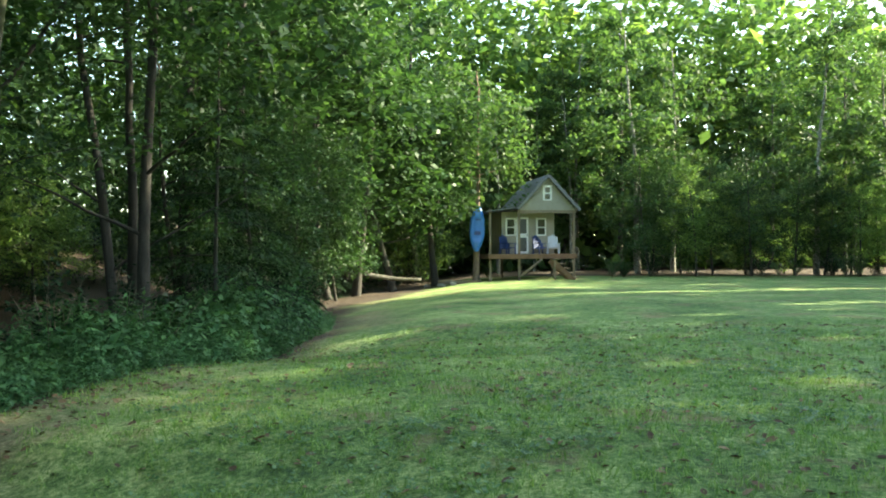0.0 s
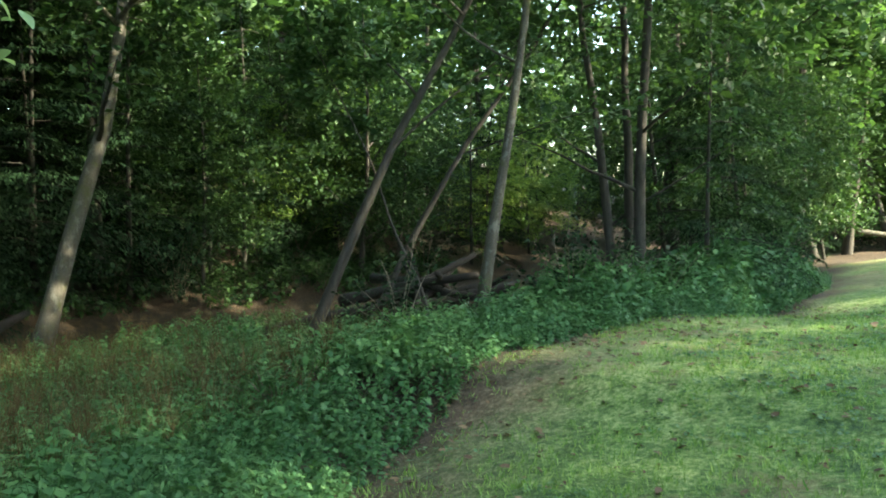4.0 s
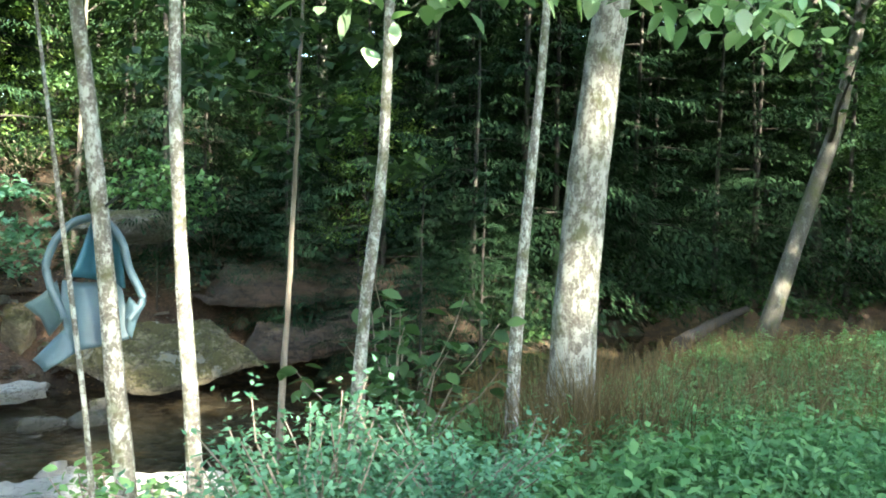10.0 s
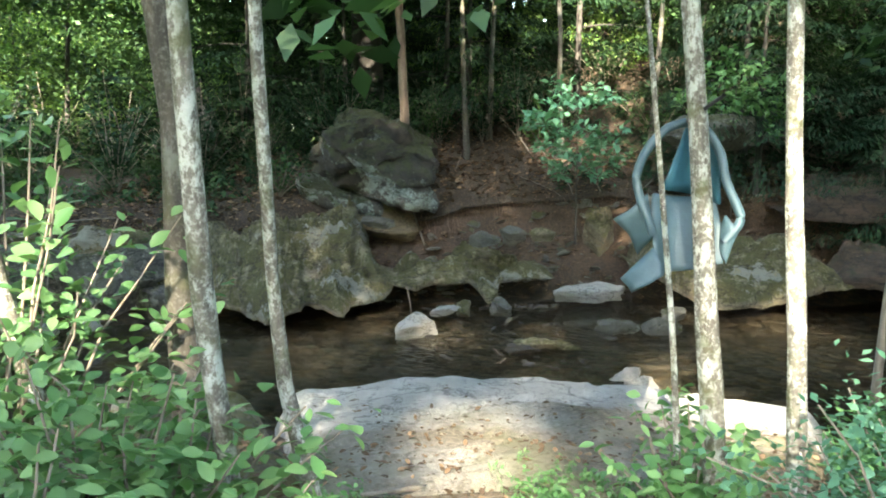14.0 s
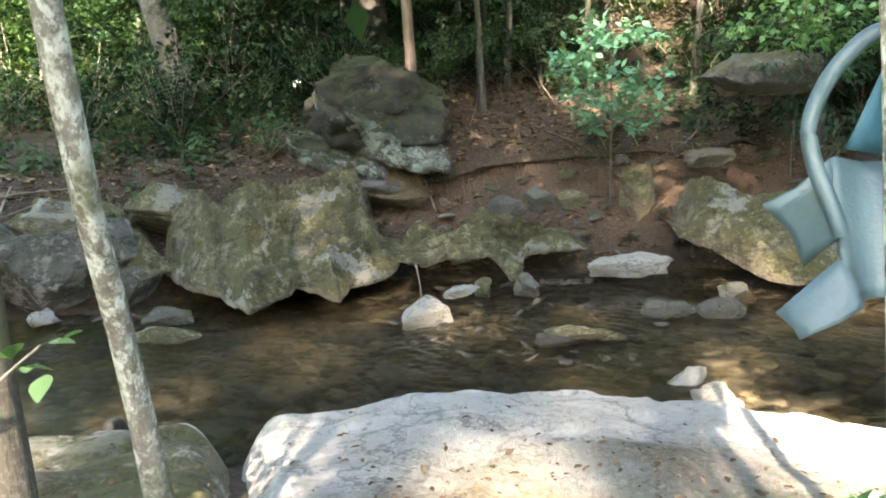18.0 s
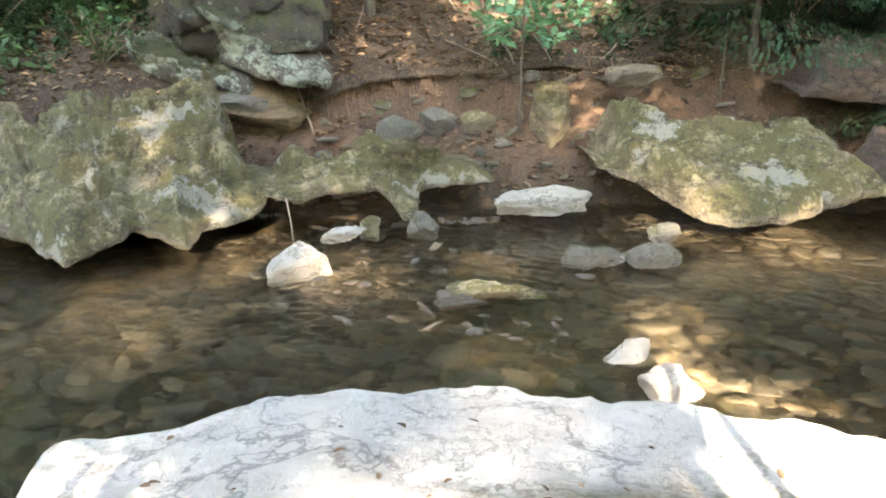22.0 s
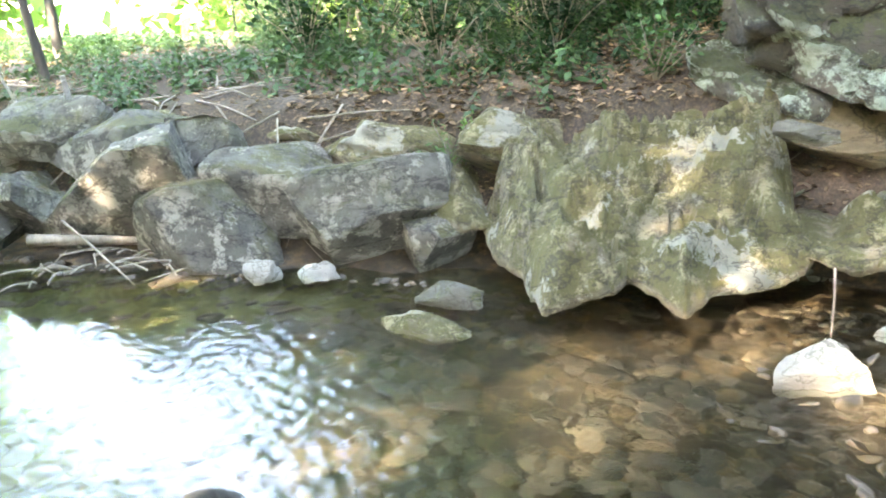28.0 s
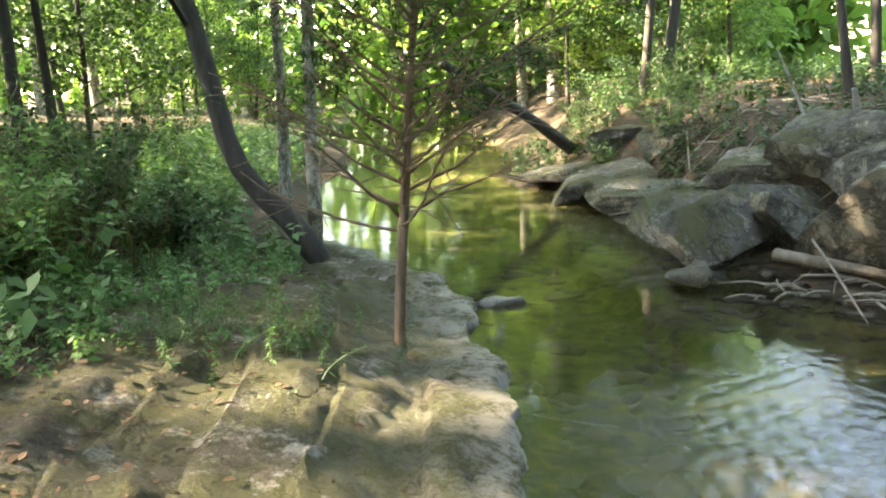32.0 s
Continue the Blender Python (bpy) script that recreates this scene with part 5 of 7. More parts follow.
# The leaf_sunlit stretches carry their sunlight in the leaf colour.
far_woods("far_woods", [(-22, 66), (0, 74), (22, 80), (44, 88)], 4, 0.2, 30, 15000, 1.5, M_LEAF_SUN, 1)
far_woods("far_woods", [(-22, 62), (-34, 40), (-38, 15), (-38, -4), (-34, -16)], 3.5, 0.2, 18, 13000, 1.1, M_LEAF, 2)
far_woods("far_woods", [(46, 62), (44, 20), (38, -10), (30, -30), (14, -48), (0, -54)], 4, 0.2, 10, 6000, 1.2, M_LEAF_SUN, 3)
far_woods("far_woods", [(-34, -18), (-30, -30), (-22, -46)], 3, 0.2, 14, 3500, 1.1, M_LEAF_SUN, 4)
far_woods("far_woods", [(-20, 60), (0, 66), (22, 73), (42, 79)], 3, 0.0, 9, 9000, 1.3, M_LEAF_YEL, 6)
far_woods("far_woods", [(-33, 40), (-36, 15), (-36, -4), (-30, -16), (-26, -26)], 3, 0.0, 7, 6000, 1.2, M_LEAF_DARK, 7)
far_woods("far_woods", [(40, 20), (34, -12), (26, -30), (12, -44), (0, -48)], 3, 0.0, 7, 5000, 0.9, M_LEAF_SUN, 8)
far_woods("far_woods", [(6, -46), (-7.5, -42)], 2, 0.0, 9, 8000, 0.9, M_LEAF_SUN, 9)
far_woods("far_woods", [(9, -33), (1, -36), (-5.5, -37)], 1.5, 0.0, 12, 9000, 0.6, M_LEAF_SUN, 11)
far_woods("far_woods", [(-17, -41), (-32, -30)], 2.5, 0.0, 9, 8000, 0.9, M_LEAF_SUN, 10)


def canopy(name, x0, x1, y0, y1, low, high, count, size, mat, label, seed, clear=None):
    """A closed roof or stand of leaves; several are added only to block light."""
    rng = np.random.default_rng(seed)
    x, y = rng.uniform(x0, x1, count), rng.uniform(y0, y1, count)
    z = land(x, y) + low + (high - low) * rng.uniform(0, 1, count)
    keep = (lump(x, y, 1.6, seed) + 0.6 * lump(x + z, y - z, 0.9, seed + 1)) > -0.55
    if clear:
        keep &= ~clear(x, y, z)
    p = np.stack([x, y, z], -1)[keep]
    return tagged(new(name, mesh_of(name, *strew(LEAF4, p, spin(len(p), rng, 0.5), size * rng.uniform(0.6, 1.4, len(p))), mat, False)), label, "woods", kind="stuff")


def shaft(x, y, z, across, half, x0, x1):
    """The gap that lets the sun down on the ground between x0 and x1."""
    return (np.abs(y - 0.325 * x + across + 0.3 * half * lump(x, z, 0.5, 78)) < half) & (z > (x - x1) / 1.717 - 0.8) & (z < (x - x0) / 1.717 - 0.8)


canopy("forest_canopy", -38, -14, 1.5, 17, 7.5, 16, 13000, 0.6, M_LEAF, "closed leafy canopy of the woods across the creek", 31)
# Two roofs added to keep sun and sky off the ground below.
canopy("forest_canopy", -13.5, -6.0, 1.0, 9.5, 6.5, 12, 3600, 0.45, M_LEAF, "added leaf roof shading the creek bar", 45)
canopy("forest_canopy", -11.5, -4.2, 5.5, 18, 6.5, 13, 2300, 0.5, M_LEAF, "added leaf roof shading the woods beside the lawn", 46)
canopy("forest_canopy", -40, -19, 17, 50, 5, 18, 13000, 0.6, M_LEAF, "leafy canopy of the woods up the creek", 36)
# Overhead leaves, packed close to darken the hillside beneath them.
canopy("forest_canopy", -36, -14, -14, 1.5, 6.5, 13, 24000, 0.55, M_LEAF, "leafy canopy of the hillside woods, thickened to darken it", 32)
canopy("forest_canopy", -16, 36, 55, 82, 4, 24, 26000, 0.8, M_LEAF_YEL, "leafy canopy of the woods behind the lawn", 33, lambda x, y, z: y < 57 + 0.325 * (x + 5))
canopy("overhanging_leaves", -3.4, 0.1, 40.2, 43, 3.2, 9, 1100, 0.34, M_LEAF, "leafy boughs hanging over the playhouse roof", 44)
canopy("forest_canopy", -11, -4.5, 22, 47, 6, 17, 2400, 0.5, M_LEAF, "leafy canopy between lawn and creek", 34)
# Holes cut through the added leaves to place the patches of sun.
GAPS = [(0.82, 0.36, -8.6, -6.4), (1.15, 0.36, -6.1, -4.8), (-0.7, 0.5, -8.6, -6.2), (2.35, 0.24, -10.8, -8.4), (5.8, 0.5, -6.0, -3.8), (4.3, 0.28, -6.2, -4.2), (-5.5, 0.22, -5.0, -4.1), (0.4, 0.6, -18.6, -16.4)]
STREAKS = [(-27.5, 0.8, 0.0, 16.0), (-19.5, 0.6, 6.5, 18.0)]


def gaps(x, y, z, more=0.0):
    """Leaves cut away so sun reaches the slab, riffle, shelf and lawn's edge."""
    out = np.zeros(len(x), bool)
    for g in GAPS:
        out |= shaft(x, y, z, g[0], g[1] + more, g[2] - more, g[3] + more)
    return out & (lump(x, y + z, 0.9, 77) > -0.8)


def streaks(x, y, z):
    return gaps(x, y, z, 0.15) | shaft(x, y, z, *STREAKS[0]) | shaft(x, y, z, *STREAKS[1])


# Sun blockers: leaves without trunks, added out of view beside the lawn.
canopy("forest_canopy", 24, 40, -1.5, 18, 1, 27, 12500, 1.1, M_LEAF, "unseen tall stand of leaves added to keep sun off the lawn", 35, streaks)
canopy("forest_canopy", 24, 40, 18, 43, 1, 27, 15500, 1.1, M_LEAF, "unseen leaves added to shade the lawn", 36, streaks)
canopy("forest_canopy", 24, 40, 43, 54, 1, 14, 5000, 1.1, M_LEAF, "leaves added to shade the lawn's far corner", 37, streaks)
# Leaves added overhead to block skylight from the far bank.
canopy("forest_canopy", -7.0, -2.0, -9, 3.5, 5.5, 10, 2300, 0.42, M_LEAF, "added leaf roof over the near bank, blocking the sky", 38, gaps)
# This roof's sunlit look is in its leaf colour.
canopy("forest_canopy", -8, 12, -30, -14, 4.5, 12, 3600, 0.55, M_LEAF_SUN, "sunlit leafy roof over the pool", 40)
# More added roofs: they shade the shelf, the far bank and the hillside.
canopy("forest_canopy", -3.0, 8, -12, -4.2, 3.2, 10, 5200, 0.42, M_LEAF, "added leaf roof shading the shelf and its woods", 43, gaps)
canopy("forest_canopy", -20, -10.6, -18, -6.5, 3.2, 9, 9000, 0.45, M_LEAF, "added leaf roof blocking the sky over the far bank", 42)
canopy("forest_canopy", -18, -12.6, -12, -5.6, 3.4, 6.5, 5600, 0.4, M_LEAF, "low leaf roof added to shade the hillside", 41)


# ---- the playhouse on posts ----
def siding_material():
    m, n, l, b = material("cream_siding")
    col = ramp(m, noise_tex(m, 3, 6), [(0.3, (0.28, 0.26, 0.21)), (0.7, (0.36, 0.335, 0.28))])
    l.new(col, b.inputs["Base Color"])
    b.inputs["Roughness"].default_value = 0.75
    return m


M_SIDING = siding_material()
M_WHITE = plain("white_trim", (0.78, 0.78, 0.75), 0.5, vary=0.06)
M_SHINGLE = plain("grey_shingle", (0.16, 0.165, 0.17), 0.9, vary=0.35, scale=20)
M_DECK = plain("weathered_deck_wood", (0.17, 0.095, 0.055), 0.8, vary=0.3, scale=5)
M_POST = plain("pale_post_wood", (0.2, 0.155, 0.105), 0.8, vary=0.25, scale=6)
M_SCREEN = plain("dark_screen", (0.05, 0.055, 0.05), 0.4, vary=0.3)
M_BLUE = plain("blue_kayak_plastic", (0.03, 0.16, 0.5), 0.35, vary=0.15, scale=3)
M_BLUE_DARK = plain("dark_blue_plastic", (0.02, 0.05, 0.17), 0.45, vary=0.2)
M_CHAIR = plain("pale_grey_plastic", (0.5, 0.54, 0.6), 0.45, vary=0.08)
M_BLACK = plain("black_rubber", (0.02, 0.02, 0.02), 0.6)
M_TEAL = plain("faded_teal_plastic", (0.05, 0.094, 0.112), 0.5, vary=0.18, scale=5)
M_TEAL_DEEP = plain("deep_teal_plastic", (0.03, 0.115, 0.16), 0.45, vary=0.2, scale=5)
m_glass, _gn, _gl, _gb = material("window_glass")
_gb.inputs["Base Color"].default_value = (0.02, 0.025, 0.025, 1)
_gb.inputs["Roughness"].default_value = 0.08


def playhouse(at, turn):
    root = tagged(new("playhouse"), "small cream-sided playhouse with a grey gable roof on wooden posts", "playhouse")
    root.matrix_world = pose(*at, 0, 0, turn)
    D, B, A = 1.3, 3.4, 5.3            # deck, beam and ridge heights
    # deck boards and frame
    for k in range(33):
        part("deck_board", boxed(-1.6 + 0.14 * k, -1.6 + 0.14 * k + 0.128, -0.1, 4.3, D - 0.04, D, 0.006), root, mat=M_DECK)
    for y0, y1 in ((-0.14, -0.1), (4.3, 4.34)):
        part("rim_joist", boxed(-1.62, 3.04, y0, y1, D - 0.24, D + 0.005, 0.005), root, mat=M_DECK)
    for x in (-1.6, 3.0):
        part("side_joist", boxed(x, x + 0.04, -0.1, 4.3, D - 0.24, D - 0.045, 0.004), root, mat=M_DECK)
    for x, y, top in ((0, 0, B), (2.9, 0, B), (-1.5, 0.1, B + 0.25), (0, 4.2, D - 0.05), (2.9, 4.2, B), (-1.5, 4.2, D - 0.05)):
        part("post", boxed(x - 0.055, x + 0.055, y - 0.055, y + 0.055, -0.25, top, 0.01), root, mat=M_POST)
    b = bmesh.new()
    box(b, -0.05, 0.05, -0.03, 0.03, 0, 1.42, 0.008)
    part("brace", b, root, at=pose(0.06, -0.15, 0.18, 0, 52, 0), mat=M_POST)
    part("beam", boxed(-0.1, 3.0, -0.06, 0.06, B, B + 0.16, 0.008), root, mat=M_POST)
    # the house behind the porch
    part("front_wall", boxed(-0.55, 2.1, 1.2, 1.3, D, B + 0.12), root, mat=M_SIDING)
    part("side_wall", boxed(-0.65, -0.55, 1.2, 4.2, D, B + 0.12), root, mat=M_SIDING)
    part("side_wall", boxed(2.1, 2.2, 1.2, 4.2, D, B + 0.12), root, mat=M_SIDING)
    part("back_wall", boxed(-0.55, 2.1, 4.1, 4.2, D, B + 0.12), root, mat=M_SIDING)
    # lapped boards of the gable
    slope = (A - B - 0.1) / 1.62
    for k in range(11):
        z = B + 0.16 + 0.145 * k
        w = (A - 0.12 - z) / slope
        if w > 0.08:
            part("gable_board", boxed(1.5 - w, 1.5 + w, -0.045 - 0.006, 0.03, z, z + 0.152, 0.004), root, mat=M_SIDING)
    win = part("window", boxed(1.25, 1.72, -0.09, -0.05, 4.05, 4.85, 0.01), root, mat=M_WHITE)
    for z in (4.12, 4.47):
        part("pane", boxed(1.35, 1.62, -0.1, -0.085, z, z + 0.27), win, mat=m_glass)
    # roof: two sheets of shingle courses and a lean-to
    for side in (-1, 1):
        r = part("roof", boxed(0, 2.42, -0.45, 4.6, -0.03, 0.03, 0.006), root, at=Matrix.Translation((1.5, 0, A + 0.03)) @ (pose(0, 0, 0, 0, 47, 0) if side > 0 else pose(0, 0, 0, 0, 133, 0)), mat=M_SHINGLE)
        for k in range(9):
            part("shingle_course", boxed(0.26 * k, 0.26 * k + 0.28, -0.46, 4.61, 0.032 if side > 0 else -0.05, 0.05 if side > 0 else -0.032, 0.003), r, mat=M_SHINGLE)
        part("bargeboard", boxed(0.02, 2.4, -0.48, -0.455, -0.11, 0.025, 0.004), root, at=Matrix.Translation((1.5, 0, A + 0.02)) @ (pose(0, 0, 0, 0, 47, 0) if side > 0 else pose(0, 0, 0, 0, 133, 0)), mat=M_SHINGLE)
    part("lean_to_roof", boxed(-1.75, 0.1, -0.1, 4.4, -0.03, 0.03, 0.006), root, at=pose(0, 0, 3.72, 0, -8, 0), mat=M_SHINGLE)
    # screen door, window
    door = part("door", boxed(0.12, 0.78, 1.15, 1.195, D + 0.02, D + 1.95, 0.008), root, mat=M_WHITE)
    part("screen", boxed(0.23, 0.67, 1.13, 1.148, D + 1.08, D + 1.84), door, mat=M_SCREEN)
    part("screen", boxed(0.23, 0.67, 1.13, 1.148, D + 0.14, D + 0.86), door, mat=M_SCREEN)
    part("door_handle", boxed(0.7, 0.73, 1.1, 1.15, D + 0.93, D + 1.05, 0.005), door, mat=M_BLACK)
    for x0 in (1.2, -0.45):
        w = part("window", boxed(x0, x0 + 0.55, 1.15, 1.195, D + 0.95, D + 1.9, 0.008), root, mat=M_WHITE)
        part("pane", boxed(x0 + 0.09, x0 + 0.46, 1.13, 1.148, D + 1.44, D + 1.82), w, mat=m_glass)
        part("pane", boxed(x0 + 0.09, x0 + 0.46, 1.13, 1.148, D + 1.03, D + 1.38), w, mat=m_glass)
    # side steps down to the lawn
    for k in range(5):
        part("tread", boxed(1.65 + 0.25 * k, 1.95 + 0.25 * k, -0.95, -0.18, D - 0.27 - 0.235 * k, D - 0.235 - 0.235 * k, 0.006), root, mat=M_POST)
    for y in (-0.97, -0.2):
        part("stringer", boxed(0, 1.75, y, y + 0.045, -0.22, 0.0, 0.006), root, at=pose(1.62, 0, D - 0.27, 0, 43, 0), mat=M_DECK)
    part("step_post", boxed(1.58, 1.66, -0.98, -0.9, -0.2, D - 0.2, 0.006), root, mat=M_POST)
    return root


HOUSE_AT, HOUSE_TURN = (1.24, 43.7, float(land(2.3, 43.9)) + 0.02), 11
house = playhouse(HOUSE_AT, HOUSE_TURN)
_hm = pose(*HOUSE_AT, 0, 0, HOUSE_TURN)


def chair(at, mat, label):
    """A low slatted garden chair."""
    root = tagged(new("garden_chair"), label, "chair", "chairs on the porch")
    root.matrix_world = at
    for k in range(5):
        part("seat_slat", boxed(-0.27, 0.27, -0.28 + 0.11 * k, -0.185 + 0.11 * k, 0.34 - 0.02 * k, 0.36 - 0.02 * k, 0.004), root, mat=mat)
    for k in range(5):
        h = 0.66 + 0.06 * (2 - abs(k - 2))
        part("back_slat", boxed(-0.25 + 0.104 * k, -0.155 + 0.104 * k, 0, 0.02, 0, h, 0.004), root, at=pose(0, 0.24, 0.28, -18, 0, 0), mat=mat)
    for x in (-0.32, 0.26):
        part("arm", boxed(x - 0.03, x + 0.09, -0.36, 0.36, 0.54, 0.56, 0.006), root, mat=mat)
        part("front_leg", boxed(x, x + 0.05, -0.3, -0.24, 0, 0.54, 0.004), root, mat=mat)
        part("back_leg", boxed(x, x + 0.05, 0.25, 0.31, 0, 0.54, 0.004), root, mat=mat)
    return root


chair(_hm @ pose(1.95, 0.5, 1.3, 0, 0, -10), M_CHAIR, "pale grey slatted garden chair on the porch")
chair(_hm @ pose(1.35, 0.75, 1.3, 0, 0, 20), M_BLUE_DARK, "dark blue slatted garden chair beside the screen door")
chair(_hm @ pose(-0.45, 0.65, 1.3, 0, 0, 25), M_BLUE_DARK, "dark blue garden chair on the side of the porch")


def kayak(at):
    """A small sit-on kayak, hull along z."""
    root = tagged(new("kayak"), "bright blue plastic kayak hung upright beside the playhouse", "kayak")
    root.matrix_world = at
    L, N, S = 2.3, 22, 16
    v = []
    for i in range(N + 1):
        s = i / N
        w = 0.41 * max(np.sin(np.pi * (0.03 + 0.94 * s)), 0.0) ** 0.6
        for j in range(S):
            a = 2 * np.pi * j / S
            x, y = np.cos(a) * w, np.sin(a) * (0.11 if np.sin(a) > 0 else 0.17) * (w / 0.41) ** 0.5
            if np.sin(a) < -0.2 and abs(np.cos(a)) < 0.7 and 0.25 < s < 0.75:
                y += 0.1
            v.append((x, y, L * s))
    f = [(i * S + j, i * S + (j + 1) % S, (i + 1) * S + (j + 1) % S, (i + 1) * S + j) for i in range(N) for j in range(S)]
    f += [tuple(range(S))[::-1], tuple(N * S + j for j in range(S))]
    part("hull", mesh_of("hull", v, f, M_BLUE), root)
    part("seat", boxed(-0.17, 0.17, -0.13, -0.06, 0.85, 1.05, 0.03), root, mat=M_BLUE_DARK)
    part("hatch", boxed(-0.13, 0.13, -0.16, -0.12, 1.6, 1.66, 0.015), root, mat=M_BLUE_DARK)
    part("rope", mesh_of("rope", *tube([(0, 0, 2.25), (0, 0.02, 2.6), (0, 0.1, 2.85)], [0.012] * 3, 5), M_TWIG), root)
    return root


kayak(Matrix.Translation((-0.96, 43.5, 1.28)) @ pose(0, 0, 0, 0, 3, 12))
_m = tree_parts(410, 11, 0.16, 3.2, 3.4, 60, 34, M_LEAF_YEL, 0.3, (0.4, 0.2), (0, 0), 6, M_BARK_CEDAR, 8)
plant_tree(_m, on_land(-1.0, 43.95), "brown-trunked tree holding the kayak beside the playhouse", "trees beside the playhouse")
for _k, (_x, _y, _lx) in enumerate([(-5.0, 41.4, -0.25), (-6.4, 38.4, 0.1), (-7.4, 37.2, -0.35), (-3.1, 44.5, -0.12)]):
    near_tree(_x, _y, 11, 0.17, (_lx, 0.05), M_BARK, "dark leaning tree at the lawn's corner", 420 + _k, 2.6, 4.0, 75, M_LEAF, 0.34, 34, group="trees beside the playhouse")
# timber edging and pale stones under the kayak
part_of = tagged(new("timber_edging", bm_mesh("timber_edging", boxed(-1.1, 1.1, -0.1, 0.1, -0.08, 0.14, 0.02), M_POST)), "pale squared timber lying by the playhouse", "timber")
part_of.matrix_world = pose(-1.8, 42.9, float(land(-1.8, 42.9)) + 0.05, 0, 0, 8)
for _k, (_x, _y, _s) in enumerate([(-2.7, 42.6, 0.5), (-3.4, 42.8, 0.4), (-2.1, 42.4, 0.35)]):
    boulder("stone", (_x, _y, float(land(_x, _y)) + 0.08), (_s, _s * 0.8, _s * 0.6), 20 * _k, 440 + _k, M_PALE, "pale stone beside the timber edging", 0, 0, "stone", "stones by the playhouse", sub=3)


# ---- the slide caught in the trees ----
def sheet(rows, thick):
    """A moulded sheet through rows of points, given thickness."""
    r = np.array(rows, float)
    n, k = r.shape[:2]
    b = bmesh.new()
    vs = [b.verts.new(p) for p in r.reshape(-1, 3)]
    for i in range(n - 1):
        for j in range(k - 1):
            b.faces.new((vs[i * k + j], vs[i * k + j + 1], vs[(i + 1) * k + j + 1], vs[(i + 1) * k + j]))
    bmesh.ops.subdivide_edges(b, edges=b.edges[:], cuts=2, use_grid_fill=True, smooth=1.0)
    bmesh.ops.solidify(b, geom=b.faces[:], thickness=thick)
    return b


def rail(points, r):
    p = np.array(points, float)
    t = np.linspace(0, len(p) - 1, 40)
    q = np.stack([np.interp(t, np.arange(len(p)), p[:, k]) for k in range(3)], -1)
    for _ in range(6):
        q[1:-1] = (q[:-2] + 2 * q[1:-1] + q[2:]) / 4
    return mesh_of("rail", *tube(q, [r] * 40, 8), M_TEAL)


slide = tagged(new("play_slide"), "faded teal plastic slide section hung crooked between saplings", "slide")
slide.matrix_world = look((-5.24, -1.895, 0.835), (-1.21, -1.05, 0.835)) @ pose(0, 0, 0, -90, 0, 0) @ pose(0, 0, 0, 0, 0, 180) @ Matrix.Diagonal((1.0, 1.0, 1.0, 1))
# local: x to the viewer's right, z up, -y towards the viewer
part("rail", rail([(0.02, -0.02, 0.33), (-0.06, -0.04, 0.31), (-0.14, -0.06, 0.22), (-0.185, -0.07, 0.1), (-0.16, -0.09, 0.0), (-0.12, -0.11, -0.09), (-0.1, -0.12, -0.15)], 0.02), slide)
part("rail", rail([(0.02, -0.02, 0.33), (0.11, -0.02, 0.3), (0.17, -0.03, 0.2), (0.19, -0.05, 0.08), (0.23, -0.07, 0.0), (0.265, -0.08, -0.08), (0.19, -0.1, -0.17)], 0.02), slide)
part("chute", sheet([[(-0.11, 0.02, 0.02), (-0.03, 0.1, 0.0), (0.06, 0.11, 0.0), (0.16, 0.04, 0.0)], [(-0.12, -0.06, -0.1), (-0.03, 0.04, -0.1), (0.06, 0.05, -0.1), (0.18, -0.05, -0.1)], [(-0.1, -0.11, -0.2), (-0.03, -0.02, -0.22), (0.06, -0.01, -0.22), (0.19, -0.08, -0.2)], [(-0.09, -0.15, -0.31), (-0.02, -0.07, -0.31), (0.06, -0.06, -0.3), (0.19, -0.11, -0.26)]], 0.012), slide, mat=M_TEAL, smooth=True)
part("back_panel", sheet([[(0.02, 0.02, 0.31), (0.06, 0.07, 0.31), (0.12, 0.05, 0.28), (0.16, 0.0, 0.2)], [(-0.02, 0.05, 0.18), (0.05, 0.11, 0.18), (0.12, 0.08, 0.16), (0.17, 0.0, 0.1)], [(-0.07, 0.06, 0.04), (0.04, 0.13, 0.02), (0.11, 0.1, 0.01), (0.18, 0.0, -0.02)]], 0.012), slide, "deep blue-green inner panel", mat=M_TEAL_DEEP, smooth=True)
part("wing", sheet([[(-0.27, -0.06, -0.085), (-0.2, -0.08, -0.04), (-0.13, -0.08, 0.03)], [(-0.2, -0.04, -0.15), (-0.16, -0.06, -0.12), (-0.11, -0.08, -0.08)], [(-0.16, -0.03, -0.24), (-0.13, -0.06, -0.2), (-0.1, -0.1, -0.16)]], 0.012), slide, mat=M_TEAL, smooth=True)
part("lip", sheet([[(-0.1, -0.12, -0.2), (-0.15, -0.12, -0.25), (-0.235, -0.12, -0.34)], [(-0.06, -0.15, -0.26), (-0.11, -0.17, -0.31), (-0.2, -0.16, -0.365)], [(-0.05, -0.16, -0.31), (-0.1, -0.18, -0.34), (-0.185, -0.17, -0.39)]], 0.012), slide, mat=M_TEAL, smooth=True)
part("wing", sheet([[(0.2, -0.06, -0.06), (0.23, -0.09, -0.1), (0.25, -0.08, -0.11)], [(0.18, -0.05, -0.12), (0.2, -0.1, -0.17), (0.22, -0.09, -0.18)], [(0.17, -0.06, -0.2), (0.19, -0.1, -0.24), (0.2, -0.1, -0.26)]], 0.012), slide, mat=M_TEAL, smooth=True)
part("strap", mesh_of("strap", *tube([(0.02, -0.02, 0.33), (0.1, -0.3, 0.4), (0.12, -0.6, 0.42)], [0.008] * 3, 5), M_BLACK), slide)


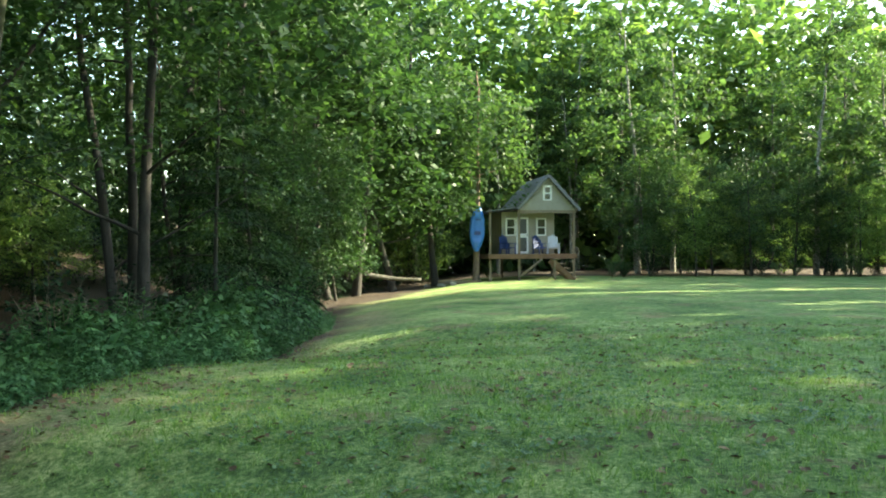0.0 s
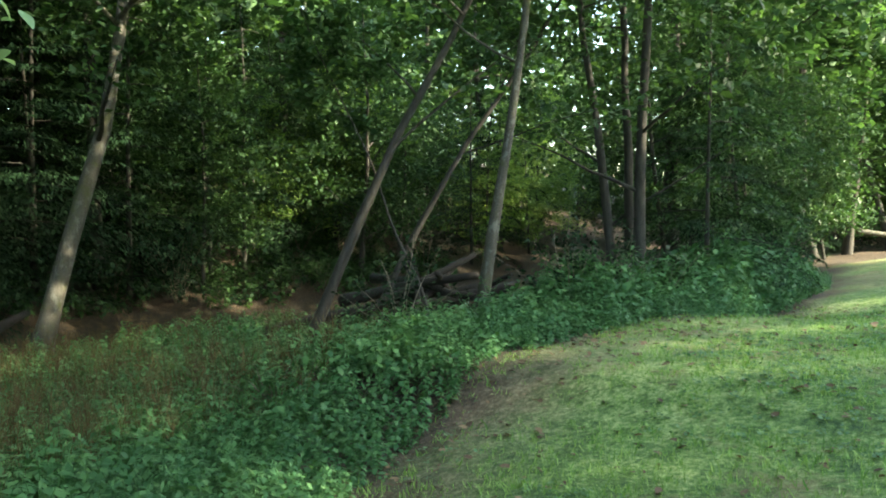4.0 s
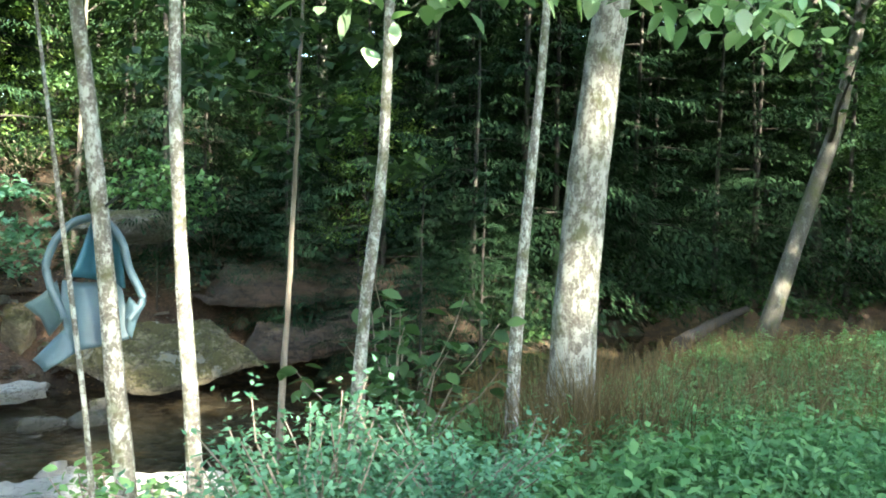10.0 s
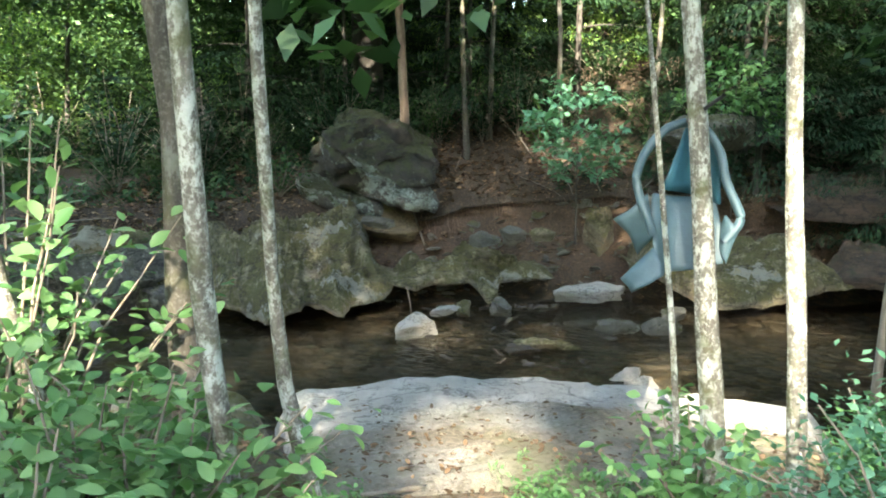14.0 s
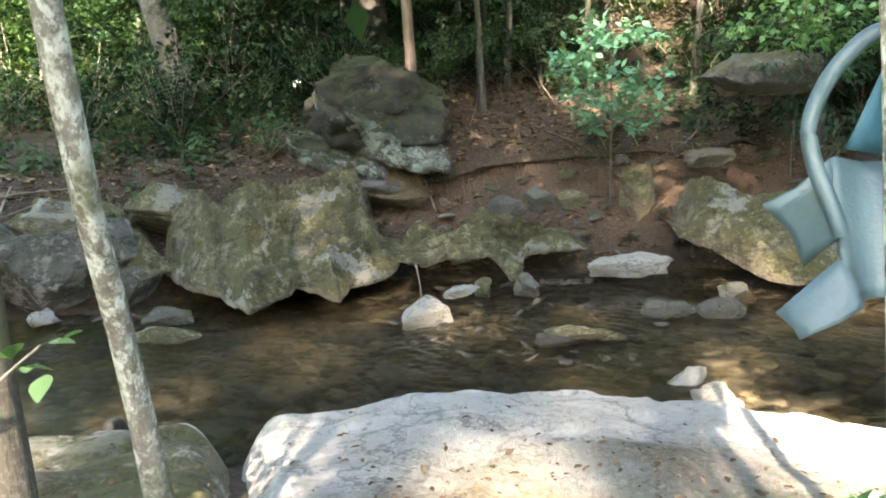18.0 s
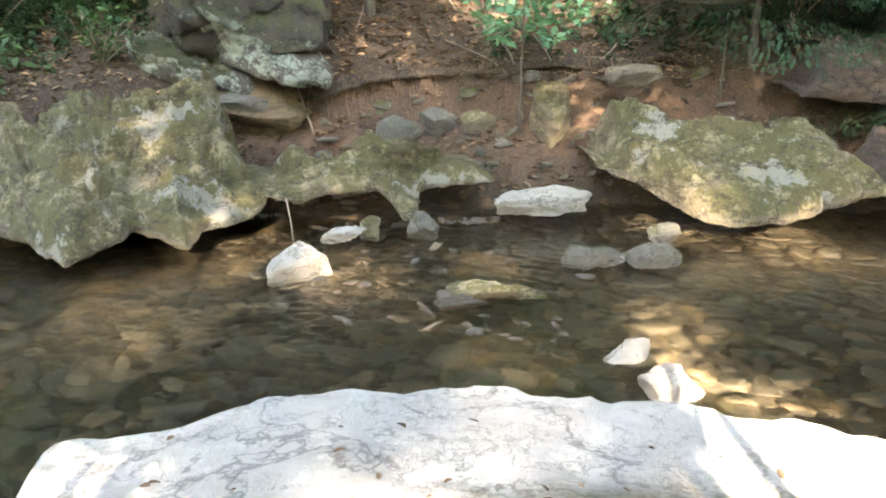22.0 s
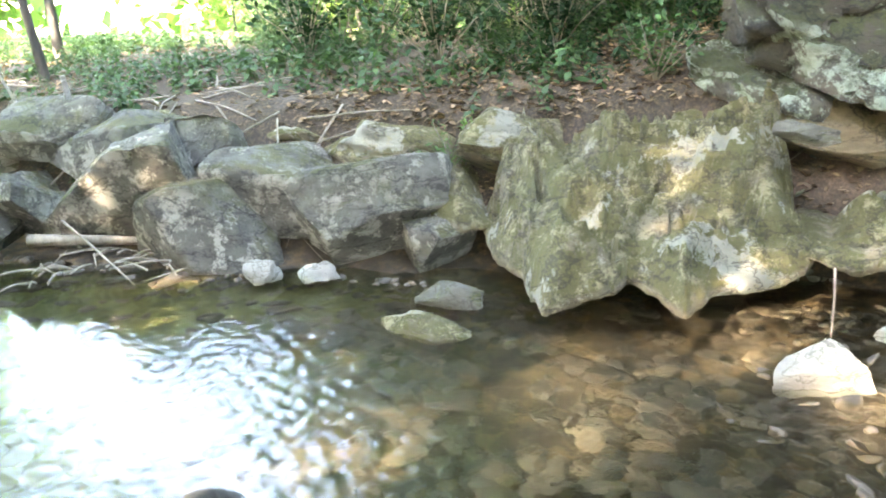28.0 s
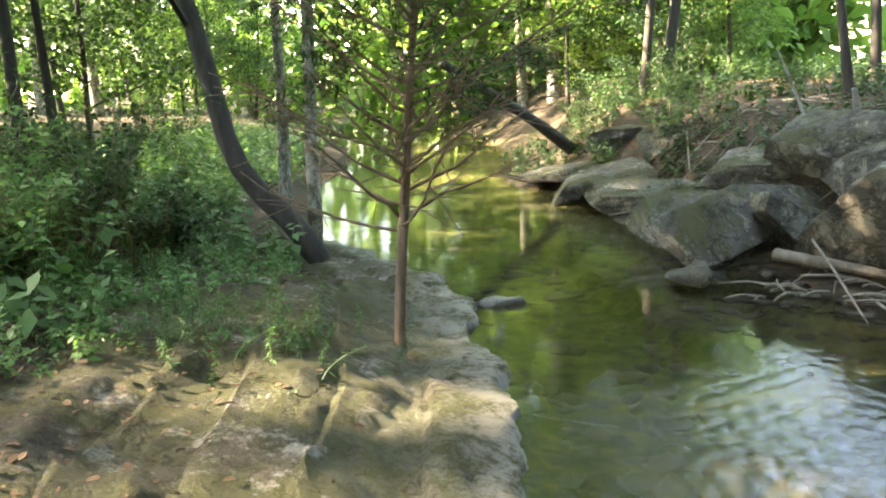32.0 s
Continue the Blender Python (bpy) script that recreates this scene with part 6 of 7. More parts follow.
# ---- bushes near the walk ----
def bush(name, at, height, spread, stems, leaves, leaf, proto, mat, label, seed, group="", flat=0.8, low=0.22):
    """Stems from one foot, each with sprays of leaves along it."""
    rng = np.random.default_rng(seed)
    root = tagged(new(name), label, "bush", group)
    root.matrix_world = Matrix.Translation(at)
    foliage = []
    for k in range(stems):
        a = k * 2.4 + rng.uniform(-0.4, 0.4)
        s = np.linspace(0, 1, 7)[:, None]
        out = spread * rng.uniform(0.3, 1.0)
        h = height * rng.uniform(0.65, 1.05) * (1 - 0.35 * (out / spread) ** 2)
        p = np.array([np.cos(a), np.sin(a), 0]) * out * s**1.4 + np.array([0, 0, h]) * s + rng.normal(0, 0.02, (7, 3)) * s
        part("stem", mesh_of("stem", *tube(p, np.linspace(0.012, 0.003, 7), 5), M_TWIG), root)
        n = leaves // stems
        u = rng.uniform(low, 1.02, n)
        at2 = np.stack([np.interp(u, s[:, 0], p[:, j]) for j in range(3)], -1)
        foliage.append(strew(proto, at2 + rng.normal(0, 0.07 * spread, (n, 3)) * [1, 1, flat], spin(n, rng, 0.45), leaf * rng.uniform(0.6, 1.25, n)))
    part("foliage", mesh_of("foliage", *join(foliage), mat, False), root)
    return root


bush("privet_bush", on_land(-4.15, -0.85), 0.95, 0.8, 40, 6400, 0.042, LEAF4, M_PRIVET, "blue-green small-leaved privet bush beside the slab", 501)
bush("privet_bush", on_land(-4.5, -0.2), 0.85, 0.7, 34, 4800, 0.042, LEAF4, M_PRIVET, "blue-green small-leaved privet bush on the bank", 502)
bush("leafy_bush", on_land(-3.2, -3.1), 1.0, 0.75, 40, 3000, 0.068, LEAF_BIG, M_BUSH, "bright green broad-leaved bush round white saplings", 503)
bush("leafy_bush", on_land(-2.7, -3.05), 0.85, 0.55, 30, 1900, 0.066, LEAF_BIG, M_BUSH, "bright green broad-leaved bush beside the path", 504)
bush("leafy_bush", on_land(-3.6, -4.1), 1.9, 0.8, 26, 1300, 0.075, LEAF_BIG, M_BUSH, "tall green broad-leaved bush behind the saplings", 505)
bush("leafy_bush", on_land(-5.0, -1.75), 0.75, 0.4, 18, 650, 0.075, LEAF_BIG, M_BUSH, "green brambles round the foot of an ivied tree", 506)
for _k, (_x, _y, _h) in enumerate([(-2.1, -7.4, 0.95), (-1.6, -8.5, 1.2), (-0.9, -9.5, 1.5), (-1.0, -7.6, 1.3), (-2.0, -8.9, 0.8), (0.0, -9.0, 1.7), (-1.2, -8.1, 1.3)]):
    bush("leafy_bush", on_land(_x, _y), _h, 0.7, 20, 1500, 0.075, LEAF4, M_BUSH if _k % 3 == 0 else M_LEAF, "green leafy bush behind the mossy shelf", 560 + _k, "bushes behind the shelf")
bush("leafy_bush", on_land(-6.5, -0.15), 1.7, 0.8, 14, 420, 0.13, LEAF_BIG, M_LEAF, "dark green bush between slender trees", 507)
near_tree(-13.55, -4.75, 2.4, 0.016, (0.02, 0.0), M_BARK_MID, "light green sapling growing from the clay bank", 508, 0.9, 0.8, 46, M_PRIVET, 0.12, 14, 8, "saplings on the far bank", flat=0.45)
near_tree(-14.6, -2.7, 2.4, 0.016, (0.05, 0.03), M_BARK_MID, "green sapling over the grey hillside rock", 509, 1.2, 0.9, 46, M_BUSH, 0.12, 14, 8, "saplings on the far bank", flat=0.45)
bush("bank_sapling", on_land(-9.9, -9.3), 0.7, 0.4, 10, 300, 0.07, LEAF_NARROW, M_LEAF_YEL, "feathery green tuft growing on the rock", 510)
bush("bank_sapling", on_land(-11.6, -8.6), 0.8, 0.5, 10, 300, 0.08, LEAF4, M_LEAF, "small green shrub beside the round rock", 511)

bush("fern", on_land(-7.1, 5.75), 0.75, 0.6, 12, 900, 0.1, LEAF_NARROW, M_WEED, "blue-green feathery plant among the weeds", 512, flat=0.4)

# shrubs repeated over the woods' floor
SHRUBS = [bush("shrub", on_land(-17, 4), 1.5, 1.0, 9, 620, 0.1, LEAF4, M_LEAF, "leafy green shrub on the woods' floor", 520, "shrubs on the woods' floor"),
          bush("shrub", on_land(-15.5, -6), 1.2, 0.9, 8, 330, 0.12, LEAF4, M_LEAF_YEL, "yellow-green shrub on the hillside", 521, "shrubs on the woods' floor"),
          bush("shrub", on_land(-18.5, 14), 1.8, 1.1, 9, 680, 0.1, LEAF4, M_LEAF_DARK, "dark green shrub on the woods' floor", 522, "shrubs on the woods' floor")]
_r = np.random.default_rng(77)


def shrubs(count, x0, x1, y0, y1, keep, s0=0.6, s1=1.3, kinds=(0, 1, 2)):
    done = 0
    for _ in range(count * 30):
        x, y = _r.uniform(x0, x1), _r.uniform(y0, y1)
        if not keep(x, y) or field_view(x, y):
            continue
        k = kinds[_r.integers(len(kinds))]
        copy_thing(SHRUBS[k], Matrix.Identity(4)).matrix_basis = Matrix.LocRotScale(Vector(on_land(x, y)), Euler((0, 0, _r.uniform(0, 6.3))), Vector((_r.uniform(s0, s1),) * 3))
        done += 1
        if done >= count:
            break


shrubs(34, -10, 27, 46.8, 50.5, lambda x, y: not 0 < x < 5.5 or y > 48.8, 0.7, 1.3, (0, 2))
shrubs(24, -24, -14, -8, 2, lambda x, y: bank(FAR, x, y) < -2.6, 0.5, 1.1)
shrubs(36, -17.5, -11, -10, 1, lambda x, y: bank(FAR, x, y) < -3.3 and abs(y + 5.2) > 0.8, 0.45, 0.95, (0, 2))
shrubs(26, -24, -14.5, 2, 20, lambda x, y: bank(FAR, x, y) < -0.6, 0.7, 1.5, (0, 2))
shrubs(22, -18, -6.5, -24, -10, lambda x, y: bank(FAR, x, y) < -3.2, 0.5, 1.1)
shrubs(34, -17, -9.5, -17, -9.5, lambda x, y: bank(FAR, x, y) < -2.7 and x < -9.3 + 0.1 * (y + 10), 0.55, 1.15, (0, 2))
shrubs(22, -1.5, 6, -18, -5.5, lambda x, y: bank(NEAR, x, y) > 2.6, 0.5, 1.1)
shrubs(20, -8.5, -3.2, 8, 34, lambda x, y: -3.5 < lawn_in(x, y) < -0.8, 0.6, 1.2, (0, 2))
shrubs(26, -26, -15.5, 11, 25, lambda x, y: bank(FAR, x, y) < -0.4, 0.7, 1.4, (0, 2))
shrubs(14, -6, 0, -22, -15, lambda x, y: bank(FAR, x, y) < -0.9, 0.4, 0.8, (0, 1))
shrubs(14, -8, 14, -34, -22, lambda x, y: not in_creek(x, y), 0.8, 1.5, (0, 1))


# ---- the branch that hangs over the walk ----
_b = slender_tree
_o = Vector(on_land(-6.9, 0.76))
_br = np.array([(-6.82, 1.05, 3.3), (-5.6, 0.8, 3.15), (-4.7, 0.6, 2.9), (-4.0, 0.45, 2.55), (-3.5, 0.2, 2.35)]) - np.array(_o)
part("limb", mesh_of("limb", *tube(_br, [0.022, 0.018, 0.014, 0.01, 0.006], 6), M_BARK_PALE), _b)
_rg = np.random.default_rng(531)
for _p, _q, _cnt in (((-4.0, 0.45, 2.5), (-4.15, 1.15, 2.05), 70), ((-3.6, 0.25, 2.4), (-3.75, 0.85, 2.02), 90), ((-3.5, 0.2, 2.38), (-3.35, 0.1, 2.0), 80), ((-3.6, 0.25, 2.4), (-3.25, -0.45, 2.08), 90), ((-3.4, 0.0, 2.38), (-3.3, -0.2, 2.0), 80), ((-4.4, 0.55, 2.7), (-4.6, 1.5, 2.3), 70), ((-4.0, 0.45, 2.55), (-3.95, 0.65, 2.08), 80), ((-3.5, 0.2, 2.5), (-3.1, -0.35, 2.2), 70), ((-4.2, 0.5, 2.7), (-4.3, 1.0, 2.4), 70), ((-3.50, 0.20, 2.50), (-3.74, -0.77, 2.01), 70), ((-3.50, 0.20, 2.50), (-3.66, -0.57, 1.92), 70), ((-3.50, 0.20, 2.50), (-3.58, -0.39, 2.03), 70)):
    _s = np.linspace(0, 1, 5)[:, None]
    _pp = np.array(_p) * (1 - _s) + np.array(_q) * _s - np.array(_o)
    _tw0 = part("limb", mesh_of("limb", *tube(_pp, np.linspace(0.007, 0.003, 5), 5), M_BARK_PALE), _b)
    _u = _rg.uniform(0.25, 1.05, _cnt)[:, None]
    _at = (np.array(_p) * (1 - _u) + np.array(_q) * _u) - np.array(_o) + _rg.normal(0, 0.1, (_cnt, 3)) * [1, 1, 0.55]
    _c1, _s1 = np.cos(_g1 := _rg.normal(-0.45, 0.4, _cnt)), np.sin(_g1)
    _o1 = np.zeros(_cnt)
    _dr = np.stack([_o1 + 1, _o1, _o1, _o1, _c1, -_s1, _o1, _s1, _c1], -1).reshape(-1, 3, 3)
    tagged(part("leaf_spray", mesh_of("leaf_spray", *strew((LEAF_BIG[0] * np.array([0.9, 1, 1]), LEAF_BIG[1]), _at, spin(_cnt, _rg, 0.15) @ _dr, _rg.uniform(0.075, 0.135, _cnt)), M_BROAD, False), _tw0), "large pale green hanging leaves", kind="stuff")


# ---- the bare cedar on the shelf ----
cedar = tagged(new("cedar_sapling"), "thin bare cedar with radiating twigs growing on the rock shelf", "tree")
cedar.matrix_world = Matrix.Translation((-4.55, -7.79, -0.84))
_p, _rr, _t = stem((0, 0, 0), (-0.2, -0.75, 4.6), 0.031, 0.01, (0, 0), 0.02, 540, 20, 9, 1.3)
part("trunk", mesh_of("trunk", *_t, M_BARK_CEDAR), cedar)
_rg = np.random.default_rng(541)
_haze = []
for _k in range(84):
    _h = 0.62 + 3.6 * (_k / 84) ** 1.15
    _c = np.array([np.interp(_h, _p[:, 2], _p[:, j]) for j in range(3)])
    _a = _k * 2.4 + _rg.uniform(-0.4, 0.4)
    _L = _rg.uniform(0.6, 1.35) * (1.15 - 0.12 * _h)
    _s = np.linspace(0, 1, 7)[:, None]
    _q = _c + np.array([np.cos(_a), np.sin(_a), 0]) * _L * _s + np.array([0, 0, 1]) * _L * (_rg.uniform(0.15, 0.55) * _s + 0.22 * _s**2) + np.cumsum(_rg.normal(0, 0.016, (7, 3)), 0)
    _lb = part("limb", mesh_of("limb", *tube(_q, np.linspace(0.0125, 0.0035, 7), 5), M_BARK_CEDAR), cedar)
    for _j in range(12):
        _u = _rg.uniform(0.25, 0.98)
        _st = np.array([np.interp(_u, _s[:, 0], _q[:, j]) for j in range(3)])
        _w = _rg.normal(size=3) * [1, 1, 0.6] + np.array([np.cos(_a), np.sin(_a), 0.3])
        _tw = _st + np.linspace(0, 1, 4)[:, None] * _w / np.linalg.norm(_w) * _rg.uniform(0.14, 0.42)
        part("twig", mesh_of("twig", *tube(_tw, [0.0048, 0.004, 0.0034, 0.0025], 3), M_BARK_CEDAR), _lb)
        if _h > 1.0 and _j % 2:
            _haze += [_tw[2], _tw[3]]
_haze = np.array(_haze)
part("needles", mesh_of("needles", *clump_leaves(_haze, np.full(len(_haze), 0.1), 15, 0.055, _rg, LEAF_NARROW), M_LEAF, False), cedar)


# ---- logs, sticks and roots ----
def log(path, r, mat, label, name="log", category="log", group="", sides=9, taper=0.55):
    p = np.array(path, float)
    t = np.linspace(0, len(p) - 1, 12)
    q = np.stack([np.interp(t, np.arange(len(p)), p[:, k]) for k in range(3)], -1)
    for _ in range(2):
        q[1:-1] = (q[:-2] + 2 * q[1:-1] + q[2:]) / 4
    v, f = tube(q, np.linspace(r, r * taper, 12), sides, 0.06, int(abs(p[0][0] * 100)) % 97)
    n = len(v)
    v = np.concatenate([v, q[[0, -1]]])
    caps = [(n, (j + 1) % sides, j) for j in range(sides)] + [(n + 1, n - sides + j, n - sides + (j + 1) % sides) for j in range(sides)]
    me = mesh_of(name, v, [tuple(int(x) for x in c) for c in f.tolist()] + caps, mat)
    return tagged(new(name, me), label, category, group)


JAM = "logs jammed across the creek"
for _k, (_a, _b2, _r2) in enumerate([((-10.8, 10.2, -0.7), (-7.6, 13.2, -0.05), 0.2), ((-11.2, 12.2, -0.3), (-7.9, 12.0, -0.2), 0.15), ((-10.2, 13.8, -0.75), (-8.6, 11.0, 0.25), 0.13), ((-9.6, 10.6, -0.6), (-9.0, 12.6, 0.35), 0.11), ((-12.4, 11.4, -0.85), (-8.8, 13.4, -0.1), 0.17), ((-8.8, 10.4, -0.5), (-10.6, 12.4, 0.3), 0.08), ((-12.5, 9.0, -0.75), (-10.2, 10.6, -0.35), 0.16), ((-9.4, 12.6, -0.5), (-7.2, 12.2, 0.2), 0.09), ((-11.5, 10.8, -0.3), (-7.8, 11.6, 0.2), 0.16), ((-10.6, 9.6, -0.6), (-8.6, 12.8, 0.5), 0.12), ((-12.0, 12.8, 0.0), (-8.0, 10.9, -0.1), 0.14), ((-9.9, 11.9, -0.6), (-9.5, 11.0, 0.7), 0.07)]):
    _c0 = np.array((-9.1, 11.6, 0.0))
    _a, _b2 = [_c0 + (np.array(p) - _c0) * [0.68, 0.68, 1] + [0, 0, 0.1] for p in (_a, _b2)]
    _mid = (_a + _b2) / 2 + [0.1, 0.1, 0.08]
    log([_a, _mid, _b2], 0.72 * _r2, M_BARK_WET, "dark fallen log in the creek jam", group=JAM)
log([(-13.5, 5.5, -0.75), (-16, 7.5, -0.7), (-18, 9.5, -0.6)], 0.14, M_BARK_WET, "long dark fallen trunk across the gravel bar")
log([(-5.8, 36.7, 0.35), (-4.6, 37.5, 0.1), (-3.4, 38.1, 0.05)], 0.12, M_BARK_MID, "grey fallen log at the lawn's corner")
log([(-3.4, -18.4, -0.95), (-2.7, -17.2, -0.1), (-1.7, -15.8, 0.85)], 0.12, M_BARK, "dark log leaning out over the pool")
log([(-6.9, -13.0, -0.35), (-6.75, -13.2, 0.15), (-6.5, -13.4, 0.75)], 0.022, M_PALE, "bleached dead pole standing in the bank", "dead_pole", "pole")
log([(-7.3, -12.6, -0.35), (-7.25, -12.65, 0.0), (-7.2, -12.6, 0.35)], 0.05, M_PALE, "bleached broken stump on the bank", "stump", "stump")
log([(-6.55, -11.3, -1.02), (-7.1, -11.0, -1.04), (-7.6, -10.75, -1.08)], 0.06, M_TWIG, "grey driftwood log along the waterline", "driftwood_log")
log([(-6.84, -11.15, -0.85), (-7.0, -10.6, -1.0), (-7.18, -9.9, -1.2)], 0.014, M_TWIG, "thin dead branch leaning into the water", "branch", "branch")
_rg = np.random.default_rng(557)
for _k in range(26):
    _x, _y, _a, _L = _rg.uniform(-7.7, -6.4), _rg.uniform(-11.0, -10.2), _rg.uniform(0, 3.1), _rg.uniform(0.2, 0.6)
    log([(_x, _y, -1.16), (_x + 0.5 * _L * np.cos(_a), _y + 0.5 * _L * np.sin(_a), -1.12 + _rg.uniform(0, 0.04)), (_x + _L * np.cos(_a), _y + _L * np.sin(_a), -1.12)], _rg.uniform(0.008, 0.022), M_TWIG, "grey drift stick washed against the blocks", "drift_stick", "stick", "drift sticks at the waterline", 5)
log([(-6.9, -6.35, -1.25), (-6.75, -6.25, -1.1), (-6.6, -6.15, -1.06)], 0.06, M_BARK, "dark wet stub of wood breaking the water", "snag", "snag")
log([(-10.75, -6.1, -0.8), (-10.55, -5.95, -0.95), (-10.4, -5.85, -1.1)], 0.009, M_BARK_CEDAR, "pale dead branch leaning on the white stone", "branch", "branch")
_rg = np.random.default_rng(550)
for _k in range(120):
    if _k < 92:
        _x, _y = _rg.uniform(-9.5, -5.2), _rg.uniform(-16, -9.3)
        if bank(FAR, _x, _y) > -0.4:
            continue
    elif _k < 110:
        _y = _rg.uniform(-8.5, -1.5)
        _x = float(np.interp(_y, FAR[::-1, 1], FAR[::-1, 0])) - _rg.uniform(1.5, 4)
    else:
        _x, _y = _rg.uniform(-6, -3), _rg.uniform(-8.5, -1)
    _a, _L = _rg.uniform(0, 6.3), _rg.uniform(0.4, 1.4)
    _e = (_x + _L * np.cos(_a), _y + _L * np.sin(_a))
    log([(_x, _y, float(land(_x, _y)) + 0.03), ((_x + _e[0]) / 2, (_y + _e[1]) / 2 + 0.05, float(land((_x + _e[0]) / 2, (_y + _e[1]) / 2)) + 0.06), (*_e, float(land(*_e)) + 0.04)], _rg.uniform(0.006, 0.018), M_TWIG, "thin dead stick on the bank", "stick", "stick", "dead sticks on the banks", 5)
_rt = []
for _k in range(170):
    _y = _rg.uniform(-7.6, -3.0)
    _f = _rg.uniform(1.62, 1.8)
    _x = float(np.interp(_y, FAR[::-1, 1], FAR[::-1, 0])) - _f * 1.25
    _z = float(land(_x, _y))
    _L = _rg.uniform(0.15, 0.45)
    _w = np.array([_rg.uniform(0.2, 0.5), _rg.uniform(0.1, 0.4), -0.9])
    _rt.append(tube(np.array([_x, _y, _z + 0.05]) + np.linspace(0, 1, 5)[:, None] * _w * _L + np.cumsum(_rg.normal(0, 0.015, (5, 3)), 0), [0.004, 0.004, 0.003, 0.002, 0.001], 4))
tagged(new("hanging_roots", mesh_of("hanging_roots", *join(_rt), M_BARK_CEDAR)), "thin roots hanging from the clay bank", "roots", kind="stuff")

# stones of the creek bed, past counting
_f = ico(2)[1]
_forms = []
for _k in range(5):
    _me = rock_mesh((2.2, 1.5, 0.5), 900 + _k, M_WET, sub=2, block=16, rough=0.02, cuts=8, cut=(0.5, 0.85))
    _forms.append((np.array([x.co[:] for x in _me.vertices]), _f))
    bpy.data.meshes.remove(_me)
_n3 = 3000
_yy = np.r_[_rg.uniform(-8.5, -0.8, 2500), _rg.uniform(-14, -8, 500)]
_xn, _xf = np.interp(_yy, NEAR[::-1, 1], NEAR[::-1, 0]), np.interp(_yy, FAR[::-1, 1], FAR[::-1, 0])
_xx = _xf + (_xn - _xf) * _rg.beta(0.95, 1.1, _n3)
_sz = _rg.uniform(0.025, 0.085, _n3) * _rg.choice([1, 1, 1, 1.6, 2.3], _n3)
_zz = np.minimum(land(_xx, _yy) + 0.12 * _sz, WATER_Z + 0.005)
_pl, _tn = np.column_stack([_xx, _yy, _zz]), spin(_n3, _rg, 0.12)
tagged(new("creek_bed_stones", mesh_of("creek_bed_stones", *join([strew(_forms[k], _pl[k::5], _tn[k::5], _sz[k::5]) for k in range(5)]), M_BED, False)), "brown and grey angular stones on the creek bed", "stones", kind="stuff")
# gravel at the far edge
_n3 = 700
_yy = np.r_[_rg.uniform(-6.5, -2.2, 450), _rg.uniform(-12, -7, 250)]
_xf = np.interp(_yy, FAR[::-1, 1], FAR[::-1, 0])
_xx = _xf + np.abs(_rg.normal(0, 0.45, _n3)) - 0.2
_zz = np.maximum(land(_xx, _yy), WATER_Z - 0.06) + 0.01
_v1, _f1 = ico(1)
tagged(new("gravel", mesh_of("gravel", *strew((_v1 * [1, 0.8, 0.5], _f1), np.column_stack([_xx, _yy, _zz]), spin(_n3, _rg, 0.3), _rg.uniform(0.015, 0.07, _n3)), M_BED)), "wet grey gravel at the creek's edge", "gravel", kind="stuff")

# small stones that break the riffle, and bits of stone in the clay bank
_xx, _yy = _rg.uniform(-11.4, -9.2, 130), _rg.uniform(-5.9, -3.4, 130)
_fm = [(np.asarray(p[0]) / 2, p[1]) for p in _forms]
_pl, _tn, _sz = np.column_stack([_xx, _yy, np.full(130, WATER_Z) + _rg.uniform(-0.05, 0.008, 130)]), spin(130, _rg, 0.3), _rg.uniform(0.06, 0.19, 130)
tagged(new("riffle_stones", mesh_of("riffle_stones", *join([strew(_fm[k], _pl[k::5], _tn[k::5], _sz[k::5]) for k in range(5)]), M_BED, False)), "small wet stones breaking the riffle", "stones", kind="stuff")
_yy = _rg.uniform(-7.5, -2.0, 260)
_xx = np.interp(_yy, FAR[::-1, 1], FAR[::-1, 0]) - _rg.uniform(0.8, 2.0, 260)
_pl, _tn, _sz = np.column_stack([_xx, _yy, land(_xx, _yy) + 0.01]), spin(260, _rg, 0.4), _rg.uniform(0.04, 0.2, 260) * _rg.choice([1, 1, 1.7], 260)
tagged(new("bank_rubble", mesh_of("bank_rubble", *join([strew(_fm[k], _pl[k::5], _tn[k::5], _sz[k::5]) for k in range(5)]), M_ROCK_GREY, False)), "loose stone rubble on the clay bank", "stones", kind="stuff")


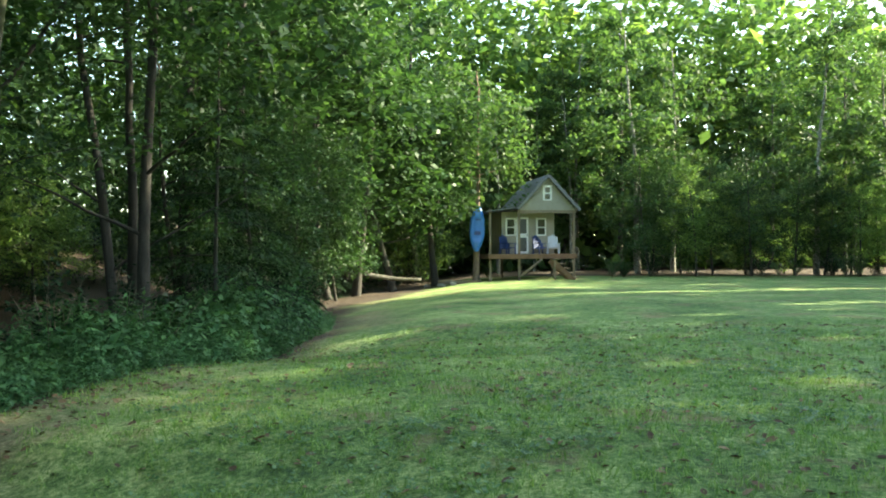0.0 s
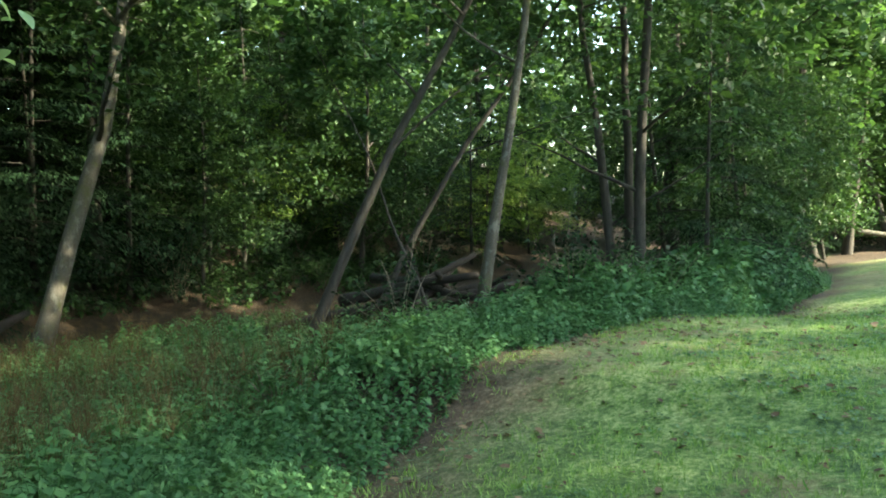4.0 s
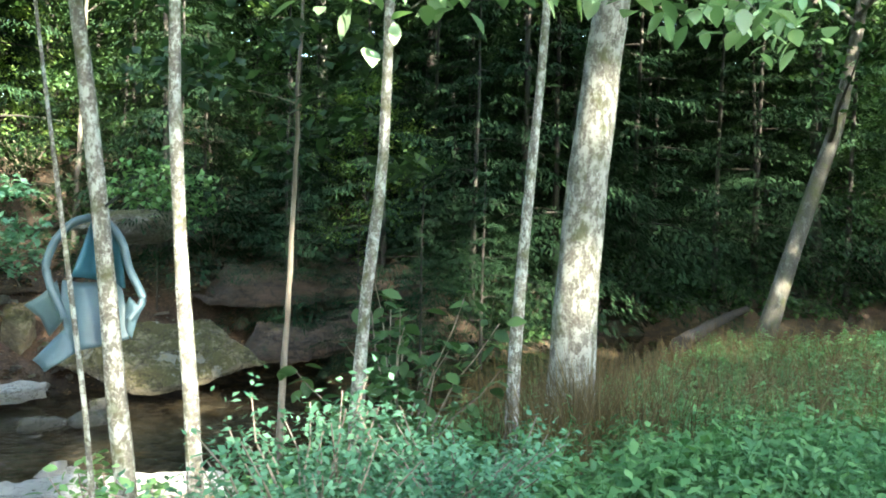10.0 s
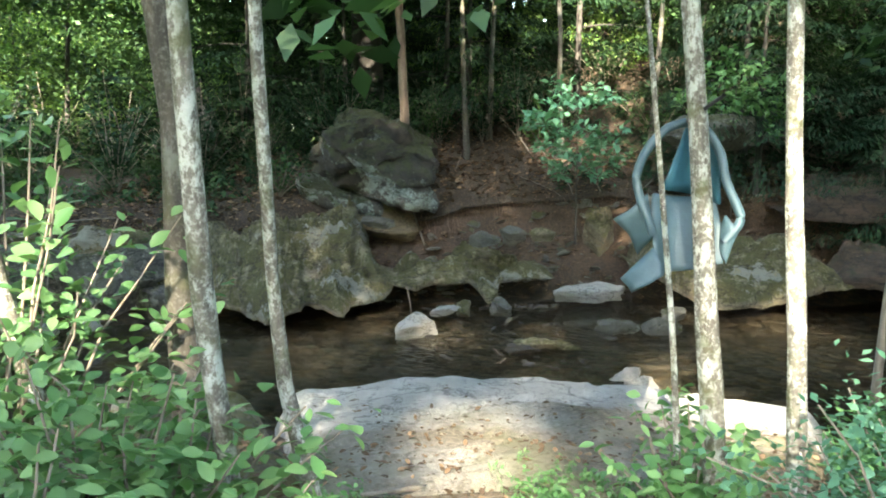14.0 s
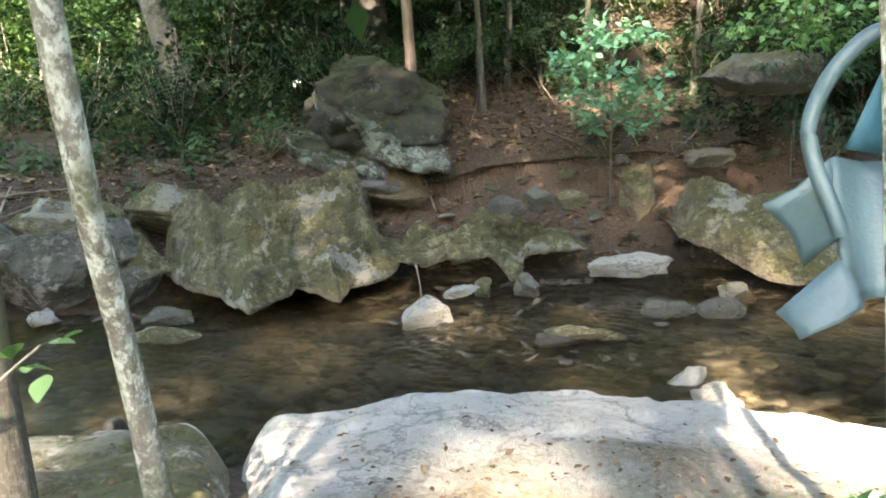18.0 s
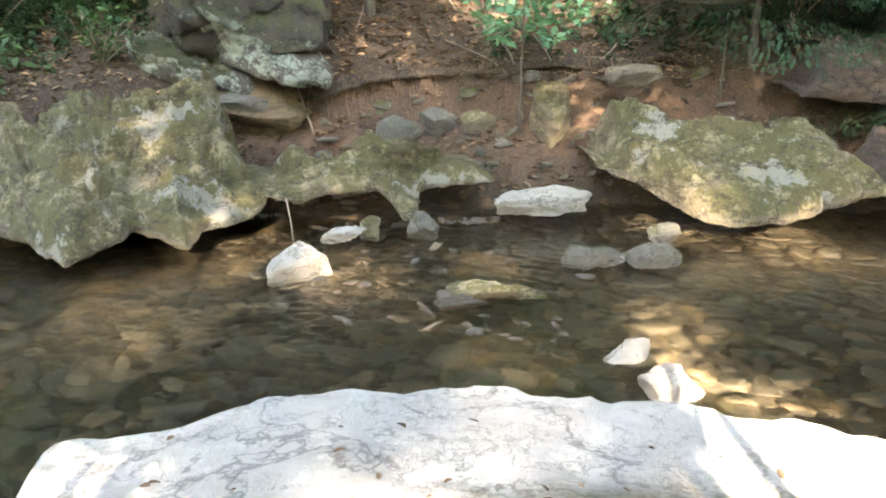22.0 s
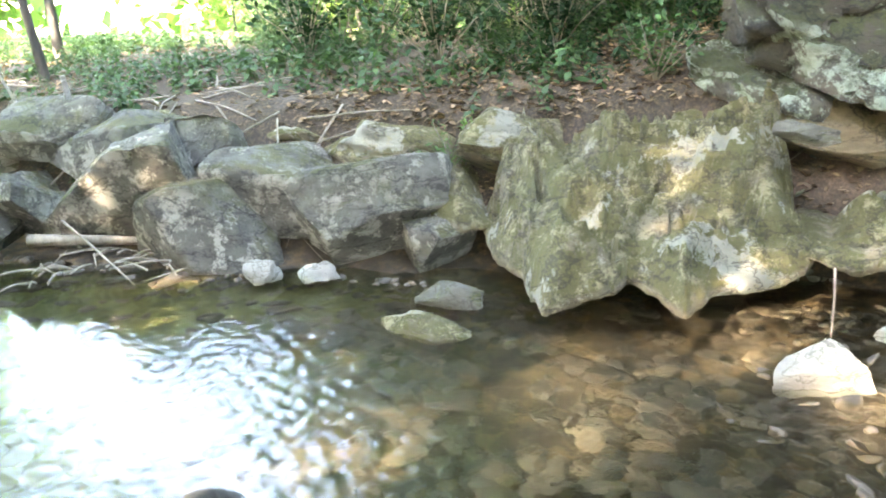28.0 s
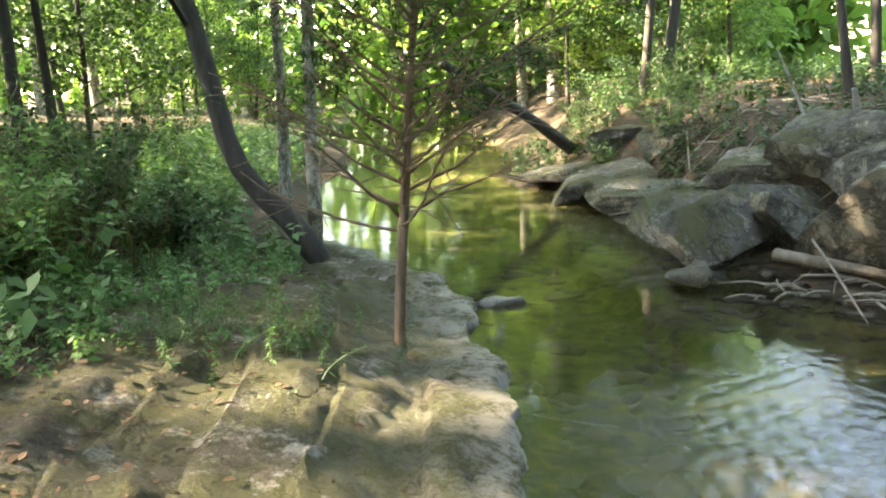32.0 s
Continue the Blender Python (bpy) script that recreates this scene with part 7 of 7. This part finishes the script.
# ---- undergrowth, grass and litter ----
def sprig(stem_len, leaves, leaf_len, seed, proto=LEAF4, pairs=True, arch=0.25, droop=0.3):
    """A leafy stalk: verts and quads, with its stalk as thin blades."""
    rng = np.random.default_rng(seed)
    a = rng.uniform(0, 6.3)
    s = np.linspace(0, 1, 6)[:, None]
    p = np.array([np.cos(a), np.sin(a), 0]) * arch * stem_len * s**2 + np.array([0, 0, stem_len]) * s
    pieces = [tube(p, np.linspace(0.006, 0.002, 6), 3)]
    u = np.linspace(0.2, 1, leaves)
    at = np.stack([np.interp(u, s[:, 0], p[:, k]) for k in range(3)], -1)
    yaw = np.arange(leaves) * (np.pi / 2 if pairs else 2.4) + rng.normal(0, 0.3, leaves)
    if pairs:
        yaw = (np.arange(leaves) // 2) * np.pi / 2 + (np.arange(leaves) % 2) * np.pi + rng.normal(0, 0.3, leaves)
    dip = rng.normal(-droop, 0.25, leaves)
    c, q, d, e = np.cos(yaw), np.sin(yaw), np.cos(dip), np.sin(dip)
    z = np.zeros(leaves)
    rz = np.stack([c, -q, z, q, c, z, z, z, z + 1], -1).reshape(-1, 3, 3)
    rx = np.stack([z + 1, z, z, z, d, -e, z, e, d], -1).reshape(-1, 3, 3)
    pieces.append(strew(proto, at, rz @ rx, leaf_len * (1.15 - 0.55 * u) * rng.uniform(0.8, 1.2, leaves)))
    return join(pieces)


def upright(n, rng, lean=0.12):
    return spin(n, rng, lean)


def bed(name, protos, xy, sizes, mat, label, category, seed, lean=0.12, sink=0.02, rest=land):
    """Plants past counting, one mesh."""
    rng = np.random.default_rng(seed)
    z = rest(xy[:, 0], xy[:, 1]) - sink
    places = np.column_stack([xy, z])
    which = rng.integers(len(protos), size=len(xy))
    out = []
    for k, p in enumerate(protos):
        m = which == k
        if m.any():
            out.append(strew(p, places[m], upright(m.sum(), rng, lean), np.asarray(sizes)[m]))
    return tagged(new(name, mesh_of(name, *join(out), mat, False)), label, category, kind="stuff")


def sown(count, x0, x1, y0, y1, rng, keep):
    x, y = rng.uniform(x0, x1, count), rng.uniform(y0, y1, count)
    m = keep(x, y)
    return np.column_stack([x[m], y[m]])


R5 = np.random.default_rng(55)
WEEDS = [sprig(0.5, 12, 0.16, k, LEAF4) for k in range(3)] + [sprig(0.42, 9, 0.2, 7, LEAF4, False), sprig(0.6, 16, 0.12, 8, LEAF_NARROW)]
# the weedy border between lawn and creek
_xy = sown(17000, -9, -2.3, 0.2, 24, R5, lambda x, y: (lawn_in(x, y) < 0.08 * lump(x, y, 0.5, 3)) & (lawn_in(x, y) > np.where(y < 12, -2.2, -3.3) - 0.4 * lump(x, y, 1.2, 6)) & (R5.uniform(size=len(x)) < np.clip(1.15 - (y - 12) / 16, 0.35, 1)) & (x > -9) & ~((x < -6.0) & (y < 2.6)))
_d = -lawn_in(_xy[:, 0], _xy[:, 1])
bed("weed_border", WEEDS, _xy, (0.42 + 0.4 * np.clip(_d / 1.5, 0, 1) + (0.9 + 0.5 * lump(_xy[:, 0], _xy[:, 1], 0.9, 31)) * np.clip((_xy[:, 1] - 9) / 3, 0, 1) * np.clip(_d / 1.0, 0, 1)) * R5.uniform(0.7, 1.3, len(_xy)), M_WEED, "dense dark green weeds bordering the lawn", "weeds", 1, 0.2)
# undergrowth on the banks
_xy = sown(5200, -9, 6, -22, -5.5, R5, lambda x, y: (bank(NEAR, x, y) > np.where(y < -9.3, 0.8, 2.4) + 0.5 * lump(x, y, 1, 2)) & (np.hypot(x + 4.8, y + 5.6) > 1.5) & (x > -5.3))
bed("bank_weeds", WEEDS, _xy, R5.uniform(0.5, 1.25, len(_xy)), M_BUSH, "bright leafy weeds on the creek bank", "weeds", 2, 0.25)
_xy = sown(6200, -15, -1, -23, -9.0, R5, lambda x, y: (bank(FAR, x, y) < np.where(y < -14, 0.1, -1.2) - 0.4 * lump(x, y, 1.5, 2)) & (bank(FAR, x, y) > -9) & (lump(x, y, 0.9, 23) > -0.1))
bed("bank_weeds", WEEDS, _xy, R5.uniform(0.2, 0.9, len(_xy)), M_LEAF, "green weeds along the low bank", "weeds", 3, 0.25)
_xy = sown(6000, -24, -10, -11, 3, R5, lambda x, y: (bank(FAR, x, y) < -2.0) & (lump(x, y, 1.0, 12) > -0.15))
# Seedlings take the near-black leaf, so the hillside's shade is in their colour.
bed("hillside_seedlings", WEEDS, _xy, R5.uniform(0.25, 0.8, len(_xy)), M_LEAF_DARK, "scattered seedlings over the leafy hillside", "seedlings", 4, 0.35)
_xy = sown(1500, -9, -4.5, -1.2, 3.2, R5, lambda x, y: (bank(NEAR, x, y) > 0.3) & (lawn_in(x, y) < -1.2) & (R5.uniform(size=len(x)) < 0.55))
bed("bank_weeds", WEEDS, _xy, R5.uniform(0.4, 1.0, len(_xy)), M_WEED, "green weeds round the trees on the bank", "weeds", 5, 0.25)

_xy = sown(9000, -25, -12, 1.5, 24, R5, lambda x, y: (bank(FAR, x, y) < -0.5) & (lump(x, y, 1.0, 14) > -0.3))
bed("hillside_seedlings", WEEDS, _xy, R5.uniform(0.6, 1.4, len(_xy)), M_LEAF, "dark low plants across the creek", "seedlings", 15, 0.35)

# dry grass on the gravel bar and round the big tree
BLADES = []
for _k in range(3):
    _n2 = 16
    _r = np.random.default_rng(60 + _k)
    _h = _r.uniform(0.35, 0.9, _n2)
    BLADES.append(strew((np.array([(-0.005, 0, 0), (0.005, 0, 0), (-0.004, 0.1, 0.55), (0.004, 0.1, 0.55), (-0.001, 0.35, 1.0), (0.001, 0.35, 1.0)]), np.array([(0, 1, 3, 2), (2, 3, 5, 4)])), np.column_stack([_r.normal(0, 0.06, (_n2, 2)), np.zeros(_n2)]), spin(_n2, _r, 0.18), _h))
_xy = sown(1100, -16.5, -7.0, 2.0, 13, R5, lambda x, y: (bank(NEAR, x, y) > 0.2) & (lawn_in(x, y) < -2.0))
bed("dry_grass", BLADES, _xy, R5.uniform(0.4, 0.85, len(_xy)), M_DRY, "brown dry grass on the creek bar", "grass", 6)
_xy = np.column_stack([R5.normal(-7.2, 0.5, 150), R5.normal(1.3, 0.45, 150)])
bed("dry_grass", BLADES, _xy, R5.uniform(0.5, 1.1, len(_xy)), M_DRY, "tawny dead stems round the big tree's foot", "grass", 7)
_xy = np.column_stack([R5.normal(-1.95, 0.22, 60), R5.normal(-7.65, 0.3, 60)])
bed("dry_grass", BLADES, _xy, R5.uniform(0.5, 0.95, 60), M_DRY, "tuft of pale dry grass beside the shelf", "grass", 18)
_xy = sown(2500, -15, -6.5, 1.5, 13, R5, lambda x, y: (bank(NEAR, x, y) > 0.4) & (lawn_in(x, y) < -2.0))
bed("bar_weeds", WEEDS, _xy, R5.uniform(0.5, 1.1, len(_xy)), M_WEED, "green weeds among the dry grass", "weeds", 8)

_xy = sown(800, -13.5, -6.8, 0.2, 7, R5, lambda x, y: (bank(NEAR, x, y) > -0.1) & (lawn_in(x, y) < -1.8))
bed("dry_grass", BLADES, _xy, R5.uniform(0.4, 0.95, len(_xy)), M_DRY, "brown dry grass at the water's edge", "grass", 16)
_xy = sown(1500, -13.5, -6.8, 0.4, 7, R5, lambda x, y: (bank(NEAR, x, y) > 0.0) & (lawn_in(x, y) < -1.8))
bed("bar_weeds", WEEDS, _xy, R5.uniform(0.4, 0.9, len(_xy)), M_WEED, "green weeds at the water's edge", "weeds", 17)

# ferns on the shelf
FERNS = [sprig(0.3, 20, 0.075, 90 + _k, LEAF_NARROW, True, 0.9, 0.1) for _k in range(3)]
_xy = np.column_stack([R5.normal(-3.8, 0.45, 120), R5.normal(-7.2, 0.3, 120)])
bed("ferns", FERNS, _xy, R5.uniform(0.4, 0.8, 120), M_BUSH, "low bright ferns on the mossy shelf", "ferns", 19, 0.4, 0.01, shelf_z)

# mown lawn
TUFTS = []
for _k in range(4):
    _r = np.random.default_rng(80 + _k)
    _n2 = 7
    TUFTS.append(strew((np.array([(-0.055, 0, 0), (0.055, 0, 0), (0.03, 0.25, 0.75), (-0.02, 0.3, 0.8)]), np.array([(0, 1, 2, 3)])), np.column_stack([_r.normal(0, 0.6, (_n2, 2)), np.zeros(_n2)]), spin(_n2, _r, 0.45), _r.uniform(0.6, 1.2, _n2)))
_xy = sown(44000, -5.2, 11, -1.5, 17, R5, lambda x, y: (lawn_in(x, y) > 0.35 * lump(x, y, 0.5, 3)) & (bare(x, y) < R5.uniform(0.1, 0.8, len(x))) & (R5.uniform(size=len(x)) < np.clip(1.25 - np.hypot(x, y) / 16, 0.12, 1)))
bed("lawn_grass", TUFTS, _xy, R5.uniform(0.03, 0.085, len(_xy)), M_GRASS, "short mown grass with clover and thin patches", "grass", 9, 0.1, 0.004)
_cl = strew((np.array([(-0.5, 0, 0.1), (0, -0.45, 0.0), (0.5, 0, 0.1), (0, 0.5, 0.05)]), np.array([(0, 1, 2, 3)])), np.array([(0, 0.6, 0.9), (0.55, -0.3, 0.95), (-0.55, -0.3, 0.85)]), spin(3, np.random.default_rng(3), 0.2), np.ones(3))
_xy = sown(36000, -5.2, 11, -1.5, 17, R5, lambda x, y: (lawn_in(x, y) > 0.1) & (lump(x, y, 0.6, 21) > 0.0) & (bare(x, y) < R5.uniform(0.1, 0.7, len(x))) & (R5.uniform(size=len(x)) < np.clip(1.25 - np.hypot(x, y) / 16, 0.12, 1)))
bed("clover", [_cl], _xy, R5.uniform(0.018, 0.045, len(_xy)), M_BUSH, "patches of clover in the lawn", "clover", 10, 0.2, 0.004)

# fallen leaves
CURL = (np.array([(0, -0.5, 0), (0.26, -0.22, 0.1), (0.22, 0.2, 0.14), (0.0, 0.55, 0.03), (-0.24, 0.22, 0.12), (-0.28, -0.18, 0.08), (0, 0.0, 0.0)]), np.array([(0, 1, 2, 6), (6, 2, 3, 4), (0, 6, 4, 5)]))
_xy = np.concatenate([
    sown(2600, -8, -1.5, -6.5, 1.0, R5, lambda x, y: (bank(NEAR, x, y) > 2.0) & (R5.uniform(size=len(x)) < 0.6)),
    sown(4000, -5, 9, 0, 16, R5, lambda x, y: lawn_in(x, y) > 0),
    sown(900, -5.5, -3, 1, 16, R5, lambda x, y: np.abs(lawn_in(x, y) - 0.3) < 0.6),
    sown(4200, -22, -9, -12, 3, R5, lambda x, y: bank(FAR, x, y) < -1.2),
    sown(20000, -16, -9, -11, 1, R5, lambda x, y: (bank(FAR, x, y) < -0.7) & (bank(FAR, x, y) > -4.5)),
    sown(5000, -10, -2, -20, -9, R5, lambda x, y: bank(FAR, x, y) < -0.6),
    sown(1700, -5.5, 2, -13, -6, R5, lambda x, y: bank(NEAR, x, y) > 1.6)])
bed("fallen_leaves", [CURL], _xy, R5.uniform(0.035, 0.1, len(_xy)), M_FALLEN, "dry brown leaves strewn over the ground", "leaves", 11, 0.25, -0.012)

# what lies and grows on the rock shelves
_xy = sown(10000, -8.3, -2.5, -11, -0.8, R5, lambda x, y: (bank(NEAR, x, y) > 0.15) & (bank(NEAR, x, y) < 3.3) & (R5.uniform(size=len(x)) < np.clip(0.5 * bank(NEAR, x, y) - 0.35, 0.035, 0.9)))
bed("fallen_leaves", [CURL], _xy, R5.uniform(0.02, 0.06, len(_xy)), M_FALLEN, "dry brown leaves lying on the creekside rock", "leaves", 12, 0.25, -0.015, shelf_z)
_xy = sown(3600, -6.5, -2, -10.5, -5.4, R5, lambda x, y: (bank(NEAR, x, y) > 1.1) & (bank(NEAR, x, y) < 3.6) & (lump(x, y, 0.7, 17) > 0.0 - 0.3 * (bank(NEAR, x, y) - 1.1)) & (np.hypot(x + 4.5, y + 5.6) > 1.3))
bed("shelf_weeds", WEEDS, _xy, R5.uniform(0.15, 0.42, len(_xy)), M_BUSH, "low green plants growing on the mossy rock", "weeds", 13, 0.35, 0.02, shelf_z)
_xy = sown(1100, -5.6, -2.8, -3.3, -1.4, R5, lambda x, y: (lump(x, y, 0.4, 18) > 0.0) & (np.abs(y + 2.3 - 0.35 * (x + 3.5)) > 0.25))
bed("path_weeds", WEEDS, _xy, R5.uniform(0.15, 0.4, len(_xy)), M_BUSH, "small green weeds beside the trodden path", "weeds", 14, 0.35, 0.02, shelf_z)
